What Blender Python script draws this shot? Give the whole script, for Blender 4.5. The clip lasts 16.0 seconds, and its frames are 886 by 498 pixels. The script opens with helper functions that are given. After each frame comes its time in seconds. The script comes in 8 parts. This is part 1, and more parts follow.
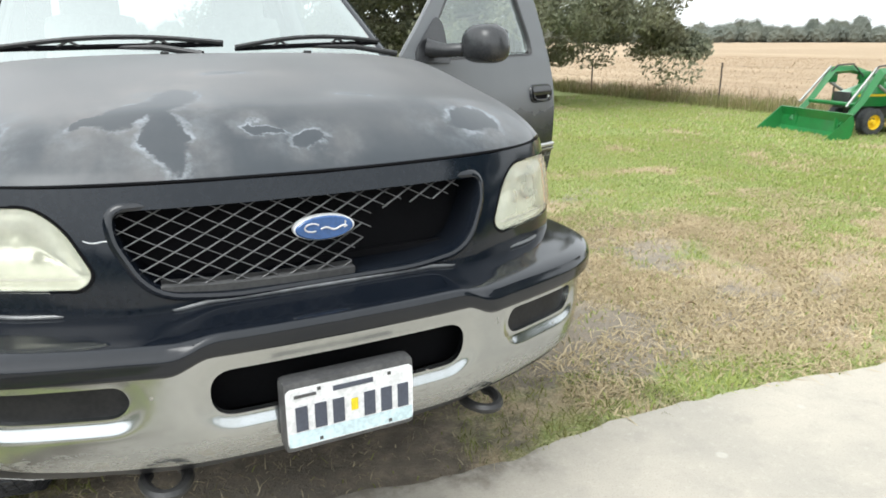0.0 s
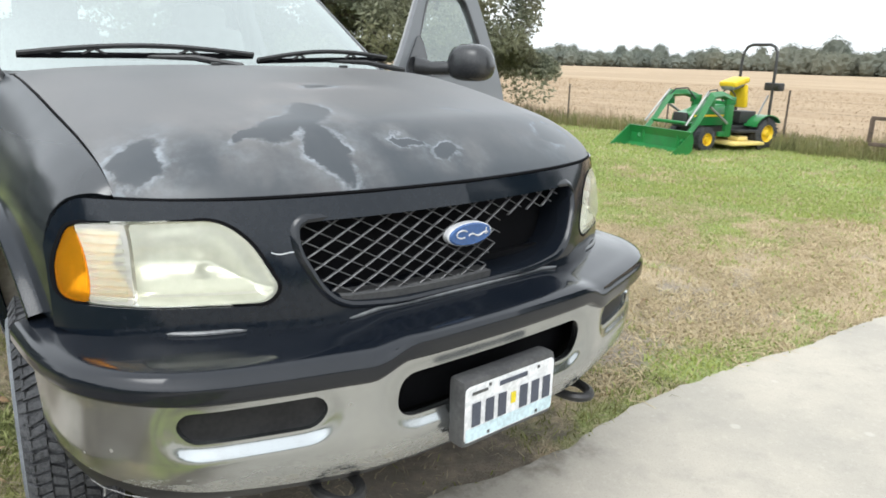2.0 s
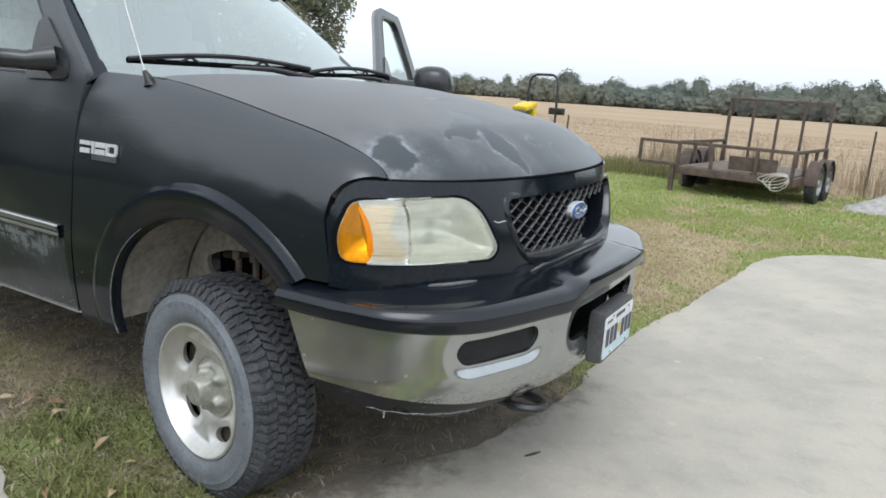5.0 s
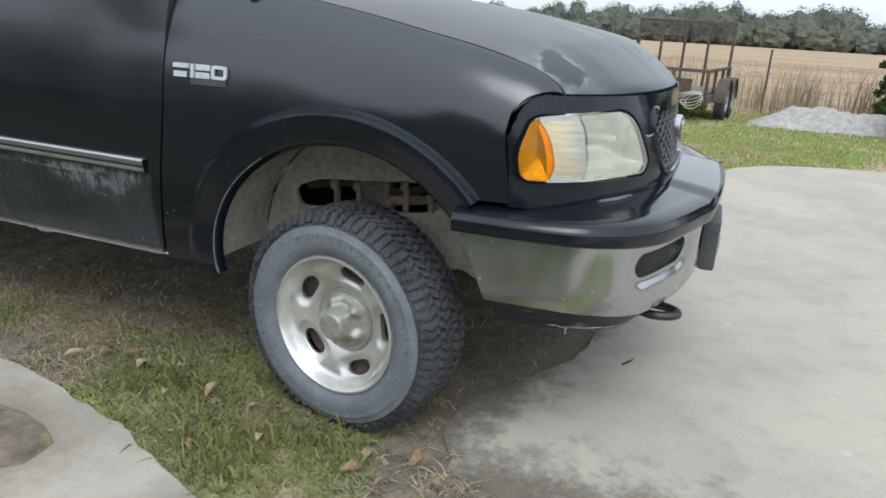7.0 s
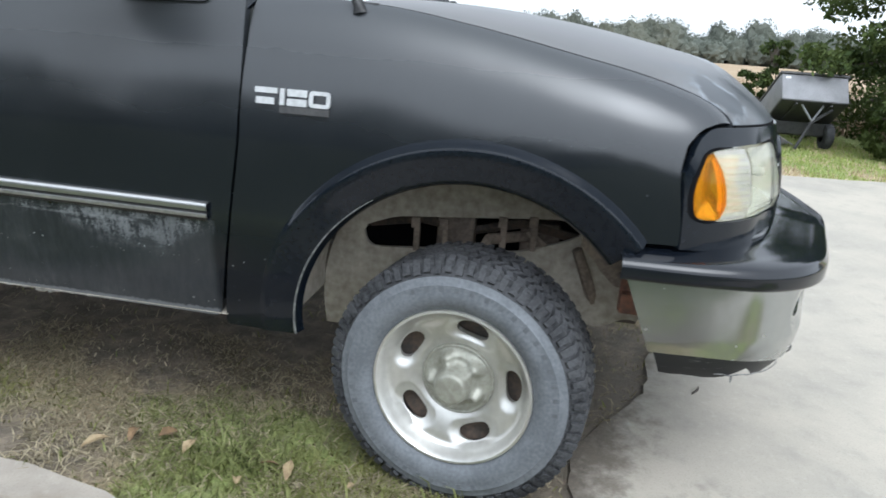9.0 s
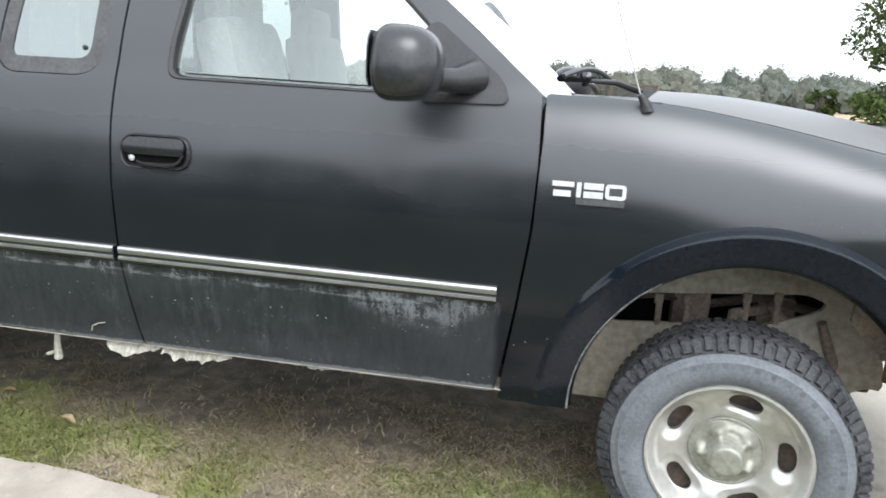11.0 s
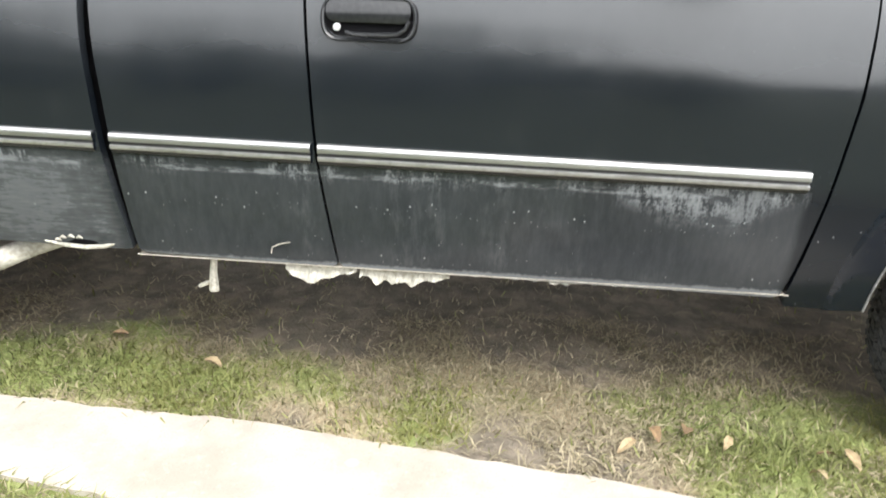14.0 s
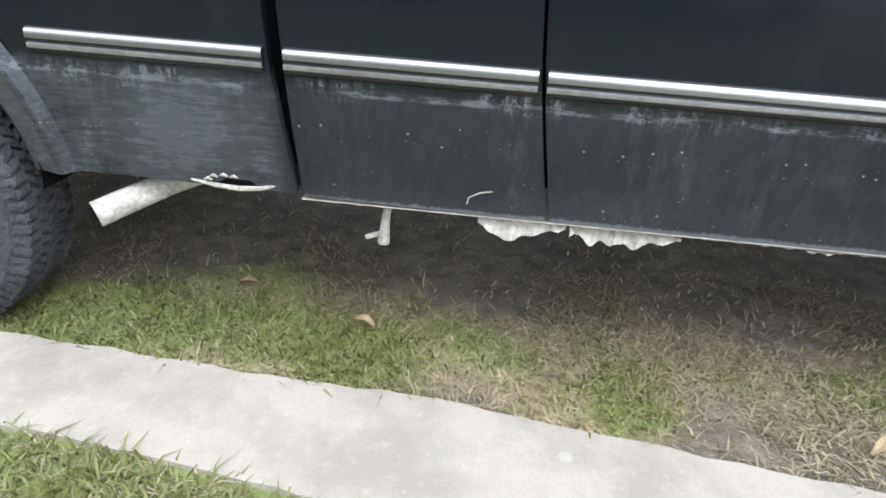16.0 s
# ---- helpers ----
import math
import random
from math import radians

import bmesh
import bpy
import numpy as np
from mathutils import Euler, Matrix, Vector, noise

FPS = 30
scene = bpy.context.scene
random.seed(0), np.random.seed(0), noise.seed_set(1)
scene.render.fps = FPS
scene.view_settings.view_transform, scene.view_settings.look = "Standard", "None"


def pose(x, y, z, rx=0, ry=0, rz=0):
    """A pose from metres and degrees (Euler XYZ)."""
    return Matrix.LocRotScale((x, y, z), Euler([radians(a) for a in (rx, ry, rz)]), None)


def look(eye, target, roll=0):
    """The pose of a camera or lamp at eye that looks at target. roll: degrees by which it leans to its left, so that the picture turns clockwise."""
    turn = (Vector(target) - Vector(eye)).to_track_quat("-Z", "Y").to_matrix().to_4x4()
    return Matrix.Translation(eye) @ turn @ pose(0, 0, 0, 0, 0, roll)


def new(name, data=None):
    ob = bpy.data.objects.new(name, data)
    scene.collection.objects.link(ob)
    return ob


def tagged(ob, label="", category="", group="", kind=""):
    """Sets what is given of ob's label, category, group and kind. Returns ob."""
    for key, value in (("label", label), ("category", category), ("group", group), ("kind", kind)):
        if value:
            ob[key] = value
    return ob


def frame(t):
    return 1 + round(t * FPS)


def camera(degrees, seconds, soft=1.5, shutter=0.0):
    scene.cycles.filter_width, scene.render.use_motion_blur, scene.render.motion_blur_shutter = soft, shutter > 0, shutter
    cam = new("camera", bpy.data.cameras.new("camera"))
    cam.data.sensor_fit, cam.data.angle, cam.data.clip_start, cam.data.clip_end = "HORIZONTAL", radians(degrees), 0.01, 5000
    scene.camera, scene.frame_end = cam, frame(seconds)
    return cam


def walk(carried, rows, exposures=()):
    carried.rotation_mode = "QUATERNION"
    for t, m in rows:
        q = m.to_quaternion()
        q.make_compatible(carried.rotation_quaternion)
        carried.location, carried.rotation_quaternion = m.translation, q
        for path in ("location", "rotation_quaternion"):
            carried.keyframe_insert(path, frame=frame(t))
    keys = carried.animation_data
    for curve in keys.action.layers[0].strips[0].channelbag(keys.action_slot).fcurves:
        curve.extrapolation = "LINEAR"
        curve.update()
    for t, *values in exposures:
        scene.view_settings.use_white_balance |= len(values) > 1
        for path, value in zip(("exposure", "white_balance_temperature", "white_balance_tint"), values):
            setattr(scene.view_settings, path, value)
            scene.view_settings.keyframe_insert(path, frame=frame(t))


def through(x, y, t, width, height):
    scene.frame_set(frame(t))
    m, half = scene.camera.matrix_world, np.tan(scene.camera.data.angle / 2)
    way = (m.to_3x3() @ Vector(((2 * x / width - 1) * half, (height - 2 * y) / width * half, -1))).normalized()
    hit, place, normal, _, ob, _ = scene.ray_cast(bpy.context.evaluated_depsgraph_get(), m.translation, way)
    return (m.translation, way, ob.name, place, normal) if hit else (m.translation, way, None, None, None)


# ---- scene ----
cam = camera(64.7, 16.0, 1.65, 0.3)
METRES, EYE, TURN = 6.42, 1.468, -27.1
ROWS = [
    (0.0, 0.0, 0.0, 0.0, -0.05, -16.69, 0.16),
    (0.5, -0.0236, -0.0082, -0.0002, -3.09, -14.8, -1.56),
    (1.0, -0.0574, 0.0014, -0.0028, -5.27, -14.32, -1.49),
    (1.5, -0.0914, 0.003, -0.0023, -7.46, -12.98, -3.08),
    (2.0, -0.1279, -0.0073, -0.0002, -13.17, -15.27, -1.6),
    (2.5, -0.1568, -0.0088, -0.0009, -16.34, -14.05, -3.89),
    (3.0, -0.192, -0.0062, -0.0058, -18.4, -13.09, 0.92),
    (3.5, -0.228, -0.0144, -0.0067, -22.45, -13.75, 0.58),
    (6.0, -0.3917, 0.0075, -0.0189, -38.18, -14.97, -3.23),
    (6.5, -0.4156, 0.0338, -0.0238, -40.95, -17.64, -2.44),
    (7.0, -0.4333, 0.0567, -0.0233, -41.53, -18.0, -3.22),
    (7.5, -0.4544, 0.0856, -0.025, -46.51, -18.5, -3.53),
    (8.0, -0.4662, 0.1149, -0.0262, -51.33, -19.32, -5.15),
    (8.5, -0.4727, 0.151, -0.0253, -53.74, -17.39, -2.41),
    (9.0, -0.4852, 0.1793, -0.0242, -53.25, -17.01, -4.25),
    (9.5, -0.5157, 0.2073, -0.0227, -52.46, -19.94, -3.97),
    (10.0, -0.5365, 0.2281, -0.0177, -51.74, -17.3, -4.34),
    (12.5, -0.6197, 0.3307, -0.0094, -53.26, -10.92, -2.35),
    (13.0, -0.6186, 0.3598, -0.0215, -55.45, -13.31, -3.94),
    (13.5, -0.6144, 0.3849, -0.035, -54.14, -15.52, -3.65),
    (14.0, -0.6087, 0.418, -0.0454, -58.08, -19.15, -2.06),
    (14.5, -0.6088, 0.4467, -0.0522, -60.63, -24.38, -2.26),
    (15.0, -0.6094, 0.4743, -0.0553, -61.17, -23.94, -1.08),
    (15.5, -0.6066, 0.4974, -0.0555, -58.48, -25.05, -2.51),
    (16.0, -0.6038, 0.5123, -0.0567, -55.98, -25.55, -3.21),
]
OX, OY = -0.5279, -2.3  # where the first camera stands
EXPO = [(0.0, 0.45, 6350, 7), (2.0, 0.33, 6250, 8), (3.5, 0.05, 6150, 9), (6.0, -0.17, 5950, 8), (7.5, -0.15, 5950, 8), (9.0, 0.2, 5850, 8), (10.0, 0.58, 6000, 9), (12.5, 0.76, 6250, 10), (13.5, 1.22, 6400, 10), (14.0, 1.25, 6500, 10), (14.5, 0.95, 6550, 10), (15.0, 0.62, 6400, 9), (15.5, 0.74, 6130, 10), (16.0, 0.74, 5850, 10)]
walk(cam, [(t, pose(OX, OY, EYE, 0, 0, TURN) @ pose(METRES * x, METRES * y, METRES * z, 90 + pitch, roll, yaw)) for t, x, y, z, yaw, pitch, roll in ROWS], EXPO)

# ---- light ----
world = bpy.data.worlds.new("overcast_sky")
scene.world = world
world.use_nodes = True
wn, wl = world.node_tree.nodes, world.node_tree.links
sky = wn.new("ShaderNodeTexSky")
sky.sky_type = "NISHITA"
sky.sun_disc = False
sky.sun_elevation, sky.sun_rotation = radians(55), radians(241)
sky.air_density, sky.dust_density, sky.ozone_density = 1.0, 4.0, 1.0
grey = wn.new("ShaderNodeHueSaturation")
grey.inputs["Saturation"].default_value, grey.inputs["Value"].default_value = 0.10, 2.2
wl.new(sky.outputs["Color"], grey.inputs["Color"])
cloud = wn.new("ShaderNodeMix")
cloud.data_type = "RGBA"
cloud.inputs[0].default_value, cloud.inputs[7].default_value = 0.60, (9.6, 9.9, 10.1, 1)
wl.new(grey.outputs["Color"], cloud.inputs[6])
wl.new(cloud.outputs[2], wn["Background"].inputs["Color"])
wn["Background"].inputs["Strength"].default_value = 0.15
sun = new("sun", bpy.data.lights.new("sun", "SUN"))
sun.data.energy, sun.data.angle, sun.data.color = 0.7, radians(35), (1.0, 0.97, 0.92)
sun.matrix_world = look((-4.5, -2.5, 7.4), (0, 0, 0))


# ---- materials ----
def material(name, color, rough=0.6, metal=0.0, color2=None, scale=8.0, fine=80.0, bump=0.0, bump_scale=60.0, coat=0.0, spec=0.5, mix=0.5):
    """A surface whose colour drifts at two scales, with fine relief."""
    m = bpy.data.materials.new(name)
    m.use_nodes = True
    n, l = m.node_tree.nodes, m.node_tree.links
    b = n["Principled BSDF"]
    co = n.new("ShaderNodeTexCoord")
    big, small = n.new("ShaderNodeTexNoise"), n.new("ShaderNodeTexNoise")
    big.inputs["Scale"].default_value, big.inputs["Detail"].default_value = scale, 4
    small.inputs["Scale"].default_value, small.inputs["Detail"].default_value = fine, 3
    l.new(co.outputs["Object"], big.inputs["Vector"])
    l.new(co.outputs["Object"], small.inputs["Vector"])
    add = n.new("ShaderNodeMath")
    add.operation = "ADD"
    l.new(big.outputs["Fac"], add.inputs[0])
    l.new(small.outputs["Fac"], add.inputs[1])
    ramp = n.new("ShaderNodeMapRange")
    ramp.inputs["From Min"].default_value, ramp.inputs["From Max"].default_value = 1.0 - mix * 0.4, 1.0 + mix * 0.4
    l.new(add.outputs[0], ramp.inputs["Value"])
    blend = n.new("ShaderNodeMix")
    blend.data_type = "RGBA"
    c2 = color2 or tuple(c * 0.75 for c in color)
    blend.inputs[6].default_value, blend.inputs[7].default_value = (*color, 1), (*c2, 1)
    l.new(ramp.outputs["Result"], blend.inputs[0])
    l.new(blend.outputs[2], b.inputs["Base Color"])
    b.inputs["Roughness"].default_value, b.inputs["Metallic"].default_value = rough, metal
    b.inputs["Coat Weight"].default_value, b.inputs["Specular IOR Level"].default_value = coat, spec
    if bump:
        tex, bp = n.new("ShaderNodeTexNoise"), n.new("ShaderNodeBump")
        tex.inputs["Scale"].default_value, tex.inputs["Detail"].default_value = bump_scale, 5
        bp.inputs["Strength"].default_value, bp.inputs["Distance"].default_value = bump, 0.01
        l.new(co.outputs["Object"], tex.inputs["Vector"])
        l.new(tex.outputs["Fac"], bp.inputs["Height"])
        l.new(bp.outputs["Normal"], b.inputs["Normal"])
    return m


def glass(name, tint, gloss=0.35, rough=0.02, film=(0.90, 0.97, 0.95), mirror=1.0):
    """A thin pane: clear, with a sky-bright film of reflection."""
    m = bpy.data.materials.new(name)
    m.use_nodes = True
    n, l = m.node_tree.nodes, m.node_tree.links
    n.remove(n["Principled BSDF"])
    clear, gl, mx, fr = n.new("ShaderNodeBsdfTransparent"), n.new("ShaderNodeBsdfGlossy"), n.new("ShaderNodeMixShader"), n.new("ShaderNodeFresnel")
    clear.inputs["Color"].default_value = (*tint, 1)
    gl.inputs["Roughness"].default_value = rough
    gl.inputs["Color"].default_value = (*film, 1)
    fr.inputs["IOR"].default_value = 1.5
    up = n.new("ShaderNodeMath")
    up.operation, up.use_clamp = "MULTIPLY_ADD", True
    up.inputs[1].default_value, up.inputs[2].default_value = mirror, gloss
    l.new(fr.outputs["Fac"], up.inputs[0])
    l.new(up.outputs[0], mx.inputs["Fac"])
    l.new(clear.outputs[0], mx.inputs[1])
    l.new(gl.outputs[0], mx.inputs[2])
    l.new(mx.outputs[0], n["Material Output"].inputs["Surface"])
    return m


PAINT = material("black_paint", (0.004, 0.007, 0.012), 0.11, color2=(0.009, 0.012, 0.017), scale=3, fine=60, spec=0.36)
TRIM = material("black_trim", (0.018, 0.018, 0.019), 0.42, color2=(0.03, 0.03, 0.03), scale=12)
COVER = material("bumper_cover_plastic", (0.005, 0.007, 0.011), 0.11, color2=(0.009, 0.011, 0.015), scale=9, spec=0.5)
# grey that paints the bright highlight along the bumper cover's edge
BEAD = material("highlight_grey_bead", (0.085, 0.088, 0.092), 0.3, color2=(0.15, 0.155, 0.16), scale=14, fine=60, spec=0.7)
MIRRORM = material("grained_mirror_plastic", (0.024, 0.025, 0.027), 0.24, color2=(0.034, 0.035, 0.037), scale=9, fine=90)
CHROME = material("worn_chrome", (0.52, 0.55, 0.57), 0.15, 1.0, color2=(0.40, 0.42, 0.44), scale=4, fine=18)
STEEL = material("brushed_aluminium", (0.71, 0.70, 0.67), 0.34, 0.7, color2=(0.56, 0.55, 0.52), scale=9, fine=40, mix=0.9)
MOULD = material("satin_bright_moulding", (0.58, 0.58, 0.575), 0.32, 1.0, color2=(0.53, 0.525, 0.52), scale=9, fine=90)
MOULDLIP = material("dull_grey_moulding", (0.50, 0.505, 0.51), 0.35, 0.8, color2=(0.36, 0.36, 0.36), scale=12)
RECESS = material("dull_black_recess", (0.012, 0.012, 0.013), 0.55, color2=(0.02, 0.02, 0.021), scale=12, spec=0.25)
BEZEL = material("glossy_black_plastic", (0.014, 0.015, 0.017), 0.16, color2=(0.022, 0.023, 0.025), scale=6)
RUBBER = material("dusty_rubber", (0.020, 0.021, 0.024), 0.8, color2=(0.068, 0.070, 0.075), scale=10, fine=120, bump=0.3)
SIDEWALL = material("dusty_sidewall", (0.175, 0.188, 0.205), 0.75, color2=(0.12, 0.13, 0.143), scale=12, fine=100, bump=0.1)
# near-black that stands in for shade in gaps; also used on black rubber
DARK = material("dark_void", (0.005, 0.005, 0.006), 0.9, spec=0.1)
DUSTY = material("dusty_underbody", (0.52, 0.485, 0.425), 0.9, color2=(0.28, 0.25, 0.205), scale=7, fine=40, bump=0.3, mix=0.8)
IRON = material("rusty_iron", (0.05, 0.043, 0.038), 0.75, color2=(0.11, 0.08, 0.06), scale=14, bump=0.3)


def scraped():
    """Black plastic scraped pale in streaks along its length."""
    m, n, l, b = nodes_of("scraped_black_plastic", 0.45)
    co = n.new("ShaderNodeTexCoord").outputs["Object"]
    streak = span(n, l, noise_tex(n, l, co, 22, 6, 0.75, (0.35, 0.35, 2.2)), 0.58, 0.74)
    l.new(mixc(n, l, op(n, l, "MULTIPLY", streak, span(n, l, noise_tex(n, l, co, 5, 3), 0.42, 0.60)), (0.012, 0.013, 0.015), (0.26, 0.26, 0.25)), b.inputs["Base Color"])
    return m


def lens(name, haze, tint, amount, rough=0.08):
    """A lamp cover: clear plastic with a milky, sun-yellowed film."""
    m = material(name, haze, rough, color2=tuple(c * 0.85 for c in haze), scale=9, fine=30, coat=0.3)
    n, l = m.node_tree.nodes, m.node_tree.links
    clear, mx = n.new("ShaderNodeBsdfTransparent"), n.new("ShaderNodeMixShader")
    clear.inputs["Color"].default_value = (*tint, 1)
    mx.inputs[0].default_value = amount
    l.new(clear.outputs[0], mx.inputs[1])
    l.new(n["Principled BSDF"].outputs[0], mx.inputs[2])
    l.new(mx.outputs[0], n["Material Output"].inputs["Surface"])
    return m


LENS = lens("hazed_lens", (0.70, 0.71, 0.62), (0.97, 0.97, 0.89), 0.38)
REFLECTOR = material("lamp_reflector", (0.80, 0.80, 0.76), 0.22, 1.0, color2=(0.6, 0.6, 0.55), scale=6)
MARKER = lens("marker_lens", (0.70, 0.69, 0.66), (0.97, 0.96, 0.92), 0.45)
AMBER = lens("amber_lens", (0.88, 0.40, 0.02), (1.0, 0.62, 0.10), 0.22)
WINDSCREEN = glass("windscreen_glass", (0.62, 0.71, 0.69), 0.42)
SIDEGLASS = glass("side_glass", (0.80, 0.87, 0.85), 0.16, mirror=0.6)
QUARTER = glass("quarter_glass", (0.5, 0.55, 0.53), 0.30, 0.06, (0.78, 0.85, 0.83))
CLOTH = material("grey_seat_cloth", (0.46, 0.46, 0.44), 0.9, color2=(0.36, 0.36, 0.345), scale=20, bump=0.2)
CABIN = material("grey_cabin_plastic", (0.30, 0.30, 0.295), 0.7, scale=10)
BLUE = material("blue_enamel", (0.030, 0.095, 0.27), 0.2, coat=0.5)
SILVER = material("silver_print", (0.64, 0.65, 0.66), 0.35, 0.15)
PLATE = material("plate_white", (0.78, 0.79, 0.80), 0.4, scale=20)
PLATEBLUE = material("plate_pale_blue", (0.58, 0.73, 0.78), 0.4, scale=20)
INK = material("plate_ink", (0.07, 0.08, 0.11), 0.5)
YELLOW = material("yellow_sticker", (0.85, 0.68, 0.02), 0.5)
PEEL = material("peeling_undercoat", (0.54, 0.52, 0.46), 0.9, color2=(0.34, 0.32, 0.27), scale=20, bump=0.4)
GREYHAZE = material("scuffed_bracket", (0.05, 0.05, 0.052), 0.6, color2=(0.08, 0.08, 0.08), scale=14)

def nodes_of(name, rough=0.5):
    m = bpy.data.materials.new(name)
    m.use_nodes = True
    n, l = m.node_tree.nodes, m.node_tree.links
    b = n["Principled BSDF"]
    b.inputs["Roughness"].default_value = rough
    return m, n, l, b


def op(n, l, kind, a, b=None, clamp=False):
    q = n.new("ShaderNodeMath")
    q.operation, q.use_clamp = kind, clamp
    for i, v in enumerate((a, b)):
        if v is None:
            continue
        if isinstance(v, (int, float)):
            q.inputs[i].default_value = v
        else:
            l.new(v, q.inputs[i])
    return q.outputs[0]


def span(n, l, v, a, b, c=0.0, d=1.0):
    q = n.new("ShaderNodeMapRange")
    q.interpolation_type = "SMOOTHSTEP"
    for i, x in enumerate((a, b, c, d)):
        q.inputs[i + 1].default_value = x
    l.new(v, q.inputs[0])
    return q.outputs[0]


def mixc(n, l, f, a, b):
    q = n.new("ShaderNodeMix")
    q.data_type = "RGBA"
    for i, v in ((0, f), (6, a), (7, b)):
        if isinstance(v, tuple):
            q.inputs[i].default_value = (*v, 1)
        elif isinstance(v, (int, float)):
            q.inputs[i].default_value = v
        else:
            l.new(v, q.inputs[i])
    return q.outputs[2]


def noise_tex(n, l, vec, scale, detail=4, rough=0.55, stretch=None):
    t = n.new("ShaderNodeTexNoise")
    t.inputs["Scale"].default_value, t.inputs["Detail"].default_value, t.inputs["Roughness"].default_value = scale, detail, rough
    if stretch:
        mp = n.new("ShaderNodeMapping")
        mp.inputs["Scale"].default_value = stretch
        l.new(vec, mp.inputs["Vector"])
        vec = mp.outputs["Vector"]
    l.new(vec, t.inputs["Vector"])
    return t.outputs["Fac"]


def speck(n, l, vec, scale, size):
    """Small round spots strewn at random."""
    v = n.new("ShaderNodeTexVoronoi")
    v.inputs["Scale"].default_value = scale
    l.new(vec, v.inputs["Vector"])
    sep = n.new("ShaderNodeSeparateColor")
    l.new(v.outputs["Color"], sep.inputs[0])
    return op(n, l, "MULTIPLY", span(n, l, v.outputs["Distance"], size, size * 0.5), span(n, l, sep.outputs[0], 0.80, 0.84))


def side_paint():
    """Glossy black paint, chalky and sky-lightened higher up, with road dust under the moulding and a worn lower edge.
    """
    m, n, l, b = nodes_of("dusty_black_side_paint", 0.2)
    b.inputs["Specular IOR Level"].default_value = 0.85
    co = n.new("ShaderNodeTexCoord").outputs["Object"]
    xyz = n.new("ShaderNodeSeparateXYZ")
    l.new(co, xyz.inputs[0])
    z, y = xyz.outputs["Z"], xyz.outputs["Y"]
    mul, add = (lambda p, q: op(n, l, "MULTIPLY", p, q)), (lambda p, q: op(n, l, "ADD", p, q))
    drip = noise_tex(n, l, co, 26, 6, 0.7, (1, 1.6, 0.45))
    brush = noise_tex(n, l, co, 60, 5, 0.75, (1, 0.22, 1.6))
    fine = noise_tex(n, l, co, 140, 3)
    cloud = noise_tex(n, l, co, 3.0, 5, 0.6)
    patch = noise_tex(n, l, co, 5.5, 4, 0.6, (1, 1, 0.3))
    door_on = span(n, l, y, 1.06, 1.09)
    # ragged dust line close under the moulding, thickest at the door's front end
    front = mul(span(n, l, y, 1.62, 1.38), span(n, l, y, 1.10, 1.24))
    reach = add(mul(patch, 0.075), mul(front, 0.065))
    fall = op(n, l, "DIVIDE", op(n, l, "SUBTRACT", 0.762, z), add(reach, 0.006))
    under = mul(mul(span(n, l, fall, 1.25, 0.25), span(n, l, z, 0.770, 0.760)), door_on)
    gaps = span(n, l, add(noise_tex(n, l, co, 7, 5, 0.65, (1, 1, 0.15)), mul(front, 0.12)), 0.40, 0.62)
    lines = span(n, l, noise_tex(n, l, co, 20, 4, 0.6, (1, 0.5, 1.6)), 0.26, 0.58)
    dust = mul(mul(under, gaps), mul(lines, span(n, l, add(add(drip, mul(fine, 0.5)), mul(front, 0.08)), 0.64, 0.96)))
    bed = span(n, l, y, 2.90, 2.96)
    low = mul(mul(span(n, l, z, 0.79, 0.72), door_on), add(mul(mul(add(mul(span(n, l, brush, 0.36, 0.74), 0.45), mul(span(n, l, cloud, 0.35, 0.65), 0.4)), bed), 0.42), add(add(mul(span(n, l, drip, 0.25, 0.80), 0.05), mul(span(n, l, cloud, 0.3, 0.7), 0.06)), 0.05)))
    wash = mul(mul(span(n, l, patch, 0.52, 0.72), span(n, l, drip, 0.42, 0.70)), mul(span(n, l, z, 0.98, 0.82), 0.10))
    # chalky fading higher up, lightened further to paint in the sky's reflection
    chalk_sky = mul(span(n, l, add(add(z, mul(span(n, l, xyz.outputs["X"], -0.5, 0.5), 0.10)), mul(cloud, 0.20)), 1.02, 1.36), span(n, l, xyz.outputs["X"], -0.5, 0.5, 0.125, 0.42))
    edge = mul(mul(span(n, l, add(z, mul(op(n, l, "SUBTRACT", drip, 0.5), 0.03)), 0.480, 0.468), door_on), 0.5)
    # thin broken line of dried dust where water hangs below the moulding
    hang = mul(mul(span(n, l, z, 0.728, 0.737), span(n, l, z, 0.753, 0.741)), mul(span(n, l, noise_tex(n, l, co, 8, 6, 0.75, (1, 1, 4.0)), 0.44, 0.66), mul(door_on, 0.55)))
    total = add(add(add(add(mul(dust, 0.72), hang), low), add(wash, chalk_sky)), edge)
    total = op(n, l, "ADD", total, mul(speck(n, l, co, 38, 0.13), mul(span(n, l, z, 1.15, 0.75), 0.8)), True)
    total = op(n, l, "ADD", total, mul(mul(speck(n, l, co, 75, 0.17), span(n, l, patch, 0.42, 0.60)), mul(span(n, l, z, 0.95, 0.60), 0.55)), True)
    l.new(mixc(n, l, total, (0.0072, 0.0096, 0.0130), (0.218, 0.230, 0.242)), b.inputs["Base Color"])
    l.new(op(n, l, "ADD", mul(total, 0.42), add(mul(cloud, 0.08), add(0.10, mul(span(n, l, z, 1.15, 1.32), 0.15))), True), b.inputs["Roughness"])
    l.new(span(n, l, z, 0.72, 0.80, 0.32, 0.74), b.inputs["Specular IOR Level"])
    bp = n.new("ShaderNodeBump")
    bp.inputs["Strength"].default_value, bp.inputs["Distance"].default_value = 0.22, 0.04
    l.new(noise_tex(n, l, co, 2.2, 2, 0.4), bp.inputs["Height"])
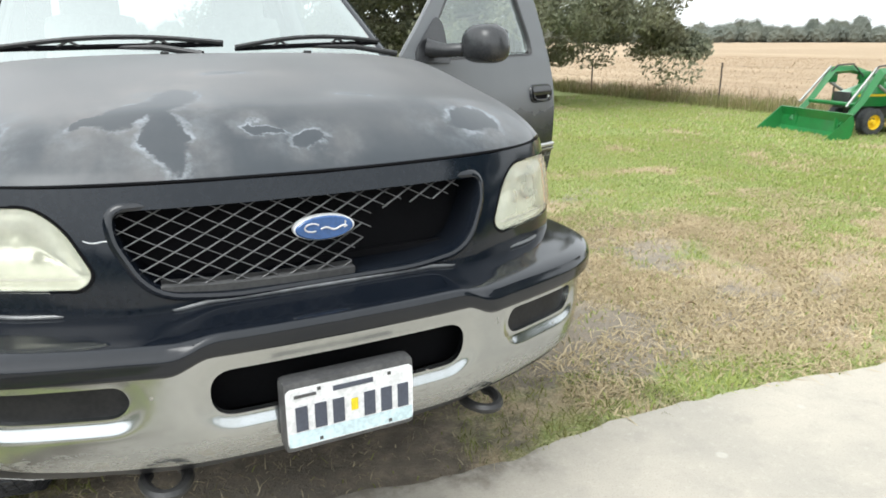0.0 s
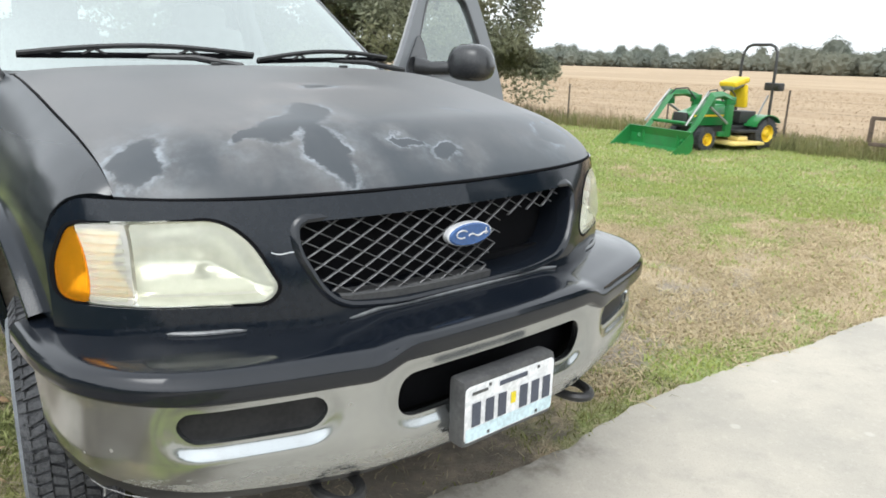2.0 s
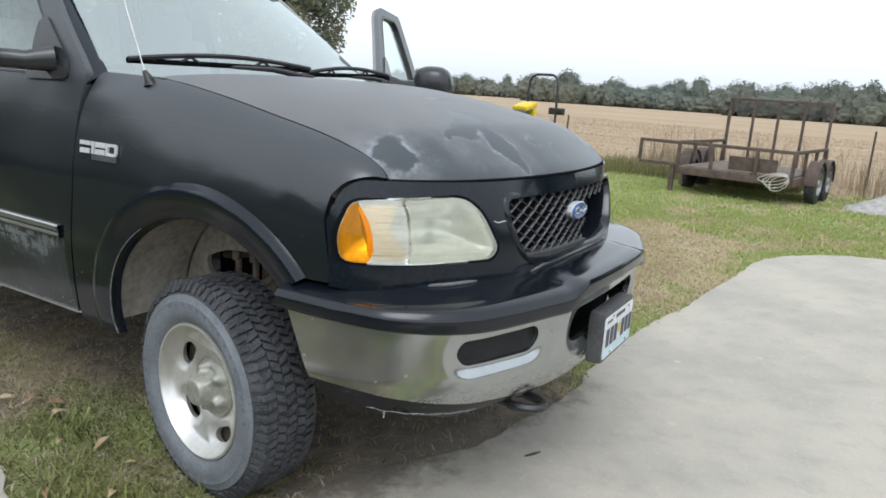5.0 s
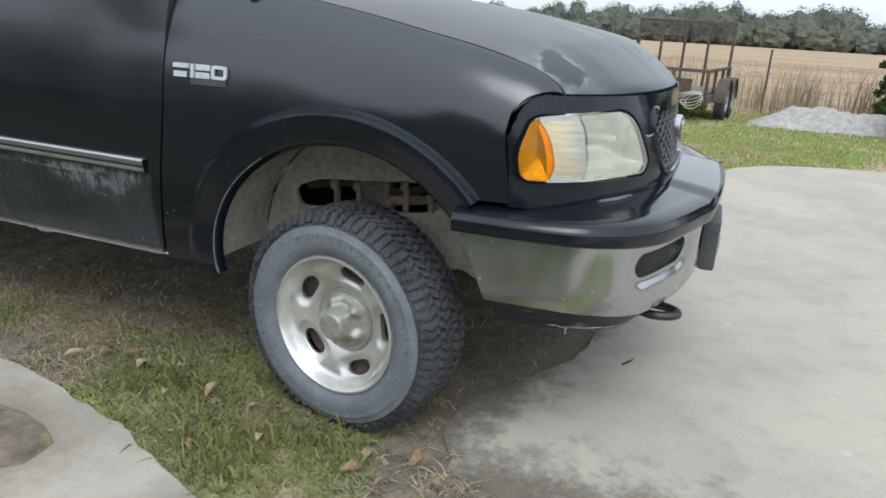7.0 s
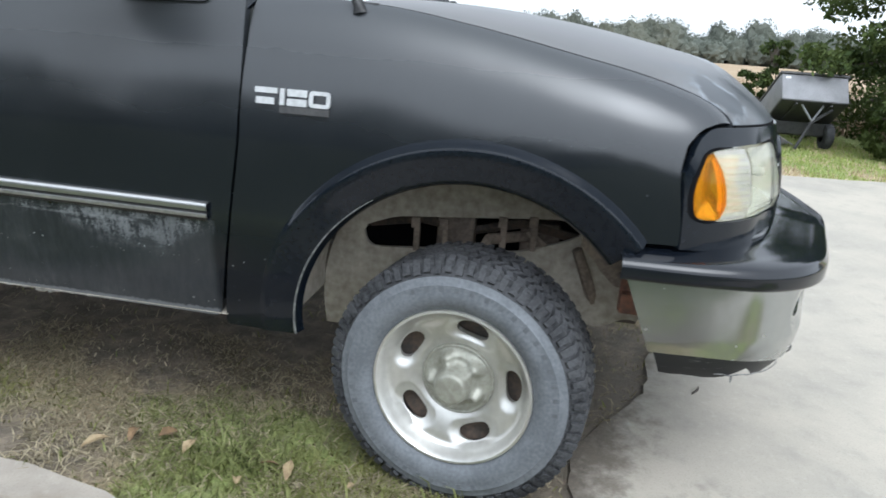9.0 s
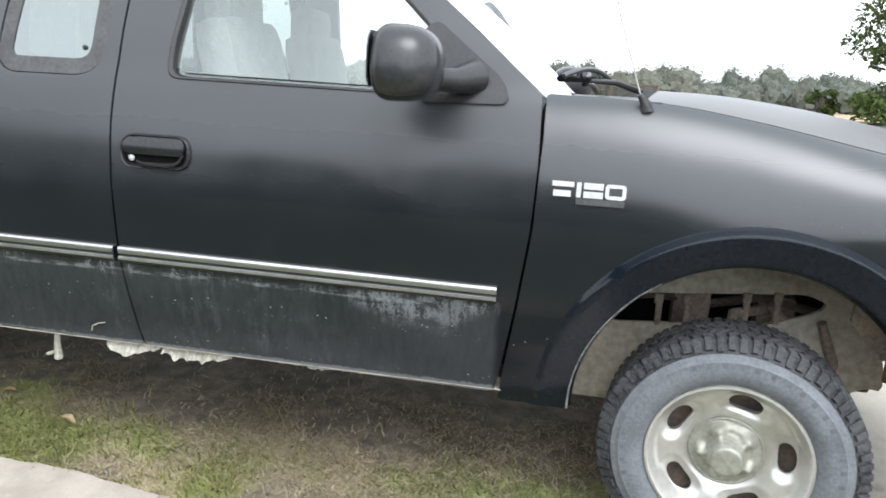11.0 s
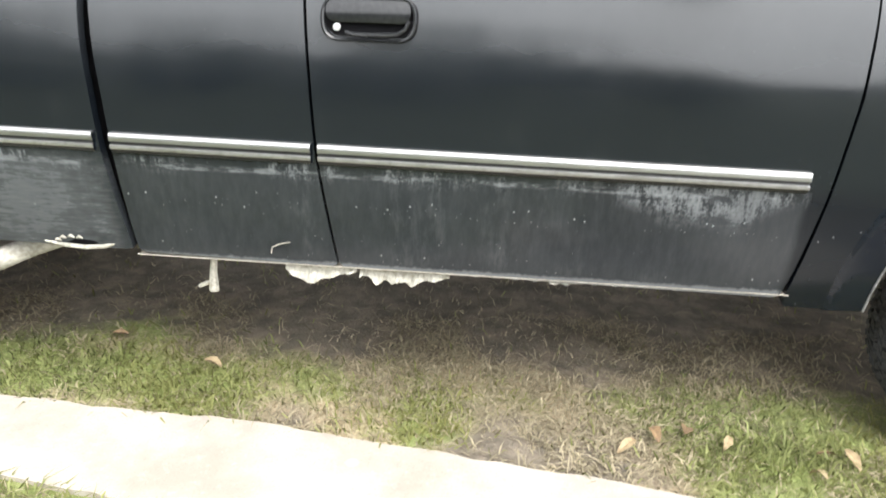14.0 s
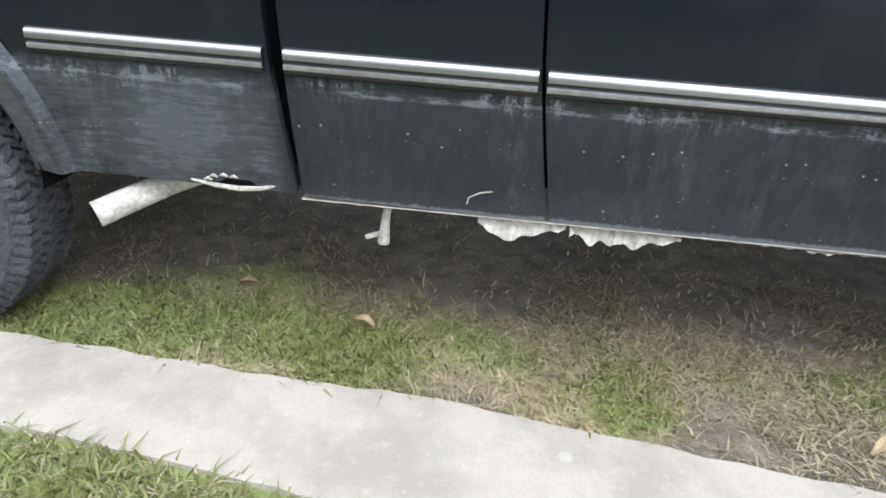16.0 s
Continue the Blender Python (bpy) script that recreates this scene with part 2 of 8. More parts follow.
    l.new(bp.outputs[0], b.inputs["Normal"])
    return m


def hood_paint():
    """Faded paint whose clear coat peels: grey haze, dark bare islands, chalky rims round them."""
    m, n, l, b = nodes_of("peeling_hood_paint", 0.4)
    co = n.new("ShaderNodeTexCoord").outputs["Object"]
    warp = n.new("ShaderNodeTexNoise")
    warp.inputs["Scale"].default_value, warp.inputs["Detail"].default_value, warp.inputs["Roughness"].default_value = 8.0, 5, 0.60
    l.new(co, warp.inputs["Vector"])
    off = n.new("ShaderNodeVectorMath")
    off.operation = "MULTIPLY_ADD"
    l.new(warp.outputs["Color"], off.inputs[0])
    off.inputs[1].default_value, off.inputs[2].default_value = (0.13, 0.13, 0), (-0.065, -0.065, 0)
    pos = n.new("ShaderNodeVectorMath")
    l.new(co, pos.inputs[0])
    l.new(off.outputs[0], pos.inputs[1])
    best = None
    # centre, half-widths and turn of each bare island
    for cx, cy, rx, ry, turn in ((-0.775, -0.275, 0.066, 0.062, 20), (-0.295, -0.225, 0.055, 0.062, 0), (-0.385, -0.305, 0.105, 0.048, 12), (-0.345, -0.42, 0.050, 0.085, 5), (-0.51, -0.315, 0.055, 0.018, 15), (0.010, -0.470, 0.052, 0.026, 0),
                                 (-0.10, -0.43, 0.045, 0.015, -25), (0.56, -0.37, 0.095, 0.055, 10), (-0.115, 0.005, 0.065, 0.018, 0), (0.205, -0.27, 0.045, 0.012, -15)):
        mp = n.new("ShaderNodeMapping")
        mp.vector_type = "TEXTURE"
        mp.inputs["Location"].default_value = (cx, cy, 0)
        mp.inputs["Rotation"].default_value = (0, 0, radians(turn))
        mp.inputs["Scale"].default_value = (rx, ry, 1)
        l.new(pos.outputs[0], mp.inputs["Vector"])
        flat = n.new("ShaderNodeVectorMath")
        flat.operation = "MULTIPLY"
        l.new(mp.outputs[0], flat.inputs[0])
        flat.inputs[1].default_value = (1, 1, 0)
        ln = n.new("ShaderNodeVectorMath")
        ln.operation = "LENGTH"
        l.new(flat.outputs[0], ln.inputs[0])
        best = ln.outputs["Value"] if best is None else op(n, l, "SMOOTH_MIN", best, ln.outputs["Value"])
    fine = noise_tex(n, l, co, 26, 6, 0.7)
    broad = noise_tex(n, l, co, 2.6, 4, 0.55)
    d = op(n, l, "ADD", best, op(n, l, "MULTIPLY", op(n, l, "SUBTRACT", fine, 0.5), 0.45))
    bare = span(n, l, d, 1.22, 0.84)
    grit = noise_tex(n, l, co, 11, 6, 0.65)
    rim = op(n, l, "MULTIPLY", op(n, l, "MULTIPLY", span(n, l, d, 0.92, 1.08), span(n, l, d, 1.45, 1.12)), span(n, l, grit, 0.38, 0.62))
    halo = op(n, l, "MULTIPLY", op(n, l, "MULTIPLY", span(n, l, d, 0.96, 1.10), span(n, l, d, 3.0, 1.25)), span(n, l, grit, 0.40, 0.70))
    rim = op(n, l, "MAXIMUM", op(n, l, "MULTIPLY", rim, 1.5), op(n, l, "MULTIPLY", halo, 0.50))
    xyz = n.new("ShaderNodeSeparateXYZ")
    l.new(co, xyz.inputs[0])
    back = span(n, l, op(n, l, "ADD", xyz.outputs["Y"], op(n, l, "MULTIPLY", broad, 0.6)), -0.22, 0.30)
    smear = noise_tex(n, l, co, 3.4, 6, 0.66, (1.0, 0.55, 1))
    around = op(n, l, "MULTIPLY", span(n, l, d, 4.2, 1.1), span(n, l, smear, 0.36, 0.66))
    fog = op(n, l, "ADD", op(n, l, "MULTIPLY", back, op(n, l, "ADD", op(n, l, "MULTIPLY", smear, 0.7), 0.25)), op(n, l, "MULTIPLY", around, 0.48))
    haze = op(n, l, "MULTIPLY", fog, op(n, l, "SUBTRACT", 1.0, op(n, l, "MULTIPLY", bare, 0.80)), True)
    base = mixc(n, l, haze, (0.042, 0.049, 0.057), (0.175, 0.168, 0.165))
    b.inputs["Specular IOR Level"].default_value = 0.36
    base = mixc(n, l, op(n, l, "MULTIPLY", rim, 0.55), base, (0.26, 0.285, 0.31))
    l.new(base, b.inputs["Base Color"])
    l.new(op(n, l, "ADD", op(n, l, "MULTIPLY", haze, 0.22), op(n, l, "ADD", op(n, l, "MULTIPLY", rim, 0.3), 0.28), True), b.inputs["Roughness"])
    bp = n.new("ShaderNodeBump")
    bp.inputs["Strength"].default_value, bp.inputs["Distance"].default_value = 0.15, 0.002
    l.new(op(n, l, "ADD", op(n, l, "MULTIPLY", bare, -1.0), op(n, l, "MULTIPLY", fine, 0.4)), bp.inputs["Height"])
    l.new(bp.outputs[0], b.inputs["Normal"])
    return m


def concrete(name, pale, dull, blot=0.9, hole=None):
    """Worn concrete with soil smeared over it; hole: centre and half-widths of a broken-out place with dirt round it."""
    m, n, l, b = nodes_of(name, 0.85)
    co = n.new("ShaderNodeTexCoord").outputs["Object"]
    big, mid, fine = noise_tex(n, l, co, blot, 5, 0.6), noise_tex(n, l, co, 7, 6, 0.65), noise_tex(n, l, co, 140, 3)
    c = mixc(n, l, span(n, l, big, 0.35, 0.68), pale, dull)
    c = mixc(n, l, op(n, l, "MULTIPLY", span(n, l, mid, 0.48, 0.75), 0.38), c, (0.26, 0.245, 0.215))
    c = mixc(n, l, op(n, l, "MULTIPLY", span(n, l, fine, 0.50, 0.72), 0.28), c, (0.20, 0.19, 0.165))
    c = mixc(n, l, op(n, l, "MULTIPLY", speck(n, l, co, 5, 0.13), 0.35), c, (0.55, 0.53, 0.49))
    c = mixc(n, l, op(n, l, "MULTIPLY", span(n, l, noise_tex(n, l, co, 34, 5, 0.7), 0.52, 0.72), 0.30), c, (0.52, 0.485, 0.42))
    c = mixc(n, l, op(n, l, "MULTIPLY", span(n, l, noise_tex(n, l, co, 2.3, 7, 0.72), 0.55, 0.70), 0.17), c, (0.235, 0.215, 0.185))
    # soil spread over the slab's edge round the wheel, darkened with truck shade
    xyz = n.new("ShaderNodeSeparateXYZ")
    l.new(co, xyz.inputs[0])
    px, py = xyz.outputs["X"], xyz.outputs["Y"]
    mul, add = (lambda p, q: op(n, l, "MULTIPLY", p, q)), (lambda p, q: op(n, l, "ADD", p, q))
    front = mul(add(add(py, mul(px, 0.20)), 0.30), 8.0)
    beside = mul(add(mul(px, -1.0), -0.98), 6.0)
    deep = op(n, l, "SUBTRACT", op(n, l, "MAXIMUM", front, op(n, l, "MINIMUM", beside, mul(add(py, 1.3), 3.0))), mul(span(n, l, px, 0.7, 1.2), 9.0))
    ragged = add(mul(op(n, l, "SUBTRACT", mid, 0.5), 4.5), mul(op(n, l, "SUBTRACT", noise_tex(n, l, co, 34, 4, 0.7), 0.5), 2.0))
    over = mul(span(n, l, add(deep, ragged), -1.3, 0.9), span(n, l, py, 0.6, 0.3))
    dirt = mixc(n, l, span(n, l, mid, 0.3, 0.7), (0.085, 0.072, 0.058), (0.165, 0.142, 0.112))
    c = mixc(n, l, over, c, mixc(n, l, mul(span(n, l, fine, 0.5, 0.7), 0.4), dirt, (0.24, 0.207, 0.163)))
    if hole:
        mp = n.new("ShaderNodeMapping")
        mp.vector_type = "TEXTURE"
        mp.inputs["Location"].default_value, mp.inputs["Scale"].default_value = (hole[0], hole[1], 0), (hole[2], hole[3], 1)
        l.new(co, mp.inputs["Vector"])
        ln = n.new("ShaderNodeVectorMath")
        ln.operation = "LENGTH"
        l.new(mp.outputs[0], ln.inputs[0])
        c = mixc(n, l, span(n, l, op(n, l, "ADD", ln.outputs["Value"], op(n, l, "MULTIPLY", op(n, l, "SUBTRACT", mid, 0.5), 1.1)), 1.45, 0.85), c, (0.25, 0.212, 0.165))
    l.new(c, b.inputs["Base Color"])
    bp = n.new("ShaderNodeBump")
    bp.inputs["Strength"].default_value, bp.inputs["Distance"].default_value = 0.45, 0.004
    l.new(op(n, l, "ADD", mid, op(n, l, "MULTIPLY", fine, 0.5)), bp.inputs["Height"])
    l.new(bp.outputs[0], b.inputs["Normal"])
    return m


def dirty_chrome():
    """Bumper chrome under a thin film of road dirt, with scuffs along its lower edge and brown specks."""
    m, n, l, b = nodes_of("dirty_bumper_chrome", 0.14)
    co = n.new("ShaderNodeTexCoord").outputs["Object"]
    xyz = n.new("ShaderNodeSeparateXYZ")
    l.new(co, xyz.inputs[0])
    mul, add = (lambda p, q: op(n, l, "MULTIPLY", p, q)), (lambda p, q: op(n, l, "ADD", p, q))
    film, grain = noise_tex(n, l, co, 5, 6, 0.65), noise_tex(n, l, co, 48, 5, 0.75, (0.5, 0.5, 1.5))
    low = span(n, l, add(xyz.outputs["Z"], mul(film, 0.06)), 0.60, 0.53)
    scuff = mul(low, span(n, l, grain, 0.46, 0.62))
    spots = mul(speck(n, l, co, 30, 0.16), span(n, l, film, 0.45, 0.60))
    dirt = op(n, l, "ADD", mul(scuff, 0.75), add(mul(spots, 0.8), mul(span(n, l, film, 0.40, 0.70), 0.12)), True)
    l.new(mixc(n, l, dirt, (0.43, 0.45, 0.455), (0.28, 0.26, 0.21)), b.inputs["Base Color"])
    l.new(op(n, l, "SUBTRACT", 1.0, mul(dirt, 0.9), True), b.inputs["Metallic"])
    l.new(add(mul(dirt, 0.5), add(mul(film, 0.11), 0.10)), b.inputs["Roughness"])
    bp = n.new("ShaderNodeBump")
    bp.inputs["Strength"].default_value, bp.inputs["Distance"].default_value = 0.04, 0.02
    l.new(noise_tex(n, l, co, 3.5, 3, 0.5), bp.inputs["Height"])
    l.new(bp.outputs[0], b.inputs["Normal"])
    return m


def earth():
    """Soil, thatch and short turf, laid out by the mesh's cover and dry attributes; straw beyond the fence."""
    m, n, l, b = nodes_of("yard_ground", 0.95)
    co = n.new("ShaderNodeTexCoord").outputs["Object"]
    at, dr, fi = n.new("ShaderNodeAttribute"), n.new("ShaderNodeAttribute"), n.new("ShaderNodeAttribute")
    at.attribute_name, dr.attribute_name, fi.attribute_name = "cover", "dry", "field"
    big, mid, fine = noise_tex(n, l, co, 1.1, 5), noise_tex(n, l, co, 9, 6, 0.7), noise_tex(n, l, co, 70, 4, 0.7)
    soil = mixc(n, l, span(n, l, mid, 0.3, 0.7), (0.125, 0.104, 0.080), (0.300, 0.252, 0.190))
    soil = mixc(n, l, op(n, l, "MULTIPLY", span(n, l, fine, 0.55, 0.75), 0.5), soil, (0.46, 0.385, 0.29))
    soil = mixc(n, l, op(n, l, "MULTIPLY", span(n, l, noise_tex(n, l, co, 3.3, 5, 0.65), 0.42, 0.66), 0.6), soil, (0.125, 0.105, 0.082))
    xyz = n.new("ShaderNodeSeparateXYZ")
    l.new(co, xyz.inputs[0])
    soil = mixc(n, l, op(n, l, "MULTIPLY", span(n, l, xyz.outputs["X"], 0.9, 1.5), 0.6), soil, (0.335, 0.292, 0.236))
    mp, ln = n.new("ShaderNodeMapping"), n.new("ShaderNodeVectorMath")
    mp.vector_type, ln.operation = "TEXTURE", "LENGTH"
    mp.inputs["Location"].default_value, mp.inputs["Scale"].default_value = (-0.70, -0.42, 0), (0.75, 0.34, 1)
    l.new(co, mp.inputs["Vector"])
    l.new(mp.outputs[0], ln.inputs[0])
    grit = span(n, l, op(n, l, "ADD", ln.outputs["Value"], op(n, l, "MULTIPLY", op(n, l, "SUBTRACT", mid, 0.5), 0.8)), 1.5, 0.7)
    soil = mixc(n, l, op(n, l, "MULTIPLY", grit, 0.85), soil, (0.240, 0.211, 0.172))
    straw = mixc(n, l, span(n, l, fine, 0.3, 0.7), (0.30, 0.23, 0.14), (0.54, 0.44, 0.29))
    green = mixc(n, l, span(n, l, fine, 0.3, 0.7), (0.17, 0.21, 0.06), (0.36, 0.41, 0.15))
    turf = mixc(n, l, span(n, l, op(n, l, "ADD", dr.outputs["Fac"], op(n, l, "MULTIPLY", op(n, l, "SUBTRACT", mid, 0.5), 1.2)), 0.25, 0.75), green, straw)
    c = mixc(n, l, span(n, l, op(n, l, "ADD", at.outputs["Fac"], op(n, l, "MULTIPLY", op(n, l, "SUBTRACT", mid, 0.5), 1.3)), 0.12, 0.72), soil, turf)
    rows, swaths = noise_tex(n, l, co, 0.5, 5, 0.6, (1.0, 0.10, 1)), noise_tex(n, l, co, 0.11, 5, 0.65, (1.0, 0.22, 1))
    far = mixc(n, l, span(n, l, rows, 0.3, 0.7), (0.315, 0.228, 0.140), (0.435, 0.330, 0.215))
    far = mixc(n, l, op(n, l, "MULTIPLY", span(n, l, swaths, 0.42, 0.62), 0.55), far, (0.285, 0.208, 0.128))
    far = mixc(n, l, op(n, l, "MULTIPLY", span(n, l, fine, 0.45, 0.7), 0.25), far, (0.27, 0.20, 0.115))
    c = mixc(n, l, fi.outputs["Fac"], c, far)
    # tree shade painted into the unseen ground beyond the path, for the reflections
    sh = n.new("ShaderNodeAttribute")
    sh.attribute_name = "yard_shade"
    c = mixc(n, l, sh.outputs["Fac"], c, mixc(n, l, span(n, l, mid, 0.3, 0.7), (0.036, 0.046, 0.022), (0.088, 0.098, 0.046)))
    l.new(c, b.inputs["Base Color"])
    bp = n.new("ShaderNodeBump")
    bp.inputs["Strength"].default_value, bp.inputs["Distance"].default_value = 0.8, 0.02
    l.new(op(n, l, "ADD", mid, fine), bp.inputs["Height"])
    l.new(bp.outputs[0], b.inputs["Normal"])
    return m


def leafy(name, a, c, rough=0.7, through=0.25, wave=1.3, turn=(1.18, 1.0, 0.80)):
    """Leaves and blades: each one its own shade, a little light passing through."""
    m, n, l, b = nodes_of(name, rough)
    g = n.new("ShaderNodeNewGeometry")
    shade = mixc(n, l, g.outputs["Random Per Island"], a, c)
    co = n.new("ShaderNodeTexCoord").outputs["Object"]
    drift = span(n, l, noise_tex(n, l, co, wave, 4, 0.6), 0.36, 0.66)
    shade = mixc(n, l, op(n, l, "MULTIPLY", drift, 0.55), shade, tuple(0.5 * (p + q) * k for p, q, k in zip(a, c, turn)))
    l.new(shade, b.inputs["Base Color"])
    b.inputs["Specular IOR Level"].default_value = 0.25
    tr, mx = n.new("ShaderNodeBsdfTranslucent"), n.new("ShaderNodeMixShader")
    l.new(shade, tr.inputs["Color"])
    mx.inputs[0].default_value = through
    l.new(b.outputs[0], mx.inputs[1])
    l.new(tr.outputs[0], mx.inputs[2])
    l.new(mx.outputs[0], n["Material Output"].inputs["Surface"])
    return m


WORNEDGE = material("worn_paint_edge", (0.30, 0.30, 0.29), 0.7, color2=(0.07, 0.07, 0.07), scale=30, fine=120, mix=0.6)
SCRAPED = scraped()
BUMPERCHROME = dirty_chrome()
SIDEPAINT, HOOD, CONC, GROUND = side_paint(), hood_paint(), concrete("worn_concrete", (0.45, 0.41, 0.345), (0.35, 0.325, 0.28)), earth()
PATHCONC = concrete("worn_path_concrete", (0.43, 0.385, 0.33), (0.315, 0.28, 0.235), 3.2, (-1.62, 1.36, 0.24, 0.34))


# ---- mesh helpers ----
def mk(name, verts, faces, mat, parent=None, label="", smooth=True):
    me = bpy.data.meshes.new(name)
    me.from_pydata([tuple(map(float, v)) for v in verts], [], [tuple(map(int, f)) for f in faces])
    me.materials.append(mat)
    if smooth:
        me.polygons.foreach_set("use_smooth", [True] * len(me.polygons))
        me.set_sharp_from_angle(angle=radians(38))
    ob = new(name, me)
    ob.parent = parent
    if label:
        ob["label"] = label
    return ob


def part(name, bm, mat, parent=None, label="", smooth=False):
    me = bpy.data.meshes.new(name)
    bm.to_mesh(me)
    bm.free()
    me.materials.append(mat)
    if smooth:
        me.polygons.foreach_set("use_smooth", [True] * len(me.polygons))
        me.set_sharp_from_angle(angle=radians(38))
    ob = new(name, me)
    ob.parent = parent
    if label:
        ob["label"] = label
    return ob


def empty(name, m=None, label="", category="", group=""):
    ob = new(name)
    ob.empty_display_size = 0.1
    if m is not None:
        ob.matrix_world = m
    return tagged(ob, label, category, group)


def pch(xs, ys):
    """A smooth curve through knots."""
    xs, ys = np.array(xs, float), np.array(ys, float)
    h, d = np.diff(xs), np.diff(ys) / np.diff(xs)
    t = np.empty(len(xs))
    t[0], t[-1] = d[0], d[-1]
    for i in range(1, len(xs) - 1):
        t[i] = 0 if d[i - 1] * d[i] <= 0 else (h[i - 1] + h[i]) / (h[i - 1] / d[i] + h[i] / d[i - 1])

    def f(x):
        x = np.clip(np.asarray(x, float), xs[0], xs[-1])
        i = np.clip(np.searchsorted(xs, x) - 1, 0, len(h) - 1)
        s = (x - xs[i]) / h[i]
        return ys[i] * (1 + 2 * s) * (1 - s) ** 2 + ys[i + 1] * s * s * (3 - 2 * s) + h[i] * (t[i] * s * (1 - s) ** 2 - t[i + 1] * s * s * (1 - s))
    return f


def rounded(pts, r, n=6):
    """A polygon with rounded corners; r: one radius or one for each corner."""
    out, k = [], len(pts)
    for i in range(k):
        p, a, b = Vector(pts[i]), Vector(pts[i - 1]), Vector(pts[(i + 1) % k])
        rr = r[i] if isinstance(r, (list, tuple)) else r
        u, v = (a - p), (b - p)
        cut = min(rr, u.length * 0.48, v.length * 0.48)
        s, e = p + u.normalized() * cut, p + v.normalized() * cut
        for j in range(n + 1):
            q = j / n
            out.append(tuple(s * (1 - q) ** 2 + p * 2 * q * (1 - q) + e * q * q))
    return out


def sdpoly(pts):
    """Signed distance to a closed polygon, positive inside."""
    P = np.array(pts, float)
    Q = np.roll(P, -1, 0)

    def f(u, v):
        u, v = np.asarray(u, float), np.asarray(v, float)
        best, inside = np.full(u.shape, 1e9), np.zeros(u.shape, bool)
        for (ax, ay), (bx, by) in zip(P, Q):
            ex, ey = bx - ax, by - ay
            t = np.clip(((u - ax) * ex + (v - ay) * ey) / (ex * ex + ey * ey + 1e-12), 0, 1)
            best = np.minimum(best, (u - ax - t * ex) ** 2 + (v - ay - t * ey) ** 2)
            if ay != by:
                inside ^= ((ay > v) != (by > v)) & (u < (bx - ax) * (v - ay) / (by - ay) + ax)
        return np.where(inside, 1, -1) * np.sqrt(best)
    return f


def sheet(S, us, vs, sd=None, out=(0, 0, 1), flange=0.014, lift=0.0):
    """Verts and faces of the surface S(u, v) over a grid, kept where sd > 0, with its borders turned inwards."""
    us, vs = np.asarray(us, float), np.asarray(vs, float)
    U, V = np.meshgrid(us, vs, indexing="ij")
    D = np.ones(U.shape) if sd is None else sd(U, V)
    D = np.where(np.abs(D) < 1e-6, 1e-6, D)
    uv, index, faces = [], {}, []

    def node(i, j):
        if (i, j) not in index:
            index[i, j] = len(uv)
            uv.append((U[i, j], V[i, j]))
        return index[i, j]

    def cross(a, b):
        key = (a, b) if a < b else (b, a)
        if key not in index:
            a, b = key
            t = D[a] / (D[a] - D[b])
            t = min(max(t, 0.02), 0.98)
            index[key] = len(uv)
            uv.append((U[a] + t * (U[b] - U[a]), V[a] + t * (V[b] - V[a])))
        return index[key]

    for i in range(len(us) - 1):
        for j in range(len(vs) - 1):
            c = [(i, j), (i + 1, j), (i + 1, j + 1), (i, j + 1)]
            if all(D[k] < 0 for k in c):
                continue
            f = []
            for a, b in zip(c, c[1:] + c[:1]):
                if D[a] > 0:
                    f.append(node(*a))
                if (D[a] > 0) != (D[b] > 0):
                    f.append(cross(a, b))
            if len(f) > 2:
                faces.append(f)
    A = np.array(uv)
    e = 1e-3
    P = np.stack(S(A[:, 0], A[:, 1]), 1)
    N = np.cross(np.stack(S(A[:, 0] + e, A[:, 1]), 1) - np.stack(S(A[:, 0] - e, A[:, 1]), 1), np.stack(S(A[:, 0], A[:, 1] + e), 1) - np.stack(S(A[:, 0], A[:, 1] - e), 1))
    N /= np.linalg.norm(N, axis=1)[:, None] + 1e-12
    flip = float((N @ np.array(out, float)).sum()) < 0
    if flip:
        N = -N
        faces = [f[::-1] for f in faces]
    P = P + N * lift
    verts = [tuple(p) for p in P]
    if flange:
        count = {}
        for f in faces:
            for a, b in zip(f, f[1:] + f[:1]):
                key = (min(a, b), max(a, b))
                count[key] = None if key in count else (a, b)
        low = {}
        for ab in count.values():
            if ab is None:
                continue
            for k in ab:
                if k not in low:
                    low[k] = len(verts)
                    verts.append(tuple(P[k] - N[k] * flange))
            a, b = ab
            faces.append([b, a, low[a], low[b]])
    return verts, faces


def cuboid(sx, sy, sz, at=(0, 0, 0), bevel=0.0, m=None):
    bm = bmesh.new()
    bmesh.ops.create_cube(bm, size=1)
    bmesh.ops.scale(bm, vec=(sx, sy, sz), verts=bm.verts)
    if bevel:
        bmesh.ops.bevel(bm, geom=bm.edges[:], offset=bevel, segments=2, affect="EDGES", profile=0.6)
    if m is not None:
        bmesh.ops.transform(bm, matrix=m, verts=bm.verts)
    bmesh.ops.translate(bm, vec=at, verts=bm.verts)
    return bm


def merge(*bms):
    """One bmesh out of several."""
    out = bmesh.new()
    for b in bms:
        me = bpy.data.meshes.new("tmp")
        b.to_mesh(me)
        b.free()
        out.from_mesh(me)
        bpy.data.meshes.remove(me)
    return out


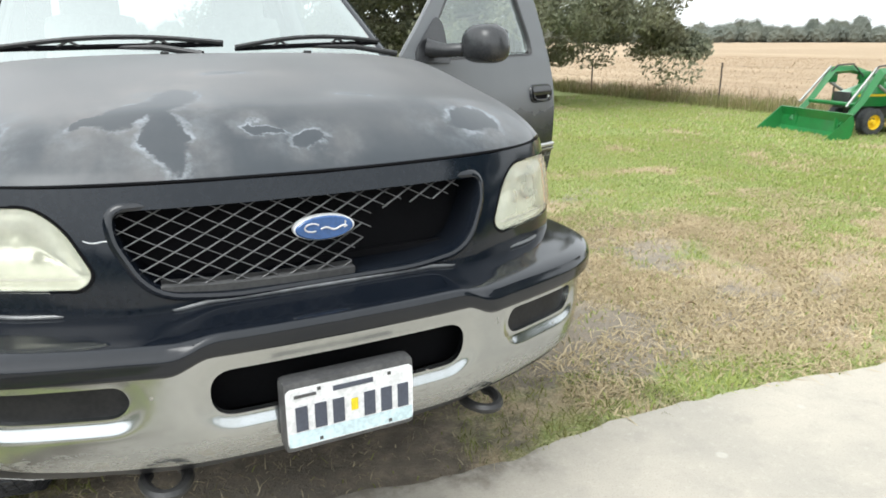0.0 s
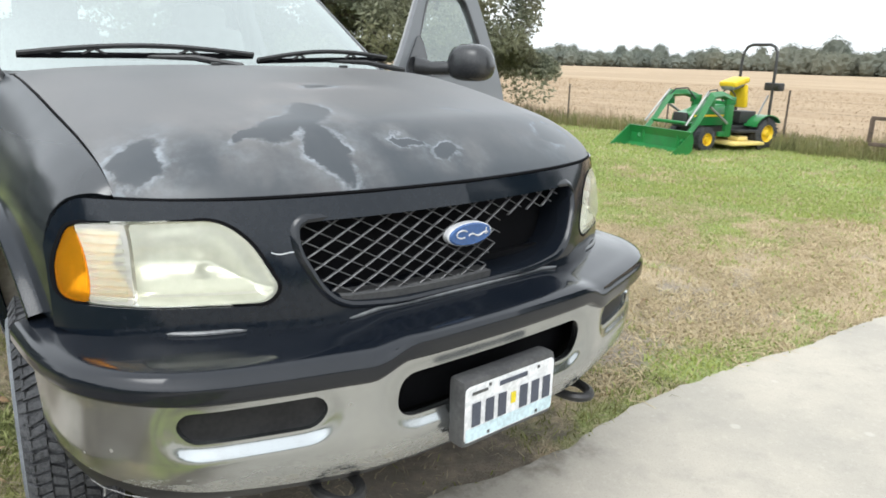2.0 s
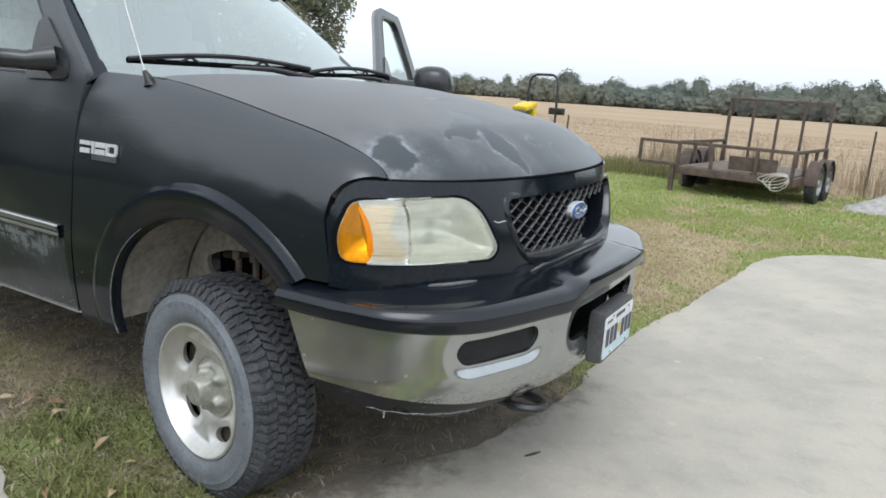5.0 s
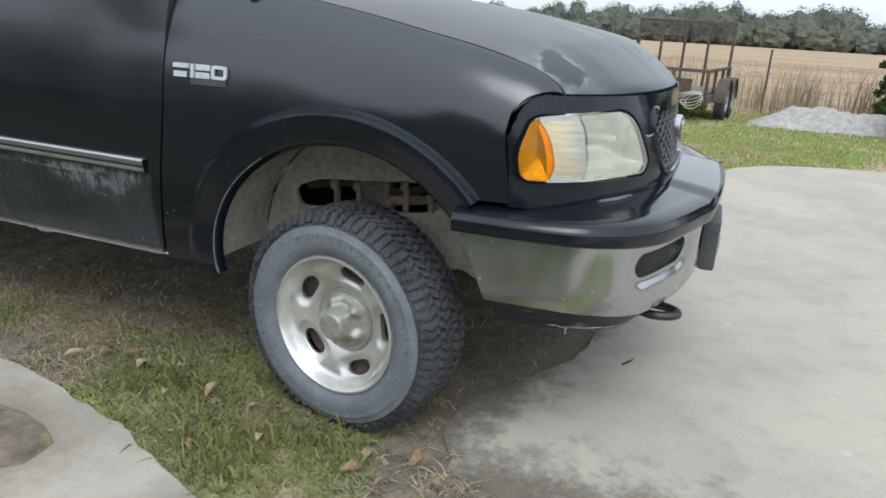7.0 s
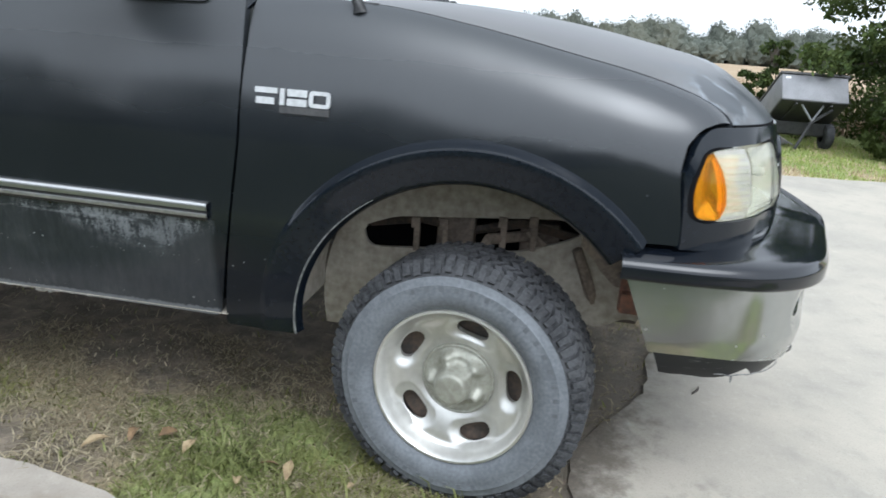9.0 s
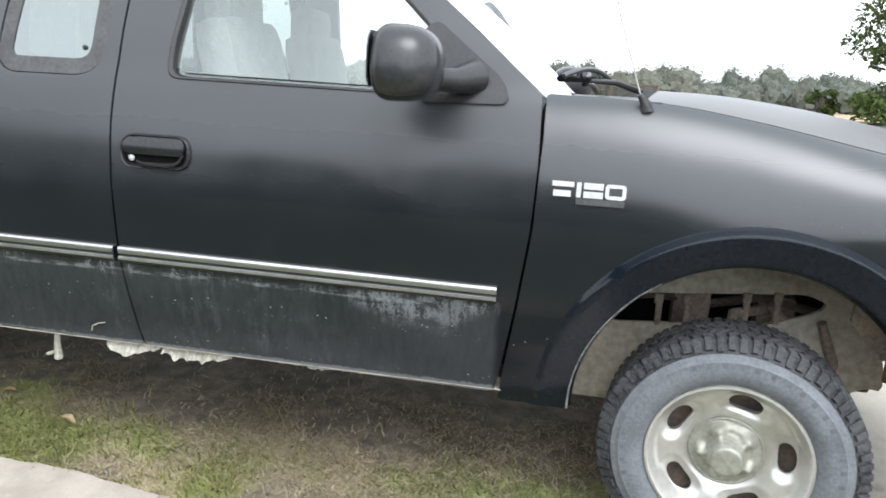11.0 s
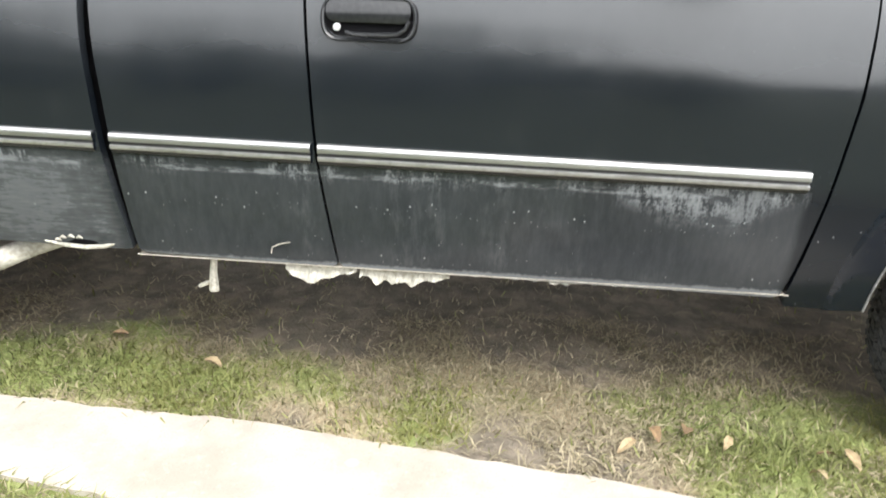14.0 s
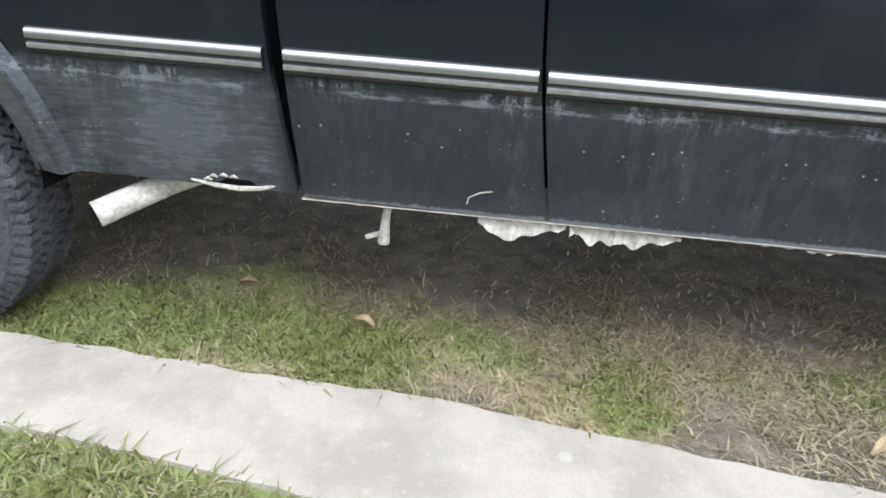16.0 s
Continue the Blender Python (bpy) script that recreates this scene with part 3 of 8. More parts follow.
def tube(points, radius, sides=8, closed=False):
    """A round bar along a path; radius: one or one for each point."""
    pts = [Vector(p) for p in points]
    k = len(pts)
    bm = bmesh.new()
    rings = []
    up = Vector((0.13, 0.21, 0.97))
    for i, p in enumerate(pts):
        a = pts[i - 1] if (i or closed) else p
        b = pts[(i + 1) % k] if (i < k - 1 or closed) else p
        d = (b - a).normalized()
        s = d.cross(up)
        if s.length < 1e-3:
            s = d.cross(Vector((1, 0, 0)))
        s.normalize()
        w = s.cross(d)
        r = radius[i] if isinstance(radius, (list, tuple)) else radius
        rings.append([bm.verts.new(p + (s * math.cos(2 * math.pi * j / sides) + w * math.sin(2 * math.pi * j / sides)) * r) for j in range(sides)])
    for i in range(k if closed else k - 1):
        A, B = rings[i], rings[(i + 1) % k]
        for j in range(sides):
            bm.faces.new((A[j], A[(j + 1) % sides], B[(j + 1) % sides], B[j]))
    if not closed:
        bm.faces.new(rings[0][::-1])
        bm.faces.new(rings[-1])
    return bm


def revolve(profile, n=48, closed=False):
    """A turned body about the x axis from (axial, radius) points."""
    V, F, k = [], [], len(profile)
    for i in range(n):
        c, s = math.cos(2 * math.pi * i / n), math.sin(2 * math.pi * i / n)
        V += [(a, r * c, r * s) for a, r in profile]
    for i in range(n):
        j = (i + 1) % n
        for q in range(k if closed else k - 1):
            w = (q + 1) % k
            F.append((i * k + q, i * k + w, j * k + w, j * k + q))
    return V, F


def slab(outline, z0, z1):
    """A flat plate with the given plan outline, from z0 to z1."""
    k = len(outline)
    V = [(x, y, z0) for x, y in outline] + [(x, y, z1) for x, y in outline]
    F = [tuple(range(k, 2 * k)), tuple(range(k - 1, -1, -1))] + [(i, (i + 1) % k, k + (i + 1) % k, k + i) for i in range(k)]
    return V, F
# ---- the pickup truck: front towards -y, its own right side towards -x ----
truck = empty("pickup_truck", label="weathered black four-wheel-drive pickup with peeling hood and open driver door", category="pickup truck")
AX_F, AX_R, ARCH_Z, ARCH_R = 0.356, 3.995, 0.452, 0.497
LIN = np.linspace

side_w = pch([0.36, 0.46, 0.55, 0.65, 0.80, 1.0, 1.12, 1.22, 1.30, 1.36, 1.40, 1.51, 1.62, 1.74, 1.95],
             [0.905, 0.940, 0.960, 0.976, 0.989, 0.987, 0.975, 0.958, 0.938, 0.920, 0.905, 0.870, 0.830, 0.785, 0.705])
nose_in = pch([-0.40, -0.30, -0.17, 0.0, 0.2, 6], [0.075, 0.042, 0.020, 0.006, 0, 0])
hood_rise = pch([0, 0.012, 0.035, 0.08, 0.16, 0.45, 0.70, 0.92, 1.02, 1.3], [0, 0.016, 0.034, 0.058, 0.085, 0.150, 0.198, 0.230, 0.238, 0.245])


def smooth(a, b, x):
    t = np.clip((x - a) / (b - a), 0, 1)
    return t * t * (3 - 2 * t)


def hood_edge(x):
    return -0.55 + 0.22 * x ** 2 + 0.36 * x ** 8


def hood_z(x, y):
    return 1.145 + hood_rise(np.maximum(y - hood_edge(x), 0)) + 0.055 * (1 - np.abs(x / 0.845) ** 3) * smooth(0.0, 0.22, y - hood_edge(x)) * (1 - 0.42 * smooth(0.4, 1.2, y - hood_edge(x)))


def lip(s, cy, cz, rad, a0, a1, wf, mat, name, label):
    """The wheel-arch flare: a rolled ridge round the opening that dies away towards its ends."""
    pr = pch([-0.012, 0.0, 0.012, 0.050, 0.084, 0.093, 0.102, 0.112], [-0.03, 0.002, 0.007, 0.019, 0.031, 0.029, 0.011, -0.004])

    def S(t, q):
        y, z = cy + (rad + q) * np.cos(t), cz + (rad + q) * np.sin(t)
        k = smooth(a0 + 0.42, a0 + 1.05, t) * 0.9 + 0.1
        return s * (wf(y, z) + pr(q) * np.where(q < 0, 1, k)), y, z
    V, F = sheet(S, LIN(a0, a1, 80), [-0.012, -0.004, 0.0, 0.006, 0.012, 0.03, 0.05, 0.07, 0.084, 0.089, 0.093, 0.098, 0.102, 0.107, 0.112], None, (s, 0, 0), 0)
    return mk(name, V, F, mat, truck, label)


# hood
us = LIN(-0.838, 0.838, 70)


def S_hood(x, v):
    y = hood_edge(x) + v * (0.70 + 0.10 * (1 - (x / 0.84) ** 2) * -1 - hood_edge(x))
    return x, y, hood_z(x, y)


V, F = sheet(S_hood, us, np.concatenate([[0, 0.008, 0.02, 0.035], LIN(0.055, 1, 44)]), out=(0, 0, 1), flange=0.025)
mk("hood", V, F, HOOD, truck, "faded black hood with blotchy peeling clear coat")


# added black tube stands in for shade in the gap between hood and panel
part("hood_seal", tube([(float(x), float(hood_edge(x)) - 0.001, 1.1395) for x in LIN(-0.835, 0.835, 70)], 0.0050, 6), DARK, truck, "black line painting the shaded gap under the hood edge", True)


# front panel round grille and lamps; u runs across in x, v from its lower to its upper edge
HX = [0, 0.25, 0.45, 0.60, 0.72, 0.80, 0.84, 0.89, 0.926, 0.95, 0.968]
h_yt = pch(HX, [-0.562, -0.548, -0.518, -0.478, -0.418, -0.365, -0.325, -0.268, -0.218, -0.187, -0.165])
h_yb = pch(HX, [-0.607, -0.600, -0.578, -0.525, -0.465, -0.420, -0.388, -0.338, -0.288, -0.248, -0.206])
h_zt = pch(HX, [1.136, 1.137, 1.137, 1.138, 1.139, 1.140, 1.140, 1.140, 1.120, 1.082, 1.030])
h_zb = pch(HX, [0.800, 0.800, 0.800, 0.800, 0.803, 0.810, 0.813, 0.818, 0.822, 0.826, 0.830])


def S_panel(x, z):
    a = np.abs(x)
    q = np.clip((z - 0.80) / 0.335, -0.2, 1.1)
    y = h_yb(a) + (h_yt(a) - h_yb(a)) * (0.25 * q + 0.75 * np.maximum(q, 0) ** 2.2) + 0.05 * np.maximum(0.86 - z, 0)
    return x, y, z


GOLDEN = material("golden_glow", (0.95, 0.62, 0.14), 0.35, 0.4, color2=(0.95, 0.72, 0.3), scale=20)
LENSTRIM = material("milky_lens_plastic", (0.62, 0.62, 0.55), 0.3, color2=(0.5, 0.5, 0.44), scale=12)


def mirrored(pts):
    return pts + [(-x, z) for x, z in pts[::-1]]


GR = rounded(mirrored([(-0.495, 1.082), (-0.497, 1.02), (-0.43, 0.885), (-0.25, 0.865)]), [0.05, 0.05, 0.07, 0.05, 0.05, 0.07, 0.05, 0.05])
sd_grille = sdpoly(GR)
LAMP = rounded([(-0.926, 1.086), (-0.66, 1.100), (-0.60, 1.05), (-0.545, 0.935), (-0.575, 0.898), (-0.957, 0.902), (-0.961, 0.99)], [0.03, 0.07, 0.05, 0.05, 0.03, 0.03, 0.06])
sd_lamp_r = sdpoly(LAMP)
sd_lamp_l = sdpoly([(-x, z) for x, z in LAMP])


def sd_panel(x, z):
    a = np.abs(x)
    d = np.minimum(h_zt(a) - z, z - h_zb(a))
    return np.minimum(np.minimum(d, -sd_grille(x, z)), np.minimum(-0.003 - sd_lamp_r(x, z), -0.003 - sd_lamp_l(x, z)))


V, F = sheet(S_panel, LIN(-0.968, 0.968, 170), LIN(0.78, 1.145, 46), sd_panel, (0, -1, 0), 0.022)
mk("front_panel", V, F, PAINT, truck, "black painted panel round grille and headlamps")

zig = lambda x: 1.0185 - 0.13 * (x + 0.561) + 0.0035 * np.sin(95 * x)
V, F = sheet(lambda x, v: (x, S_panel(x, zig(x) + v)[1] - 0.0012, zig(x) + v), LIN(-0.562, -0.487, 16), LIN(-0.0014, 0.0014, 3), None, (0, -1, 0), 0.001)
mk("paint_scratch", V, F, SILVER, truck, "pale scratch in the black paint")

# raised rim and recessed wall of the grille opening
loop = np.array(GR)


def ring(loop, steps, S, mat, name, parent, label=""):
    """A moulded band along a closed outline: steps are (outward in the surface, proud of it)."""
    c = loop.mean(0)
    nxt, prv = np.roll(loop, -1, 0), np.roll(loop, 1, 0)
    t = nxt - prv
    n = np.stack([t[:, 1], -t[:, 0]], 1)
    n /= np.linalg.norm(n, axis=1)[:, None] + 1e-9
    if ((loop - c) * n).sum() < 0:
        n = -n
    V, F, k = [], [], len(loop)
    for o, h in steps:
        p = loop + n * o
        x, y, z = S(p[:, 0], p[:, 1])
        V += list(zip(x, y - h, z))
    for s in range(len(steps) - 1):
        for i in range(k):
            j = (i + 1) % k
            F.append((s * k + i, s * k + j, (s + 1) * k + j, (s + 1) * k + i))
    return mk(name, V, F, mat, parent, label)


ring(loop, [(0.020, -0.001), (0.016, 0.006), (0.008, 0.009), (0.0, 0.006), (-0.006, -0.006), (-0.010, -0.05), (-0.012, -0.125)], S_panel, COVER, "grille_frame", truck, "dark grey plastic grille surround")


# diamond mesh, broken away over one side
def bars(name, strokes, r, mat, parent, label="", S=None, depth=0.0):
    V, F = [], []
    for (x0, z0), (x1, z1) in strokes:
        k = 7
        d = math.hypot(x1 - x0, z1 - z0)
        nx, nz = -(z1 - z0) / d * r, (x1 - x0) / d * r
        base = len(V)
        for i in range(k):
            t = i / (k - 1)
            x, z = x0 + (x1 - x0) * t, z0 + (z1 - z0) * t
            _, y, _ = S(np.array([x]), np.array([z]))
            y = float(y[0]) + depth
            V += [(x + nx, y, z + nz), (x, y - 1.6 * r, z), (x - nx, y, z - nz), (x, y + 5 * r, z)]
        for i in range(k - 1):
            for j in range(4):
                F.append((base + i * 4 + j, base + i * 4 + (j + 1) % 4, base + i * 4 + 4 + (j + 1) % 4, base + i * 4 + 4 + j))
    return mk(name, V, F, mat, parent, label, False)


HOLE = sdpoly([(0.06, 0.86), (0.085, 0.93), (0.135, 0.982), (0.10, 1.005), (0.235, 1.045), (0.285, 1.02), (0.33, 1.035), (0.37, 1.02), (0.395, 1.05), (0.43, 1.045), (0.425, 1.1), (0.6, 1.1), (0.6, 0.8), (0.05, 0.8)])
strokes = []
for sgn in (1, -1):
    for k in range(-16, 17):
        q = LIN(-0.6, 0.6, 480)
        z = 0.975 + sgn * (q - k * 0.0735) * 0.52
        ok = np.nonzero((sd_grille(q, z) > -0.012) & (HOLE(q, z) < 0))[0]
        for run in np.split(ok, np.nonzero(np.diff(ok) > 1)[0] + 1):
            if len(run) > 8:
                strokes.append(((q[run[0]], z[run[0]]), (q[run[-1]], z[run[-1]])))
MESH = material("grille_wire", (0.15, 0.15, 0.153), 0.4, 0.3, color2=(0.10, 0.10, 0.10), scale=20)
bars("grille_mesh", strokes, 0.0016, MESH, truck, "thin grey diamond mesh, broken away on one side", S_panel, 0.012)
# lower ledge of the mesh, snapped off past the middle
ledge = [(x, 0.875 + 0.012 * abs(x / 0.4) ** 2) for x in LIN(-0.41, 0.075, 14)]
V, F = [], []
for i, (x, z) in enumerate(ledge):
    y = float(S_panel(np.array([x]), np.array([z]))[1][0])
    V += [(x, y + 0.002, z - 0.016), (x, y - 0.004, z + 0.010), (x, y + 0.05, z + 0.014), (x, y + 0.05, z - 0.016)]
    if i:
        b = 4 * i
        F += [(b - 4 + j, b - 4 + (j + 1) % 4, b + (j + 1) % 4, b + j) for j in range(4)]
F += [(0, 1, 2, 3), (len(V) - 1, len(V) - 2, len(V) - 3, len(V) - 4)]
mk("grille_ledge", V, F, GREYHAZE, truck, "scuffed dark grey strip broken off short")
# black sheet standing in for shade behind the opening, and a cross bar
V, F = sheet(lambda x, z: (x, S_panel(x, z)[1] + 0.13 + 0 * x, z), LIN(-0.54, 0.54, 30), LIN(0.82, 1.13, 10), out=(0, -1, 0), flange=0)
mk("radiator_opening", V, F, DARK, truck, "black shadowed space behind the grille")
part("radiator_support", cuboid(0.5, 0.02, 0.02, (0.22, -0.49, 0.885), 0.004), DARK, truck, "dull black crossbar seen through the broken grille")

# oval badge
EM = [(0.082 * math.cos(a), 1.000 + 0.033 * math.sin(a)) for a in LIN(0, 2 * math.pi, 41)[:-1]]


def oval(k, h0, h1, mat, name, parent, label=""):
    pts = np.array([((x + 0.004) * k - 0.004, 1.0 + (z - 1.0) * k) for x, z in EM])
    y0 = -0.582
    V = [(x, y0 - h0, z) for x, z in pts] + [(x, y0 - h1, z) for x, z in pts * 1.0] + [(x * 0.93, y0 - h1 - 0.004, 1 + (z - 1) * 0.9) for x, z in pts] + [(0, y0 - h1 - 0.005, 1.0)]
    n = len(pts)
    F = []
    for s in range(2):
        F += [(s * n + i, s * n + (i + 1) % n, (s + 1) * n + (i + 1) % n, (s + 1) * n + i) for i in range(n)]
    F += [(2 * n + i, 2 * n + (i + 1) % n, 3 * n) for i in range(n)]
    return mk(name, V, F, mat, parent, label)


badge = oval(1.0, -0.01, 0.010, SILVER, "oval_badge", truck, "silver-rimmed blue oval badge")
oval(0.955, 0.0, 0.0125, BLUE, "badge_face", badge, "blue enamel oval")
swirl = [tube([(-0.035 + 0.02 * math.cos(a), -0.5995, 1.004 + 0.011 * math.sin(a)) for a in LIN(0.5, 5.2, 10)], 0.0022, 5),
         tube([(-0.012 + 0.070 * t, -0.600, 0.998 + 0.004 * math.sin(9 * t)) for t in LIN(0, 1, 12)], 0.0026, 5),
         tube([(0.052, -0.5995, 0.995), (0.055, -0.5995, 1.014)], 0.002, 5)]
part("badge_mark", merge(*swirl), SILVER, badge, "plain silver flourish")


# headlamps: main lens, corner marker with amber end, all following the panel
def lamps(s):
    name = "headlight"
    sdl = sd_lamp_r if s < 0 else sd_lamp_l
    xs = LIN(-0.967, -0.53, 60) if s < 0 else LIN(0.53, 0.967, 60)
    zs = LIN(0.89, 1.11, 30)
    bulge = lambda x, z: (x, S_panel(x, z)[1] - 0.012 * smooth(0.0, 0.05, sdl(x, z)), z)
    seam = lambda x, z: 0.831 + (1.0 - z) * 0.03
    V, F = sheet(bulge, xs, zs, lambda x, z: np.minimum(sdl(x, z) - 0.004, seam(x, z) - np.abs(x) - 0.003), (0, -1, 0), 0.03)
    hl = mk(name, V, F, LENS, truck, "hazed yellowed headlamp lens")
    ring(np.array(LAMP if s < 0 else [(-x, z) for x, z in LAMP]), [(0.006, -0.004), (0.004, 0.002), (-0.002, 0.002), (-0.005, -0.02)], S_panel, DARK, "lamp_gasket", hl, "black rubber lamp gasket")
    # step and bulb shadow inside the lens
    V, F = sheet(bulge, xs, zs, lambda x, z: np.minimum(np.minimum(sdl(x, z) - 0.02, 0.004 - np.abs(z - 0.932)), seam(x, z) - np.abs(x) - 0.02), (0, -1, 0), 0, 0.0015)
    mk("lens_rib", V, F, MARKER, hl, "clear moulded rib")
    amber_in = lambda x, z: 0.903 + 0.9 * (z - 0.965) ** 2 + 0.02 * (1.07 - z)
    V, F = sheet(bulge, xs, zs, lambda x, z: np.minimum(np.minimum(sdl(x, z) - 0.004, np.abs(x) - seam(x, z) - 0.003), amber_in(x, z) - np.abs(x)), (s, -1, 0), 0.03)
    tl = mk("turn_signal", V, F, MARKER, truck, "clear ribbed corner lamp with amber end")
    for k in range(9):
        zc = 1.068 - 0.0185 * k
        V, F = sheet(bulge, xs, LIN(zc - 0.005, zc + 0.005, 5), lambda x, z: np.minimum(np.minimum(sdl(x, z) - 0.012, np.abs(x) - seam(x, z) - 0.012), amber_in(x, z) - np.abs(x) - 0.002), (s, -1, 0), 0.002, 0.0030)
        if F:
            mk("lens_rib", V, F, LENS, tl, "clear moulded rib")
    V, F = sheet(bulge, xs, zs, lambda x, z: np.minimum(sdl(x, z) - 0.004, np.abs(x) - amber_in(x, z) - 0.001), (s, -1, 0), 0.03, 0.001)
    mk("amber_lens", V, F, AMBER, tl, "orange reflector lens")
    # golden sheet paints the glow between amber and clear lens
    V, F = sheet(lambda x, z: (x, S_panel(x, z)[1] + 0.010, z), xs, zs, lambda x, z: np.minimum(np.minimum(sdl(x, z) - 0.02, np.abs(x) - amber_in(x, z) + 0.045 + 0.4 * np.abs(z - 1.0)), amber_in(x, z) - np.abs(x)), (s, -1, 0), 0.002)
    mk("bulb_shield", V, F, GOLDEN, tl, "golden patch painting the amber glow")
    back = lambda x, z: (x, S_panel(x, z)[1] + 0.012 + 0.075 * smooth(0.0, 0.085, sdl(x, z)) * (0.5 + 0.5 * (np.abs(x) < seam(x, z))), z)
    V, F = sheet(back, xs, zs, lambda x, z: sdl(x, z) + 0.002, (0, -1, 0), 0.0)
    mk("lamp_reflector", V, F, REFLECTOR, hl, "bright lamp reflector")
    bulb = revolve([(0, 0.0005), (0.004, 0.012), (0.04, 0.014), (0.05, 0.011), (0.055, 0.0005)], 16)
    cy = float(S_panel(np.array([s * 0.70]), np.array([1.01]))[1][0]) + 0.062
    mk("bulb", [(s * 0.70 + b, cy - a, 1.012 + c) for a, b, c in bulb[0]], bulb[1], LENSTRIM, hl, "pale bulb shield")
    V, F = sheet(lambda x, z: (x, S_panel(x, z)[1] + 0.055 * (z - 0.90) / 0.05, z), xs, LIN(0.902, 0.95, 6), lambda x, z: np.minimum(sdl(x, z) - 0.01, seam(x, z) - np.abs(x) - 0.012), (0, -1, 1), 0)
    mk("lower_reflector", V, F, LENSTRIM, hl, "pale lower lamp shelf")


lamps(-1)
lamps(1)

# ---- bumper ----
BX = [0, 0.25, 0.40, 0.508, 0.65, 0.80, 0.91, 0.975, 1.003, 1.008]
BY = [-0.752, -0.745, -0.727, -0.696, -0.652, -0.592, -0.500, -0.385, -0.215, -0.06]
b_arc = np.concatenate([[0], np.cumsum(np.hypot(np.diff(BX), np.diff(BY)))])
b_x = pch(b_arc, BX)
b_y = pch(b_arc, BY)
B_END = float(b_arc[-1])
x2u = lambda x: float(np.interp(x, BX, b_arc))
tuck = pch([0.40, 0.44, 0.48, 0.53, 0.60, 0.70, 0.80], [0.10, 0.066, 0.032, 0.010, 0.0, 0.0, 0.002])


def bump_n(u):
    a = np.abs(u)
    tx, ty = b_x(a + 0.01) - b_x(a - 0.01), b_y(a + 0.01) - b_y(a - 0.01)
    l = np.hypot(tx, ty) + 1e-9
    return np.sign(u + 1e-9) * ty / l, -tx / l


def S_bumper(u, z, extra=0.0):
    a = np.abs(u)
    nx, ny = bump_n(u)
    t = tuck(z)
    o = -t + extra
    return np.sign(u) * b_x(a) + nx * o, b_y(a) + ny * o, z + 0 * u


def chrome_top(u):
    return 0.737 + 0.036 * smooth(0.43, 0.33, np.abs(u)) + 0.016 * smooth(0.7, 1.25, np.abs(u))


def stadium(c, z, hw, hh, r):
    return rounded([(c - hw, z + hh), (c + hw, z + hh), (c + hw, z - hh), (c - hw, z - hh)], r, 8)


u1, u2 = x2u(0.512), x2u(0.832)
FOG = rounded([(u1 + 0.02, 0.708), (u2 - 0.02, 0.706), (u2, 0.668), (u2 - 0.03, 0.626), (u1 + 0.03, 0.624), (u1, 0.668)], 0.035, 6)
SLOT = stadium(0, 0.660, x2u(0.342), 0.062, 0.062)
sd_fog, sd_slot = sdpoly(FOG), sdpoly(SLOT)


def sd_holes(u, z):
    return np.minimum(-sd_fog(np.abs(u), z), -sd_slot(u, z))


def S_chrome(u, z):
    """Face dished in round the lamp recesses and the air slot."""
    d = -sd_holes(u, z)
    dish = -0.028 * smooth(-0.045, 0.0, d)
    low = smooth(0.70, 0.60, z)
    return S_bumper(u, z, dish * (0.30 + 0.34 * low))


bumper = new("front_bumper", None)
bumper.parent = truck
UU = np.concatenate([LIN(-B_END, B_END, 190)])
V, F = sheet(S_chrome, UU, LIN(0.455, 0.80, 44), lambda u, z: np.minimum(np.minimum(chrome_top(u) - z, z - 0.470 - 0.080 * smooth(0.45, 1.25, np.abs(u))), np.minimum(sd_holes(u, z), B_END - 0.42 * (0.80 - z) - np.abs(u))), (0, -1, 0), 0.02)
mk("chrome_face", V, F, BUMPERCHROME, bumper, "scuffed chrome bumper face with mud specks")
for s in (-1, 1):
    V, F = sheet(lambda u, z: S_bumper(u, z, -0.030), s * LIN(u1 - 0.02, u2 + 0.02, 24), LIN(0.61, 0.72, 8), lambda u, z: sd_fog(np.abs(u), z) + 0.006, (0, -1, 0), 0.004)
    mk("lamp_blank", V, F, RECESS, bumper, "dull black blanking plate in the bumper")
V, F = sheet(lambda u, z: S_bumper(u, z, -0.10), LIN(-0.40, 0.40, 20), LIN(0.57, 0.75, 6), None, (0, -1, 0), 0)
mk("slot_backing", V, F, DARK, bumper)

# plastic top cover: front band, rolled edge and step back to the panel
prof = [(-0.006, 0.0), (0.022, 0.003), (0.032, 0.014), (0.033, 0.040), (0.022, 0.060), (-0.010, 0.071), (-0.05, 0.076), (-0.115, 0.086), (-0.150, 0.089)]


def S_cover(u, v):
    a = np.abs(u)
    i = np.clip(v, 0, len(prof) - 1.001)
    o = pch(range(len(prof)), [p[0] for p in prof])(i)
    h = pch(range(len(prof)), [p[1] for p in prof])(i)
    nx, ny = bump_n(u)
    base = chrome_top(u)
    hz = np.where(h < 0.06, base - 0.004 + h * (0.80 - 0.737 + 0.02 * smooth(0.4, 0.3, a) - (base - 0.737) * 0.55) / 0.06, 0.80 + (h - 0.06) + 0.012 * smooth(0.42, 0.3, a) + 0.004)
    shrink = 1 - smooth(1.1, B_END, a) * 0.35 * (o < 0)
    return np.sign(u) * b_x(a) + nx * o * shrink, b_y(a) + ny * o * shrink, hz


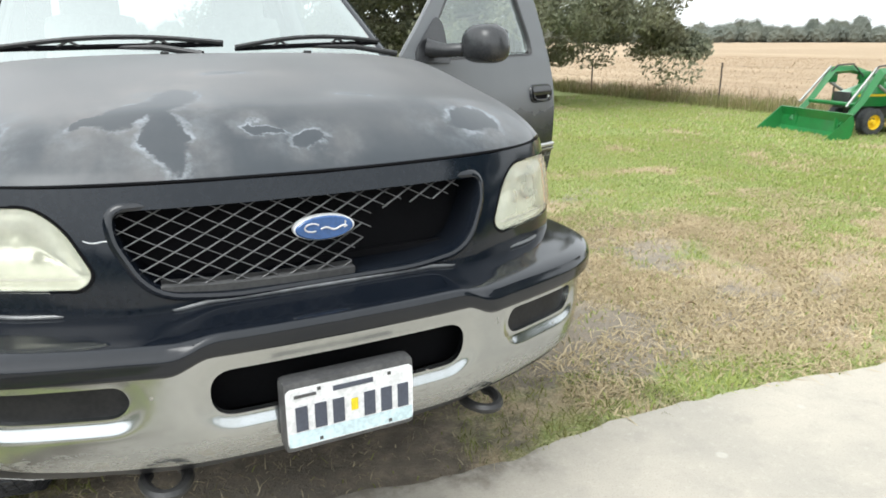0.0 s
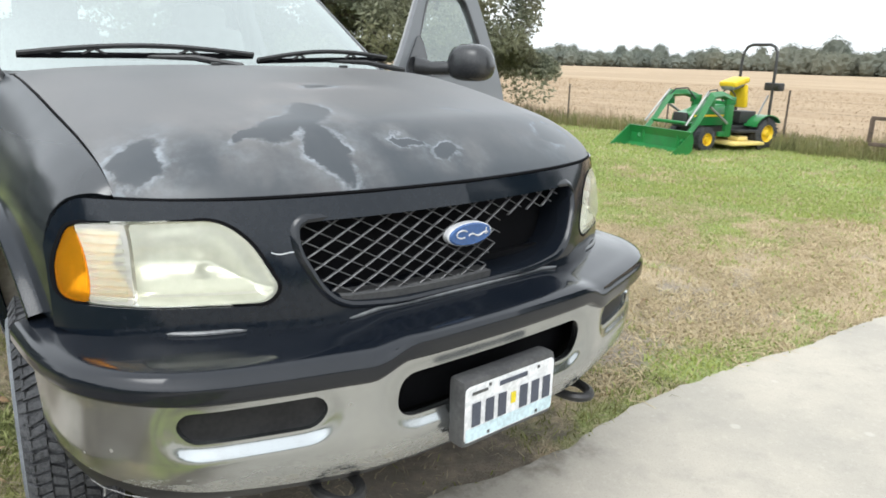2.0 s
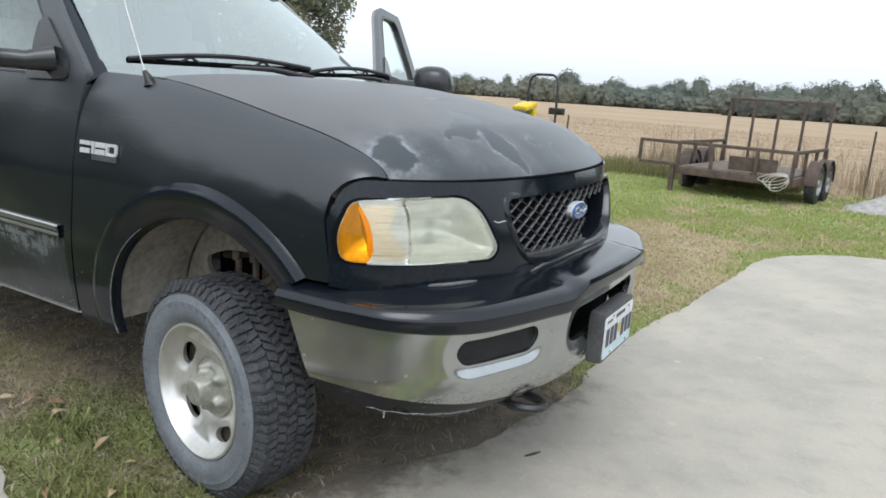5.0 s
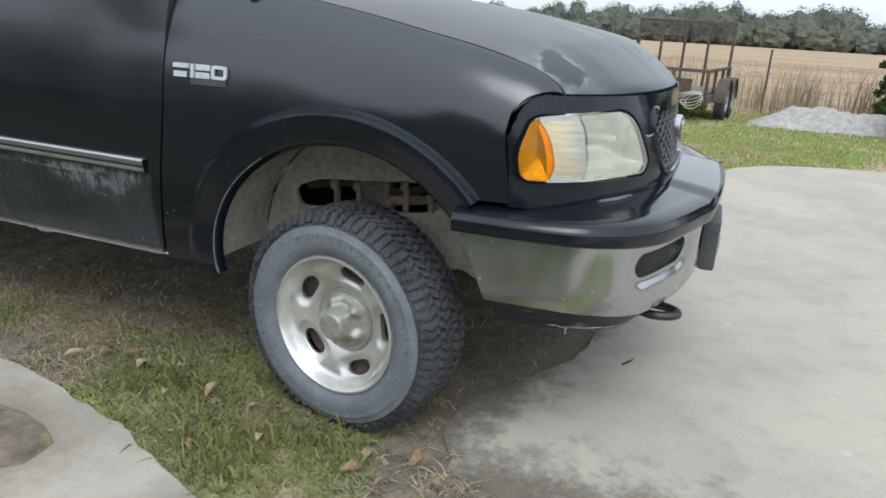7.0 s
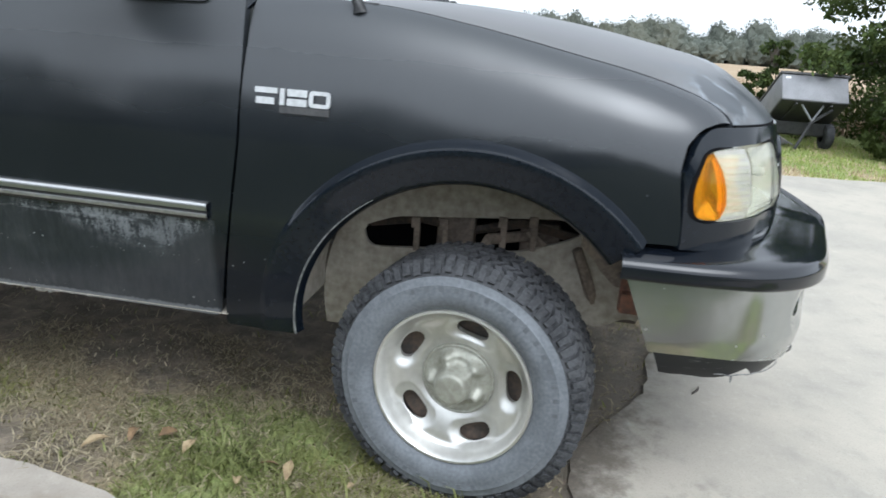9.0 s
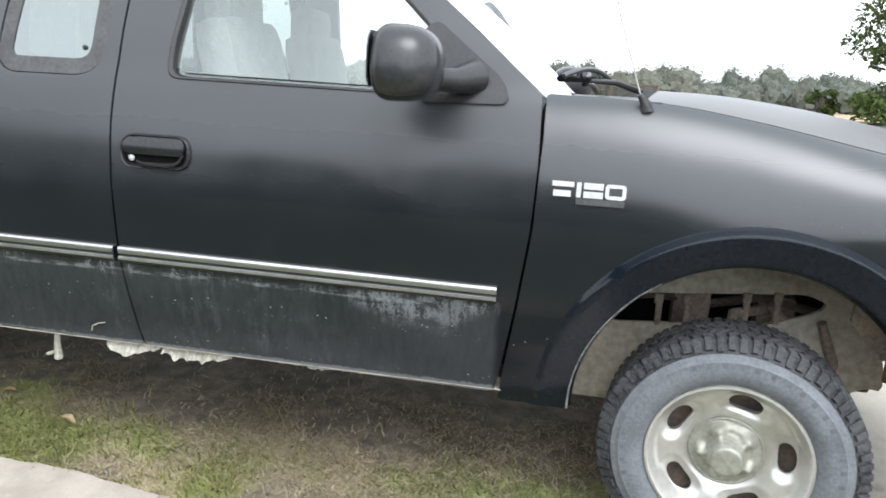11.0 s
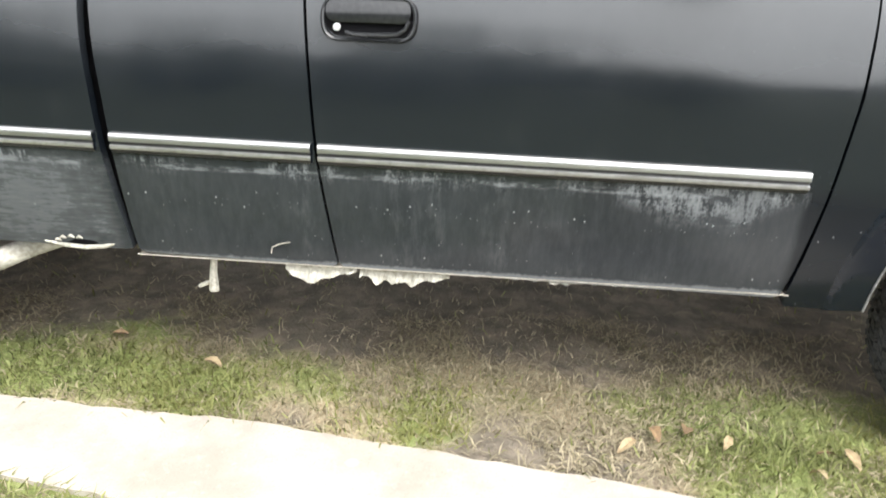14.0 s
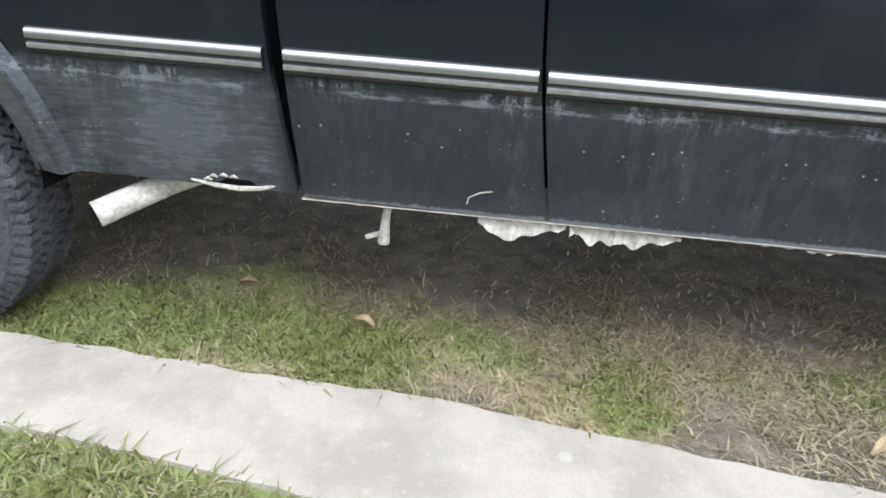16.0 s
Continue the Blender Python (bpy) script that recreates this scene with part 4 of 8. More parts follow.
V, F = sheet(S_cover, UU, LIN(0, len(prof) - 1, 33), None, (0, -1, 1), 0.012)
mk("bumper_cover", V, F, COVER, bumper, "glossy black plastic bumper top cover")
bead = np.stack(S_cover(LIN(-1.16, 1.16, 90), np.full(90, len(prof) - 1.0)), 1)
# bead coloured grey so that the edge highlight shows as a line
part("cover_bead", tube([(float(a), float(b) - 0.003, float(c) + 0.004) for a, b, c in bead], 0.0060, 8), BEAD, bumper, "rear edge of the bumper cover, its highlight painted grey", True)
V, F = sheet(lambda u, z: S_bumper(u, z, -0.012 + 0.010 * smooth(0.6, 1.1, np.abs(u))), LIN(-B_END * 0.985, B_END * 0.985, 90), LIN(0.425, 0.60, 10), lambda u, z: np.minimum(np.minimum(z - 0.425 - 0.058 * smooth(0.5, 1.2, np.abs(u)) - 0.005 * np.sin(17 * u) - 0.004 * np.sin(41 * u + 1) - 0.03 * smooth(0.06, 0.0, np.abs(u + 1.02)), 0.50 + 0.075 * smooth(0.45, 1.2, np.abs(u)) - z), B_END - 0.015 - 0.42 * (0.80 - z) - np.abs(u)), (0, -1, 0), 0.02)
mk("valance", V, F, SCRAPED, bumper, "scraped black plastic lower valance")
# added black sheet stands in for the shade behind the bumper
V, F = sheet(lambda u, z: S_bumper(u, z, -0.11), LIN(-B_END * 0.78, B_END * 0.78, 60), LIN(0.43, 0.80, 6), None, (0, -1, 0), 0)
mk("bumper_core", V, F, DARK, bumper)

torn = np.stack(S_bumper(LIN(-1.13, -0.75, 26), np.array([0.494 + 0.0018 * math.sin(1.3 * k) + 0.0012 * math.sin(3.7 * k) - 0.0011 * k for k in range(26)]), 0.002), 1)
part("torn_edge", tube([tuple(float(q) for q in p) for p in torn], [0.0009 + 0.0014 * math.sin(k * 1.7) ** 2 for k in range(26)], 5), WORNEDGE, bumper, "pale scraped edge of the valance", True)
hang = torn[4]
part("hanging_shred", tube([tuple(float(q) for q in hang), (float(hang[0]) - 0.002, float(hang[1]), float(hang[2]) - 0.022)], [0.004, 0.002], 5), WORNEDGE, bumper, "loose shred of plastic", True)

# tow hooks
for s in (-1, 1):
    hook = [(s * 0.455 + 0.052 * math.cos(a), -0.615 - 0.085 * math.sin(a) * (1 if math.sin(a) > 0 else 0.4), 0.408) for a in LIN(-0.6, math.pi + 0.6, 15)]
    part("tow_hook", tube([(s * 0.455 + 0.05, -0.40, 0.42)] + hook + [(s * 0.455 - 0.05, -0.40, 0.42)], 0.016, 8), TRIM, truck, "black forged tow hook", True)

# number plate on its black holder; the characters are plain bars
holder = part("plate_holder", cuboid(0.345, 0.062, 0.190, (-0.016, -0.766, 0.588), 0.016), GREYHAZE, truck, "black plastic plate holder", True)
V, F = sheet(lambda x, z: (x, -0.7975 + 0 * x, z), LIN(-0.1835, 0.1515, 30), LIN(0.508, 0.668, 20), sdpoly(rounded([(-0.183, 0.667), (0.151, 0.667), (0.151, 0.509), (-0.183, 0.509)], 0.014)), (0, -1, 0), 0.002)
plate = mk("number_plate", V, F, PLATE, truck, "white and pale blue number plate with dark blue characters")
V, F = sheet(lambda x, z: (x, -0.7985 + 0 * x, z), LIN(-0.180, 0.148, 20), LIN(0.512, 0.548, 6), None, (0, -1, 0), 0.0005)
mk("plate_band", V, F, PLATEBLUE, plate, "pale blue lower band")


def bar(x, z, w, h, mat=INK, y=-0.7995):
    V, F = slab([(x - w / 2, z - h / 2), (x + w / 2, z - h / 2), (x + w / 2, z + h / 2), (x - w / 2, z + h / 2)], 0, 0.001)
    return [(a, y - c, b) for a, b, c in V], F


def bar_part(name, boxes, mat, parent, y=-0.7995):
    V, F = [], []
    for bx in boxes:
        v, f = bar(*bx, y=y)
        F += [tuple(k + len(V) for k in q) for q in f]
        V += v
    return mk(name, V, F, mat, parent, "", False)


for cx in (-0.146, -0.098, -0.052, 0.030, 0.076, 0.122):
    bar_part("character_bar", [(cx, 0.585, 0.030, 0.066)], INK, plate)
bar_part("sticker", [(-0.010, 0.592, 0.018, 0.032)], YELLOW, plate)
bar_part("word_bar", [(-0.012, 0.648, 0.105, 0.013)], INK, plate)
bar_part("word_bar", [(-0.135, 0.646, 0.055, 0.008)], GREYHAZE, plate)
for cx, cz in ((-0.10, 0.657), (0.085, 0.655), (-0.10, 0.521), (0.085, 0.521)):
    bar_part("plate_bolt", [(cx, cz, 0.009, 0.009)], GREYHAZE, plate)


# ---- body sides ----
MUDDY = material("dried_mud", (0.25, 0.205, 0.165), 0.95, color2=(0.14, 0.115, 0.095), scale=11, bump=0.3)
REDRUST = material("red_rust", (0.22, 0.10, 0.06), 0.85, color2=(0.10, 0.055, 0.04), scale=22, bump=0.3)


def side_x(y, z):
    return side_w(z) - nose_in(y)


FEN = [(-0.305, 1.40), (-0.308, 1.141), (-0.264, 1.122), (-0.216, 1.099), (-0.185, 1.066), (-0.176, 1.02), (-0.202, 0.876), (-0.204, 0.838), (0.0, 0.838), (0.335, 0.455), (0.55, 0.418), (1.060, 0.425), (1.052, 0.50), (1.017, 0.753), (0.989, 0.996), (0.982, 1.2), (0.988, 1.45)]


def fender(s):
    sdp = sdpoly(FEN)
    seam_z = lambda y: 1.145 + hood_rise(np.maximum(y + 0.305, 0))

    def S(y, v):
        hh = 0.24 + 0.18 * smooth(-0.12, 0.45, y)
        za = seam_z(y) - hh
        ph = np.clip((v - za) / hh, 0, 1.1) * radians(76)
        low = np.minimum(v, za)
        x = np.where(v < za, side_x(y, low), 0.80 + (side_x(y, za) - 0.80) * np.cos(ph))
        z = np.where(v < za, v, za + 1.0306 * hh * np.sin(ph))
        return s * x, y, z

    def sd(y, v):
        return np.minimum(np.minimum(sdp(y, v), seam_z(y) - 0.002 - v), np.hypot(y - 0.342, v - ARCH_Z) - ARCH_R - 0.004)

    V, F = sheet(S, LIN(-0.31, 1.062, 110), LIN(0.41, 1.40, 84), sd, (s, 0, 0.2), 0.035)
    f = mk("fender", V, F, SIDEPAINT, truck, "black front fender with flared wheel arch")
    lip(s, 0.342, ARCH_Z, ARCH_R, radians(-3), radians(140), side_x, PAINT, "wheel_arch_flare", "rolled black wheel-arch flare")
    worn = [(s * (float(side_x(np.array([yy]), np.array([zz]))[0]) + 0.003), yy, zz) for yy, zz in ((0.342 + (ARCH_R + 0.002) * math.cos(t), ARCH_Z + (ARCH_R + 0.002) * math.sin(t)) for t in LIN(radians(-3), radians(58), 26))]
    part("worn_edge", tube(worn, [0.0036 - 0.0001 * k for k in range(26)], 5), WORNEDGE, f, "pale worn edge of the wheel opening", True)
    # badge of plain silver bars, and the small plate under it
    y0, z0 = 0.944, 1.1255
    raised = lambda y, z: (s * (side_x(y, z) + 0.011), y, z)
    for y1, y2, z1, z2 in ((0.0, 0.062, 0.007, 0.0215), (0.004, 0.054, -0.0215, -0.004), (0.070, 0.083, -0.0215, 0.0215), (0.090, 0.145, 0.003, 0.0215), (0.090, 0.145, -0.0215, -0.003)):
        V, F = sheet(raised, LIN(y0 - y2, y0 - y1, 6), LIN(z0 + z1, z0 + z2, 3), None, (s, 0, 0), 0.007)
        mk("badge_bar", V, F, SILVER, f, "silver raised badge bar")
    for y1, y2 in ((0.151, 0.209),):
        box_o = sdpoly(rounded([(y0 - y2, z0 - 0.0215), (y0 - y1, z0 - 0.0215), (y0 - y1, z0 + 0.0215), (y0 - y2, z0 + 0.0215)], 0.012))
        V, F = sheet(raised, LIN(y0 - y2 - 0.002, y0 - y1 + 0.002, 40), LIN(z0 - 0.024, z0 + 0.024, 30), lambda y, z: np.minimum(box_o(y, z), 0.0105 - box_o(y, z)), (s, 0, 0), 0.007)
        mk("badge_ring", V, F, SILVER, f, "silver raised badge ring")
    V, F = sheet(lambda y, z: (s * (side_x(y, z) + 0.008), y, z), LIN(y0 - 0.207, y0 - 0.070, 4), [z0 - 0.042, z0 - 0.024], None, (s, 0, 0), 0.006)
    mk("badge_plate", V, F, GREYHAZE, f, "small grey badge plate")
    return f


fender(-1)
fender(1)
# added dark plates block light through the door and bed seams
for s in (-1, 1):
    for yc in (1.03, 2.35, 2.93):
        part("seam_backing", cuboid(0.02, 0.14, 0.66, (s * 0.905, yc, 0.87)), DARK, truck)
part("bumper_bracket", merge(cuboid(0.05, 0.10, 0.06, (-0.84, -0.14, 0.625), 0.008), cuboid(0.02, 0.11, 0.11, (-0.82, -0.145, 0.645), 0.005)), REDRUST, truck, "rust-red bumper bracket", True)


# wheel wells
def well(s, cy, name="wheel_arch_liner"):
    a = LIN(radians(2), radians(153), 44)

    def S(t, w):
        rr = 0.525 + 0.02 * np.sin(3 * t)
        z = ARCH_Z + rr * np.sin(t) * 0.985
        return s * np.minimum(w, side_w(z) - 0.014 - 0.20 * smooth(radians(136), radians(152), t)), cy + rr * np.cos(t), z
    V, F = sheet(S, a[:28], LIN(0.60, 0.965, 12), None, (0, 0, -1), 0)
    ob = mk(name, V, F, DUSTY, truck, "dusty grey wheel-arch liner")
    V, F = sheet(S, a[27:], LIN(0.60, 0.965, 12), None, (0, 0, -1), 0)
    mk("mud_flap_panel", V, F, MUDDY, ob, "mud-caked front half of the liner")
    hole = sdpoly(rounded([(cy + 0.405, 0.690), (cy + 0.29, 0.735), (cy - 0.25, 0.785), (cy - 0.33, 0.752), (cy - 0.27, 0.715), (cy - 0.12, 0.66), (cy + 0.38, 0.62)], 0.03))
    V, F = sheet(lambda y, z: (s * (0.60 + 0 * y), y, z), LIN(cy - 0.54, cy + 0.54, 50), LIN(0.33, 1.0, 34),
                 lambda y, z: np.minimum(np.minimum(0.53 - np.hypot(y - cy, z - ARCH_Z), -hole(y, z)), np.maximum(y - cy + 0.12, z - 0.46 - 0.02 * np.sin(30 * y))), (s, 0, 0), 0.02)
    mk("inner_fender_wall", V, F, DUSTY, ob, "dusty inner fender with gap above the tyre")
    # black sheet paints the shade seen through the gap and under the wall
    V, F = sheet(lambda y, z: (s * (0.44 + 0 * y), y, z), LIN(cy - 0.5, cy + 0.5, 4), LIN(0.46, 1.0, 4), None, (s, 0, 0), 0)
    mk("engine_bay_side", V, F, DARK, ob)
    V, F = sheet(lambda y, z: (s * (0.86 - 0.25 * (0.85 - z)), y, z), LIN(cy - 0.55, cy - 0.30, 24), LIN(0.53, 0.86, 22), lambda y, z: np.minimum(np.hypot(y - cy, z - ARCH_Z) - 0.44, z - 0.655 - 0.35 * (y - cy + 0.45) + 0.012 * np.sin(60 * y)), (s, 0, 0), 0.015)
    mk("splash_shield", V, F, MUDDY, ob, "dusty splash shield behind the bumper end")
    part("shock_strut", tube([(s * 0.62, cy - 0.30, 0.70), (s * 0.60, cy - 0.36, 0.56), (s * 0.58, cy - 0.38, 0.50)], [0.016, 0.020, 0.013], 8), MUDDY, ob, "mud-caked thin strut", True)
    part("hose", tube([(s * 0.50, cy + 0.40, 0.68), (s * 0.53, cy + 0.22, 0.72), (s * 0.50, cy + 0.05, 0.69), (s * 0.53, cy - 0.12, 0.74), (s * 0.52, cy - 0.34, 0.70)], 0.017, 7), IRON, ob, "dull grey hose", True)
    for dy, hh in ((0.10, 0.20), (-0.18, 0.16)):
        part("spring_tower", cuboid(0.07, 0.13, hh, (s * 0.50, cy + dy, 0.67), 0.02), MUDDY, ob, "dusty suspension bracket", True)
    for dy, bz in ((0.222, 0.724), (0.129, 0.730), (-0.060, 0.757), (-0.157, 0.768)):
        clip = merge(cuboid(0.012, 0.028, 0.035, (s * 0.612, cy + dy, bz), 0.003), cuboid(0.018, 0.020, 0.085, (s * 0.60, cy + dy - 0.004, bz - 0.055), 0.004))
        part("bracket", clip, MUDDY, ob, "rusty dust-coated body clip")
    part("control_arm", merge(tube([(s * 0.5, cy - 0.18, 0.70), (s * 0.62, cy - 0.02, 0.70), (s * 0.70, cy, 0.66)], 0.018, 8), tube([(s * 0.58, cy - 0.14, 0.73), (s * 0.58, cy - 0.36, 0.55)], 0.014, 6)), MUDDY, ob)
    return ob


for s in (-1, 1):
    well(s, 0.335)

DOOR = rounded([(1.074, 0.452), (1.060, 0.52), (1.025, 0.753), (0.997, 0.996), (0.990, 1.2), (0.997, 1.385), (1.03, 1.415), (1.575, 1.865), (1.70, 1.92), (2.355, 1.92), (2.368, 1.5), (2.368, 1.2), (2.342, 0.80), (2.292, 0.462)],
               [0.02, 0.05, 0.05, 0.05, 0.05, 0.01, 0.02, 0.1, 0.15, 0.06, 0.1, 0.1, 0.1, 0.02])
WIN = rounded([(1.125, 1.366), (1.20, 1.425), (1.60, 1.795), (1.70, 1.855), (2.135, 1.862), (2.185, 1.46), (2.18, 1.378)], [0.02, 0.05, 0.08, 0.08, 0.09, 0.05, 0.085])
sd_door, sd_win = sdpoly(DOOR), sdpoly(WIN)


def strip(y0, y1, s, parent, slope=0.006):
    """Side moulding: bright upper bead over a dark groove and a grey lower lip."""
    z = lambda y: 0.790 + slope * (y - 1.0)
    def S(pts):
        return lambda y, v: (s * (side_x(y, z(y)) + pch(range(len(pts)), [p[1] for p in pts])(v)), y, z(y) + pch(range(len(pts)), [p[0] for p in pts])(v))
    ys = LIN(y0, y1, max(3, int((y1 - y0) / 0.06)))
    top = [(0.026, 0.001), (0.026, 0.011), (0.018, 0.0185), (0.004, 0.0185), (0.002, 0.012)]
    mid = [(0.0025, 0.0120), (-0.003, 0.0095), (-0.007, 0.012)]
    low = [(-0.0065, 0.0123), (-0.009, 0.0175), (-0.014, 0.0175), (-0.018, 0.0155), (-0.0195, 0.011)]
    base = [(-0.019, 0.0115), (-0.026, 0.008), (-0.030, 0.001)]
    V, F = sheet(S(top), ys, LIN(0, 4, 9), None, (s, 0, 0), 0.004)
    m = mk("side_moulding", V, F, MOULD, parent, "bright chrome side moulding")
    V, F = sheet(S(mid), ys, LIN(0, 2, 3), None, (s, 0, 0), 0)
    mk("moulding_groove", V, F, TRIM, m)
    V, F = sheet(S(low), ys, LIN(0, 4, 9), None, (s, 0, 0), 0.004)
    mk("moulding_lip", V, F, MOULDLIP, m, "dull grey lower moulding lip")
    V, F = sheet(S(base), ys, LIN(0, 2, 5), None, (s, 0, 0), 0)
    mk("moulding_base", V, F, TRIM, m, "black moulding base")


def door(s):
    xs, ys = LIN(0.97, 2.375, 110), LIN(0.445, 1.93, 104)
    S = lambda y, z: (s * side_x(y, z), y, z)
    V, F = sheet(S, xs, ys, lambda y, z: np.minimum(sd_door(y, z), -sd_win(y, z)), (s, 0, 0), 0.03)
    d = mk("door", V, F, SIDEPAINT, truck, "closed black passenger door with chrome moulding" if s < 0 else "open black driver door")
    V, F = sheet(lambda y, z: (s * (side_x(y, z) - 0.055), y, z), LIN(1.0, 2.35, 40), LIN(0.47, 1.915, 40), lambda y, z: np.minimum(sd_door(y, z) - 0.02, -sd_win(y, z)), (-s, 0, 0), 0.04)
    mk("inner_panel", V, F, CABIN, d, "grey inner door trim")
    V, F = sheet(lambda y, z: (s * (side_x(y, z) - 0.020), y, z), LIN(1.08, 2.22, 60), LIN(1.34, 1.88, 26), lambda y, z: sd_win(y, z) + 0.012, (s, 0, 0), 0.003)
    g = mk("window_glass", V, F, SIDEGLASS, d, "clear side window glass")
    g.visible_shadow = False
    lp = np.array(WIN)
    k = len(lp)
    V, F = [], []
    for o, h in ((0.014, 0.0015), (0.008, 0.005), (-0.004, 0.002), (-0.008, -0.018)):
        c = lp.mean(0)
        q = lp + (lp - c) / np.linalg.norm(lp - c, axis=1)[:, None] * o
        V += [(s * (side_x(np.array([a]), np.array([b]))[0] + h), a, b) for a, b in q]
    for r in range(3):
        F += [(r * k + i, r * k + (i + 1) % k, r * k + k + (i + 1) % k, r * k + k + i) for i in range(k)]
    mk("window_seal", V, F, TRIM, d, "black rubber window seal")
    # handle: bezel, dark pocket, paddle
    oval_h = lambda cy, cz, a, b: rounded([(cy - a, cz + b), (cy + a, cz + b), (cy + a, cz - b), (cy - a, cz - b)], b * 0.95, 8)
    H = np.array(oval_h(2.205, 1.140, 0.118, 0.052))
    V, F = [], []
    k = len(H)
    for o, h in ((0.006, 0.0), (0.003, 0.010), (-0.001, 0.014), (-0.006, 0.012), (-0.010, 0.003)):
        c = H.mean(0)
        q = H + (H - c) / np.linalg.norm(H - c, axis=1)[:, None] * o
        V += [(s * (side_x(np.array([a]), np.array([b]))[0] + h), a, b) for a, b in q]
    for r in range(4):
        F += [(r * k + i, r * k + (i + 1) % k, r * k + k + (i + 1) % k, r * k + k + i) for i in range(k)]
    mk("handle_bezel", V, F, BEZEL, d, "black oval handle bezel")
    V, F = sheet(lambda y, z: (s * (side_x(y, z) + 0.003), y, z), LIN(2.08, 2.33, 20), LIN(1.08, 1.2, 12), sdpoly(oval_h(2.205, 1.14, 0.108, 0.043)), (s, 0, 0), 0)
    mk("handle_pocket", V, F, DARK, d)
    V, F = sheet(lambda y, z: (s * (side_x(y, z) + 0.020 - 9.0 * (z - 1.156) ** 2), y, z), LIN(2.09, 2.32, 24), LIN(1.12, 1.19, 14), sdpoly(oval_h(2.205, 1.158, 0.106, 0.027)), (s, 0, 0), 0.012)
    mk("door_handle", V, F, BEZEL, d, "black lift-up door handle")
    part("handle_ridge", tube([(s * 0.990, 2.103, 1.138), (s * 0.992, 2.112, 1.118), (s * 0.994, 2.130, 1.107), (s * 0.995, 2.16, 1.1035), (s * 0.995, 2.24, 1.1025), (s * 0.993, 2.262, 1.108)], 0.0048, 7), BEZEL, d, "", True)
    lock = revolve([(0, 0.0095), (0.006, 0.0095), (0.008, 0.006), (0.008, 0.0001)], 14)
    mk("lock", [(s * (float(side_x(np.array([2.285]), np.array([1.118]))[0]) + 0.004 + a), 2.285 + b, 1.118 + c) for a, b, c in lock[0]], lock[1], SILVER, d, "silver key lock")
    strip(1.081, 2.336, s, d)
    # mirror: sail base, arm and rounded shell
    sail = sdpoly(rounded([(1.085, 1.352), (1.36, 1.345), (1.37, 1.56), (1.33, 1.59), (1.11, 1.42)], [0.05, 0.02, 0.03, 0.03, 0.05]))
    V, F = sheet(lambda y, z: (s * (side_x(y, z) + 0.010), y, z), LIN(1.04, 1.43, 24), LIN(1.34, 1.62, 20), lambda y, z: np.minimum(sail(y, z), (y - 1.03) * 0.80 - (z - 1.36) + 0.02), (s, 0, 0), 0.016)
    mk("mirror_sail", V, F, MIRRORM, d, "black mirror mounting plate")
    c = Vector((s * 1.165, 1.372, 1.447))
    V, F = [], []
    nu, nv = 24, 16
    for i in range(nv + 1):
        t = -math.pi / 2 + math.pi * i / nv
        for j in range(nu):
            p = 2 * math.pi * j / nu
            e = lambda q, n: math.copysign(abs(q) ** n, q)
            x, y, z = e(math.cos(t), 0.68) * e(math.cos(p), 0.72), e(math.cos(t), 0.68) * e(math.sin(p), 0.8), e(math.sin(t), 0.78)
            yy = y * (0.125 if y < 0 else 0.058)
            V.append((c.x + s * x * 0.128 * (1 - 0.12 * z), c.y + yy, c.z + z * 0.099))
    for i in range(nv):
        for j in range(nu):
            F.append((i * nu + j, i * nu + (j + 1) % nu, (i + 1) * nu + (j + 1) % nu, (i + 1) * nu + j))
    mk("mirror_housing", V, F, MIRRORM, d, "rounded black mirror housing")
    part("mirror_arm", tube([(s * 0.90, 1.20, 1.425), (s * 0.98, 1.25, 1.412), (s * 1.06, 1.32, 1.415), (s * 1.12, 1.36, 1.43)], [0.052, 0.036, 0.036, 0.052], 12), MIRRORM, d, "", True)
    V, F = sheet(lambda x, z: (s * x, 1.430 + 0 * x, z), LIN(1.075, 1.255, 8), LIN(1.385, 1.525, 8), sdpoly(rounded([(1.075, 1.385), (1.255, 1.385), (1.255, 1.525), (1.075, 1.525)], 0.03)), (0, 1, 0), 0.004)
    mk("mirror_glass", V, F, CHROME, d, "mirror glass")
    part("armrest", cuboid(0.05, 0.42, 0.09, (s * 0.885, 1.75, 1.02), 0.02), CABIN, d)
    return d


door(-1)
d = door(1)
hinge = Vector((0.955, 0.985, 0))
d.matrix_basis = Matrix.Translation(hinge) @ Matrix.Rotation(radians(-67), 4, "Z") @ Matrix.Translation(-hinge)


RAILCAP = material("weathered_rail_cap", (0.22, 0.22, 0.22), 0.6, color2=(0.34, 0.34, 0.33), scale=12, bump=0.1)
CAPM = material("dusty_hub_cap", (0.40, 0.40, 0.345), 0.50, 0.45, color2=(0.30, 0.295, 0.25), scale=25)


# ---- cab ----
QUARTER_WIN = rounded([(2.445, 1.385), (2.445, 1.865), (2.785, 1.86), (2.81, 1.42), (2.77, 1.385)], [0.09, 0.06, 0.08, 0.07, 0.06])
sd_q = sdpoly(QUARTER_WIN)
CABSIDE = rounded([(2.300, 0.462), (2.350, 0.80), (2.376, 1.2), (2.376, 1.5), (2.363, 1.92), (2.94, 1.92), (2.965, 1.40), (2.958, 1.36), (2.932, 1.33), (2.936, 1.12), (2.908, 0.80), (2.883, 0.472)], [0.01, 0.1, 0.1, 0.1, 0.02, 0.06, 0.05, 0.02, 0.02, 0.1, 0.1, 0.01])
sd_cs = sdpoly(CABSIDE)
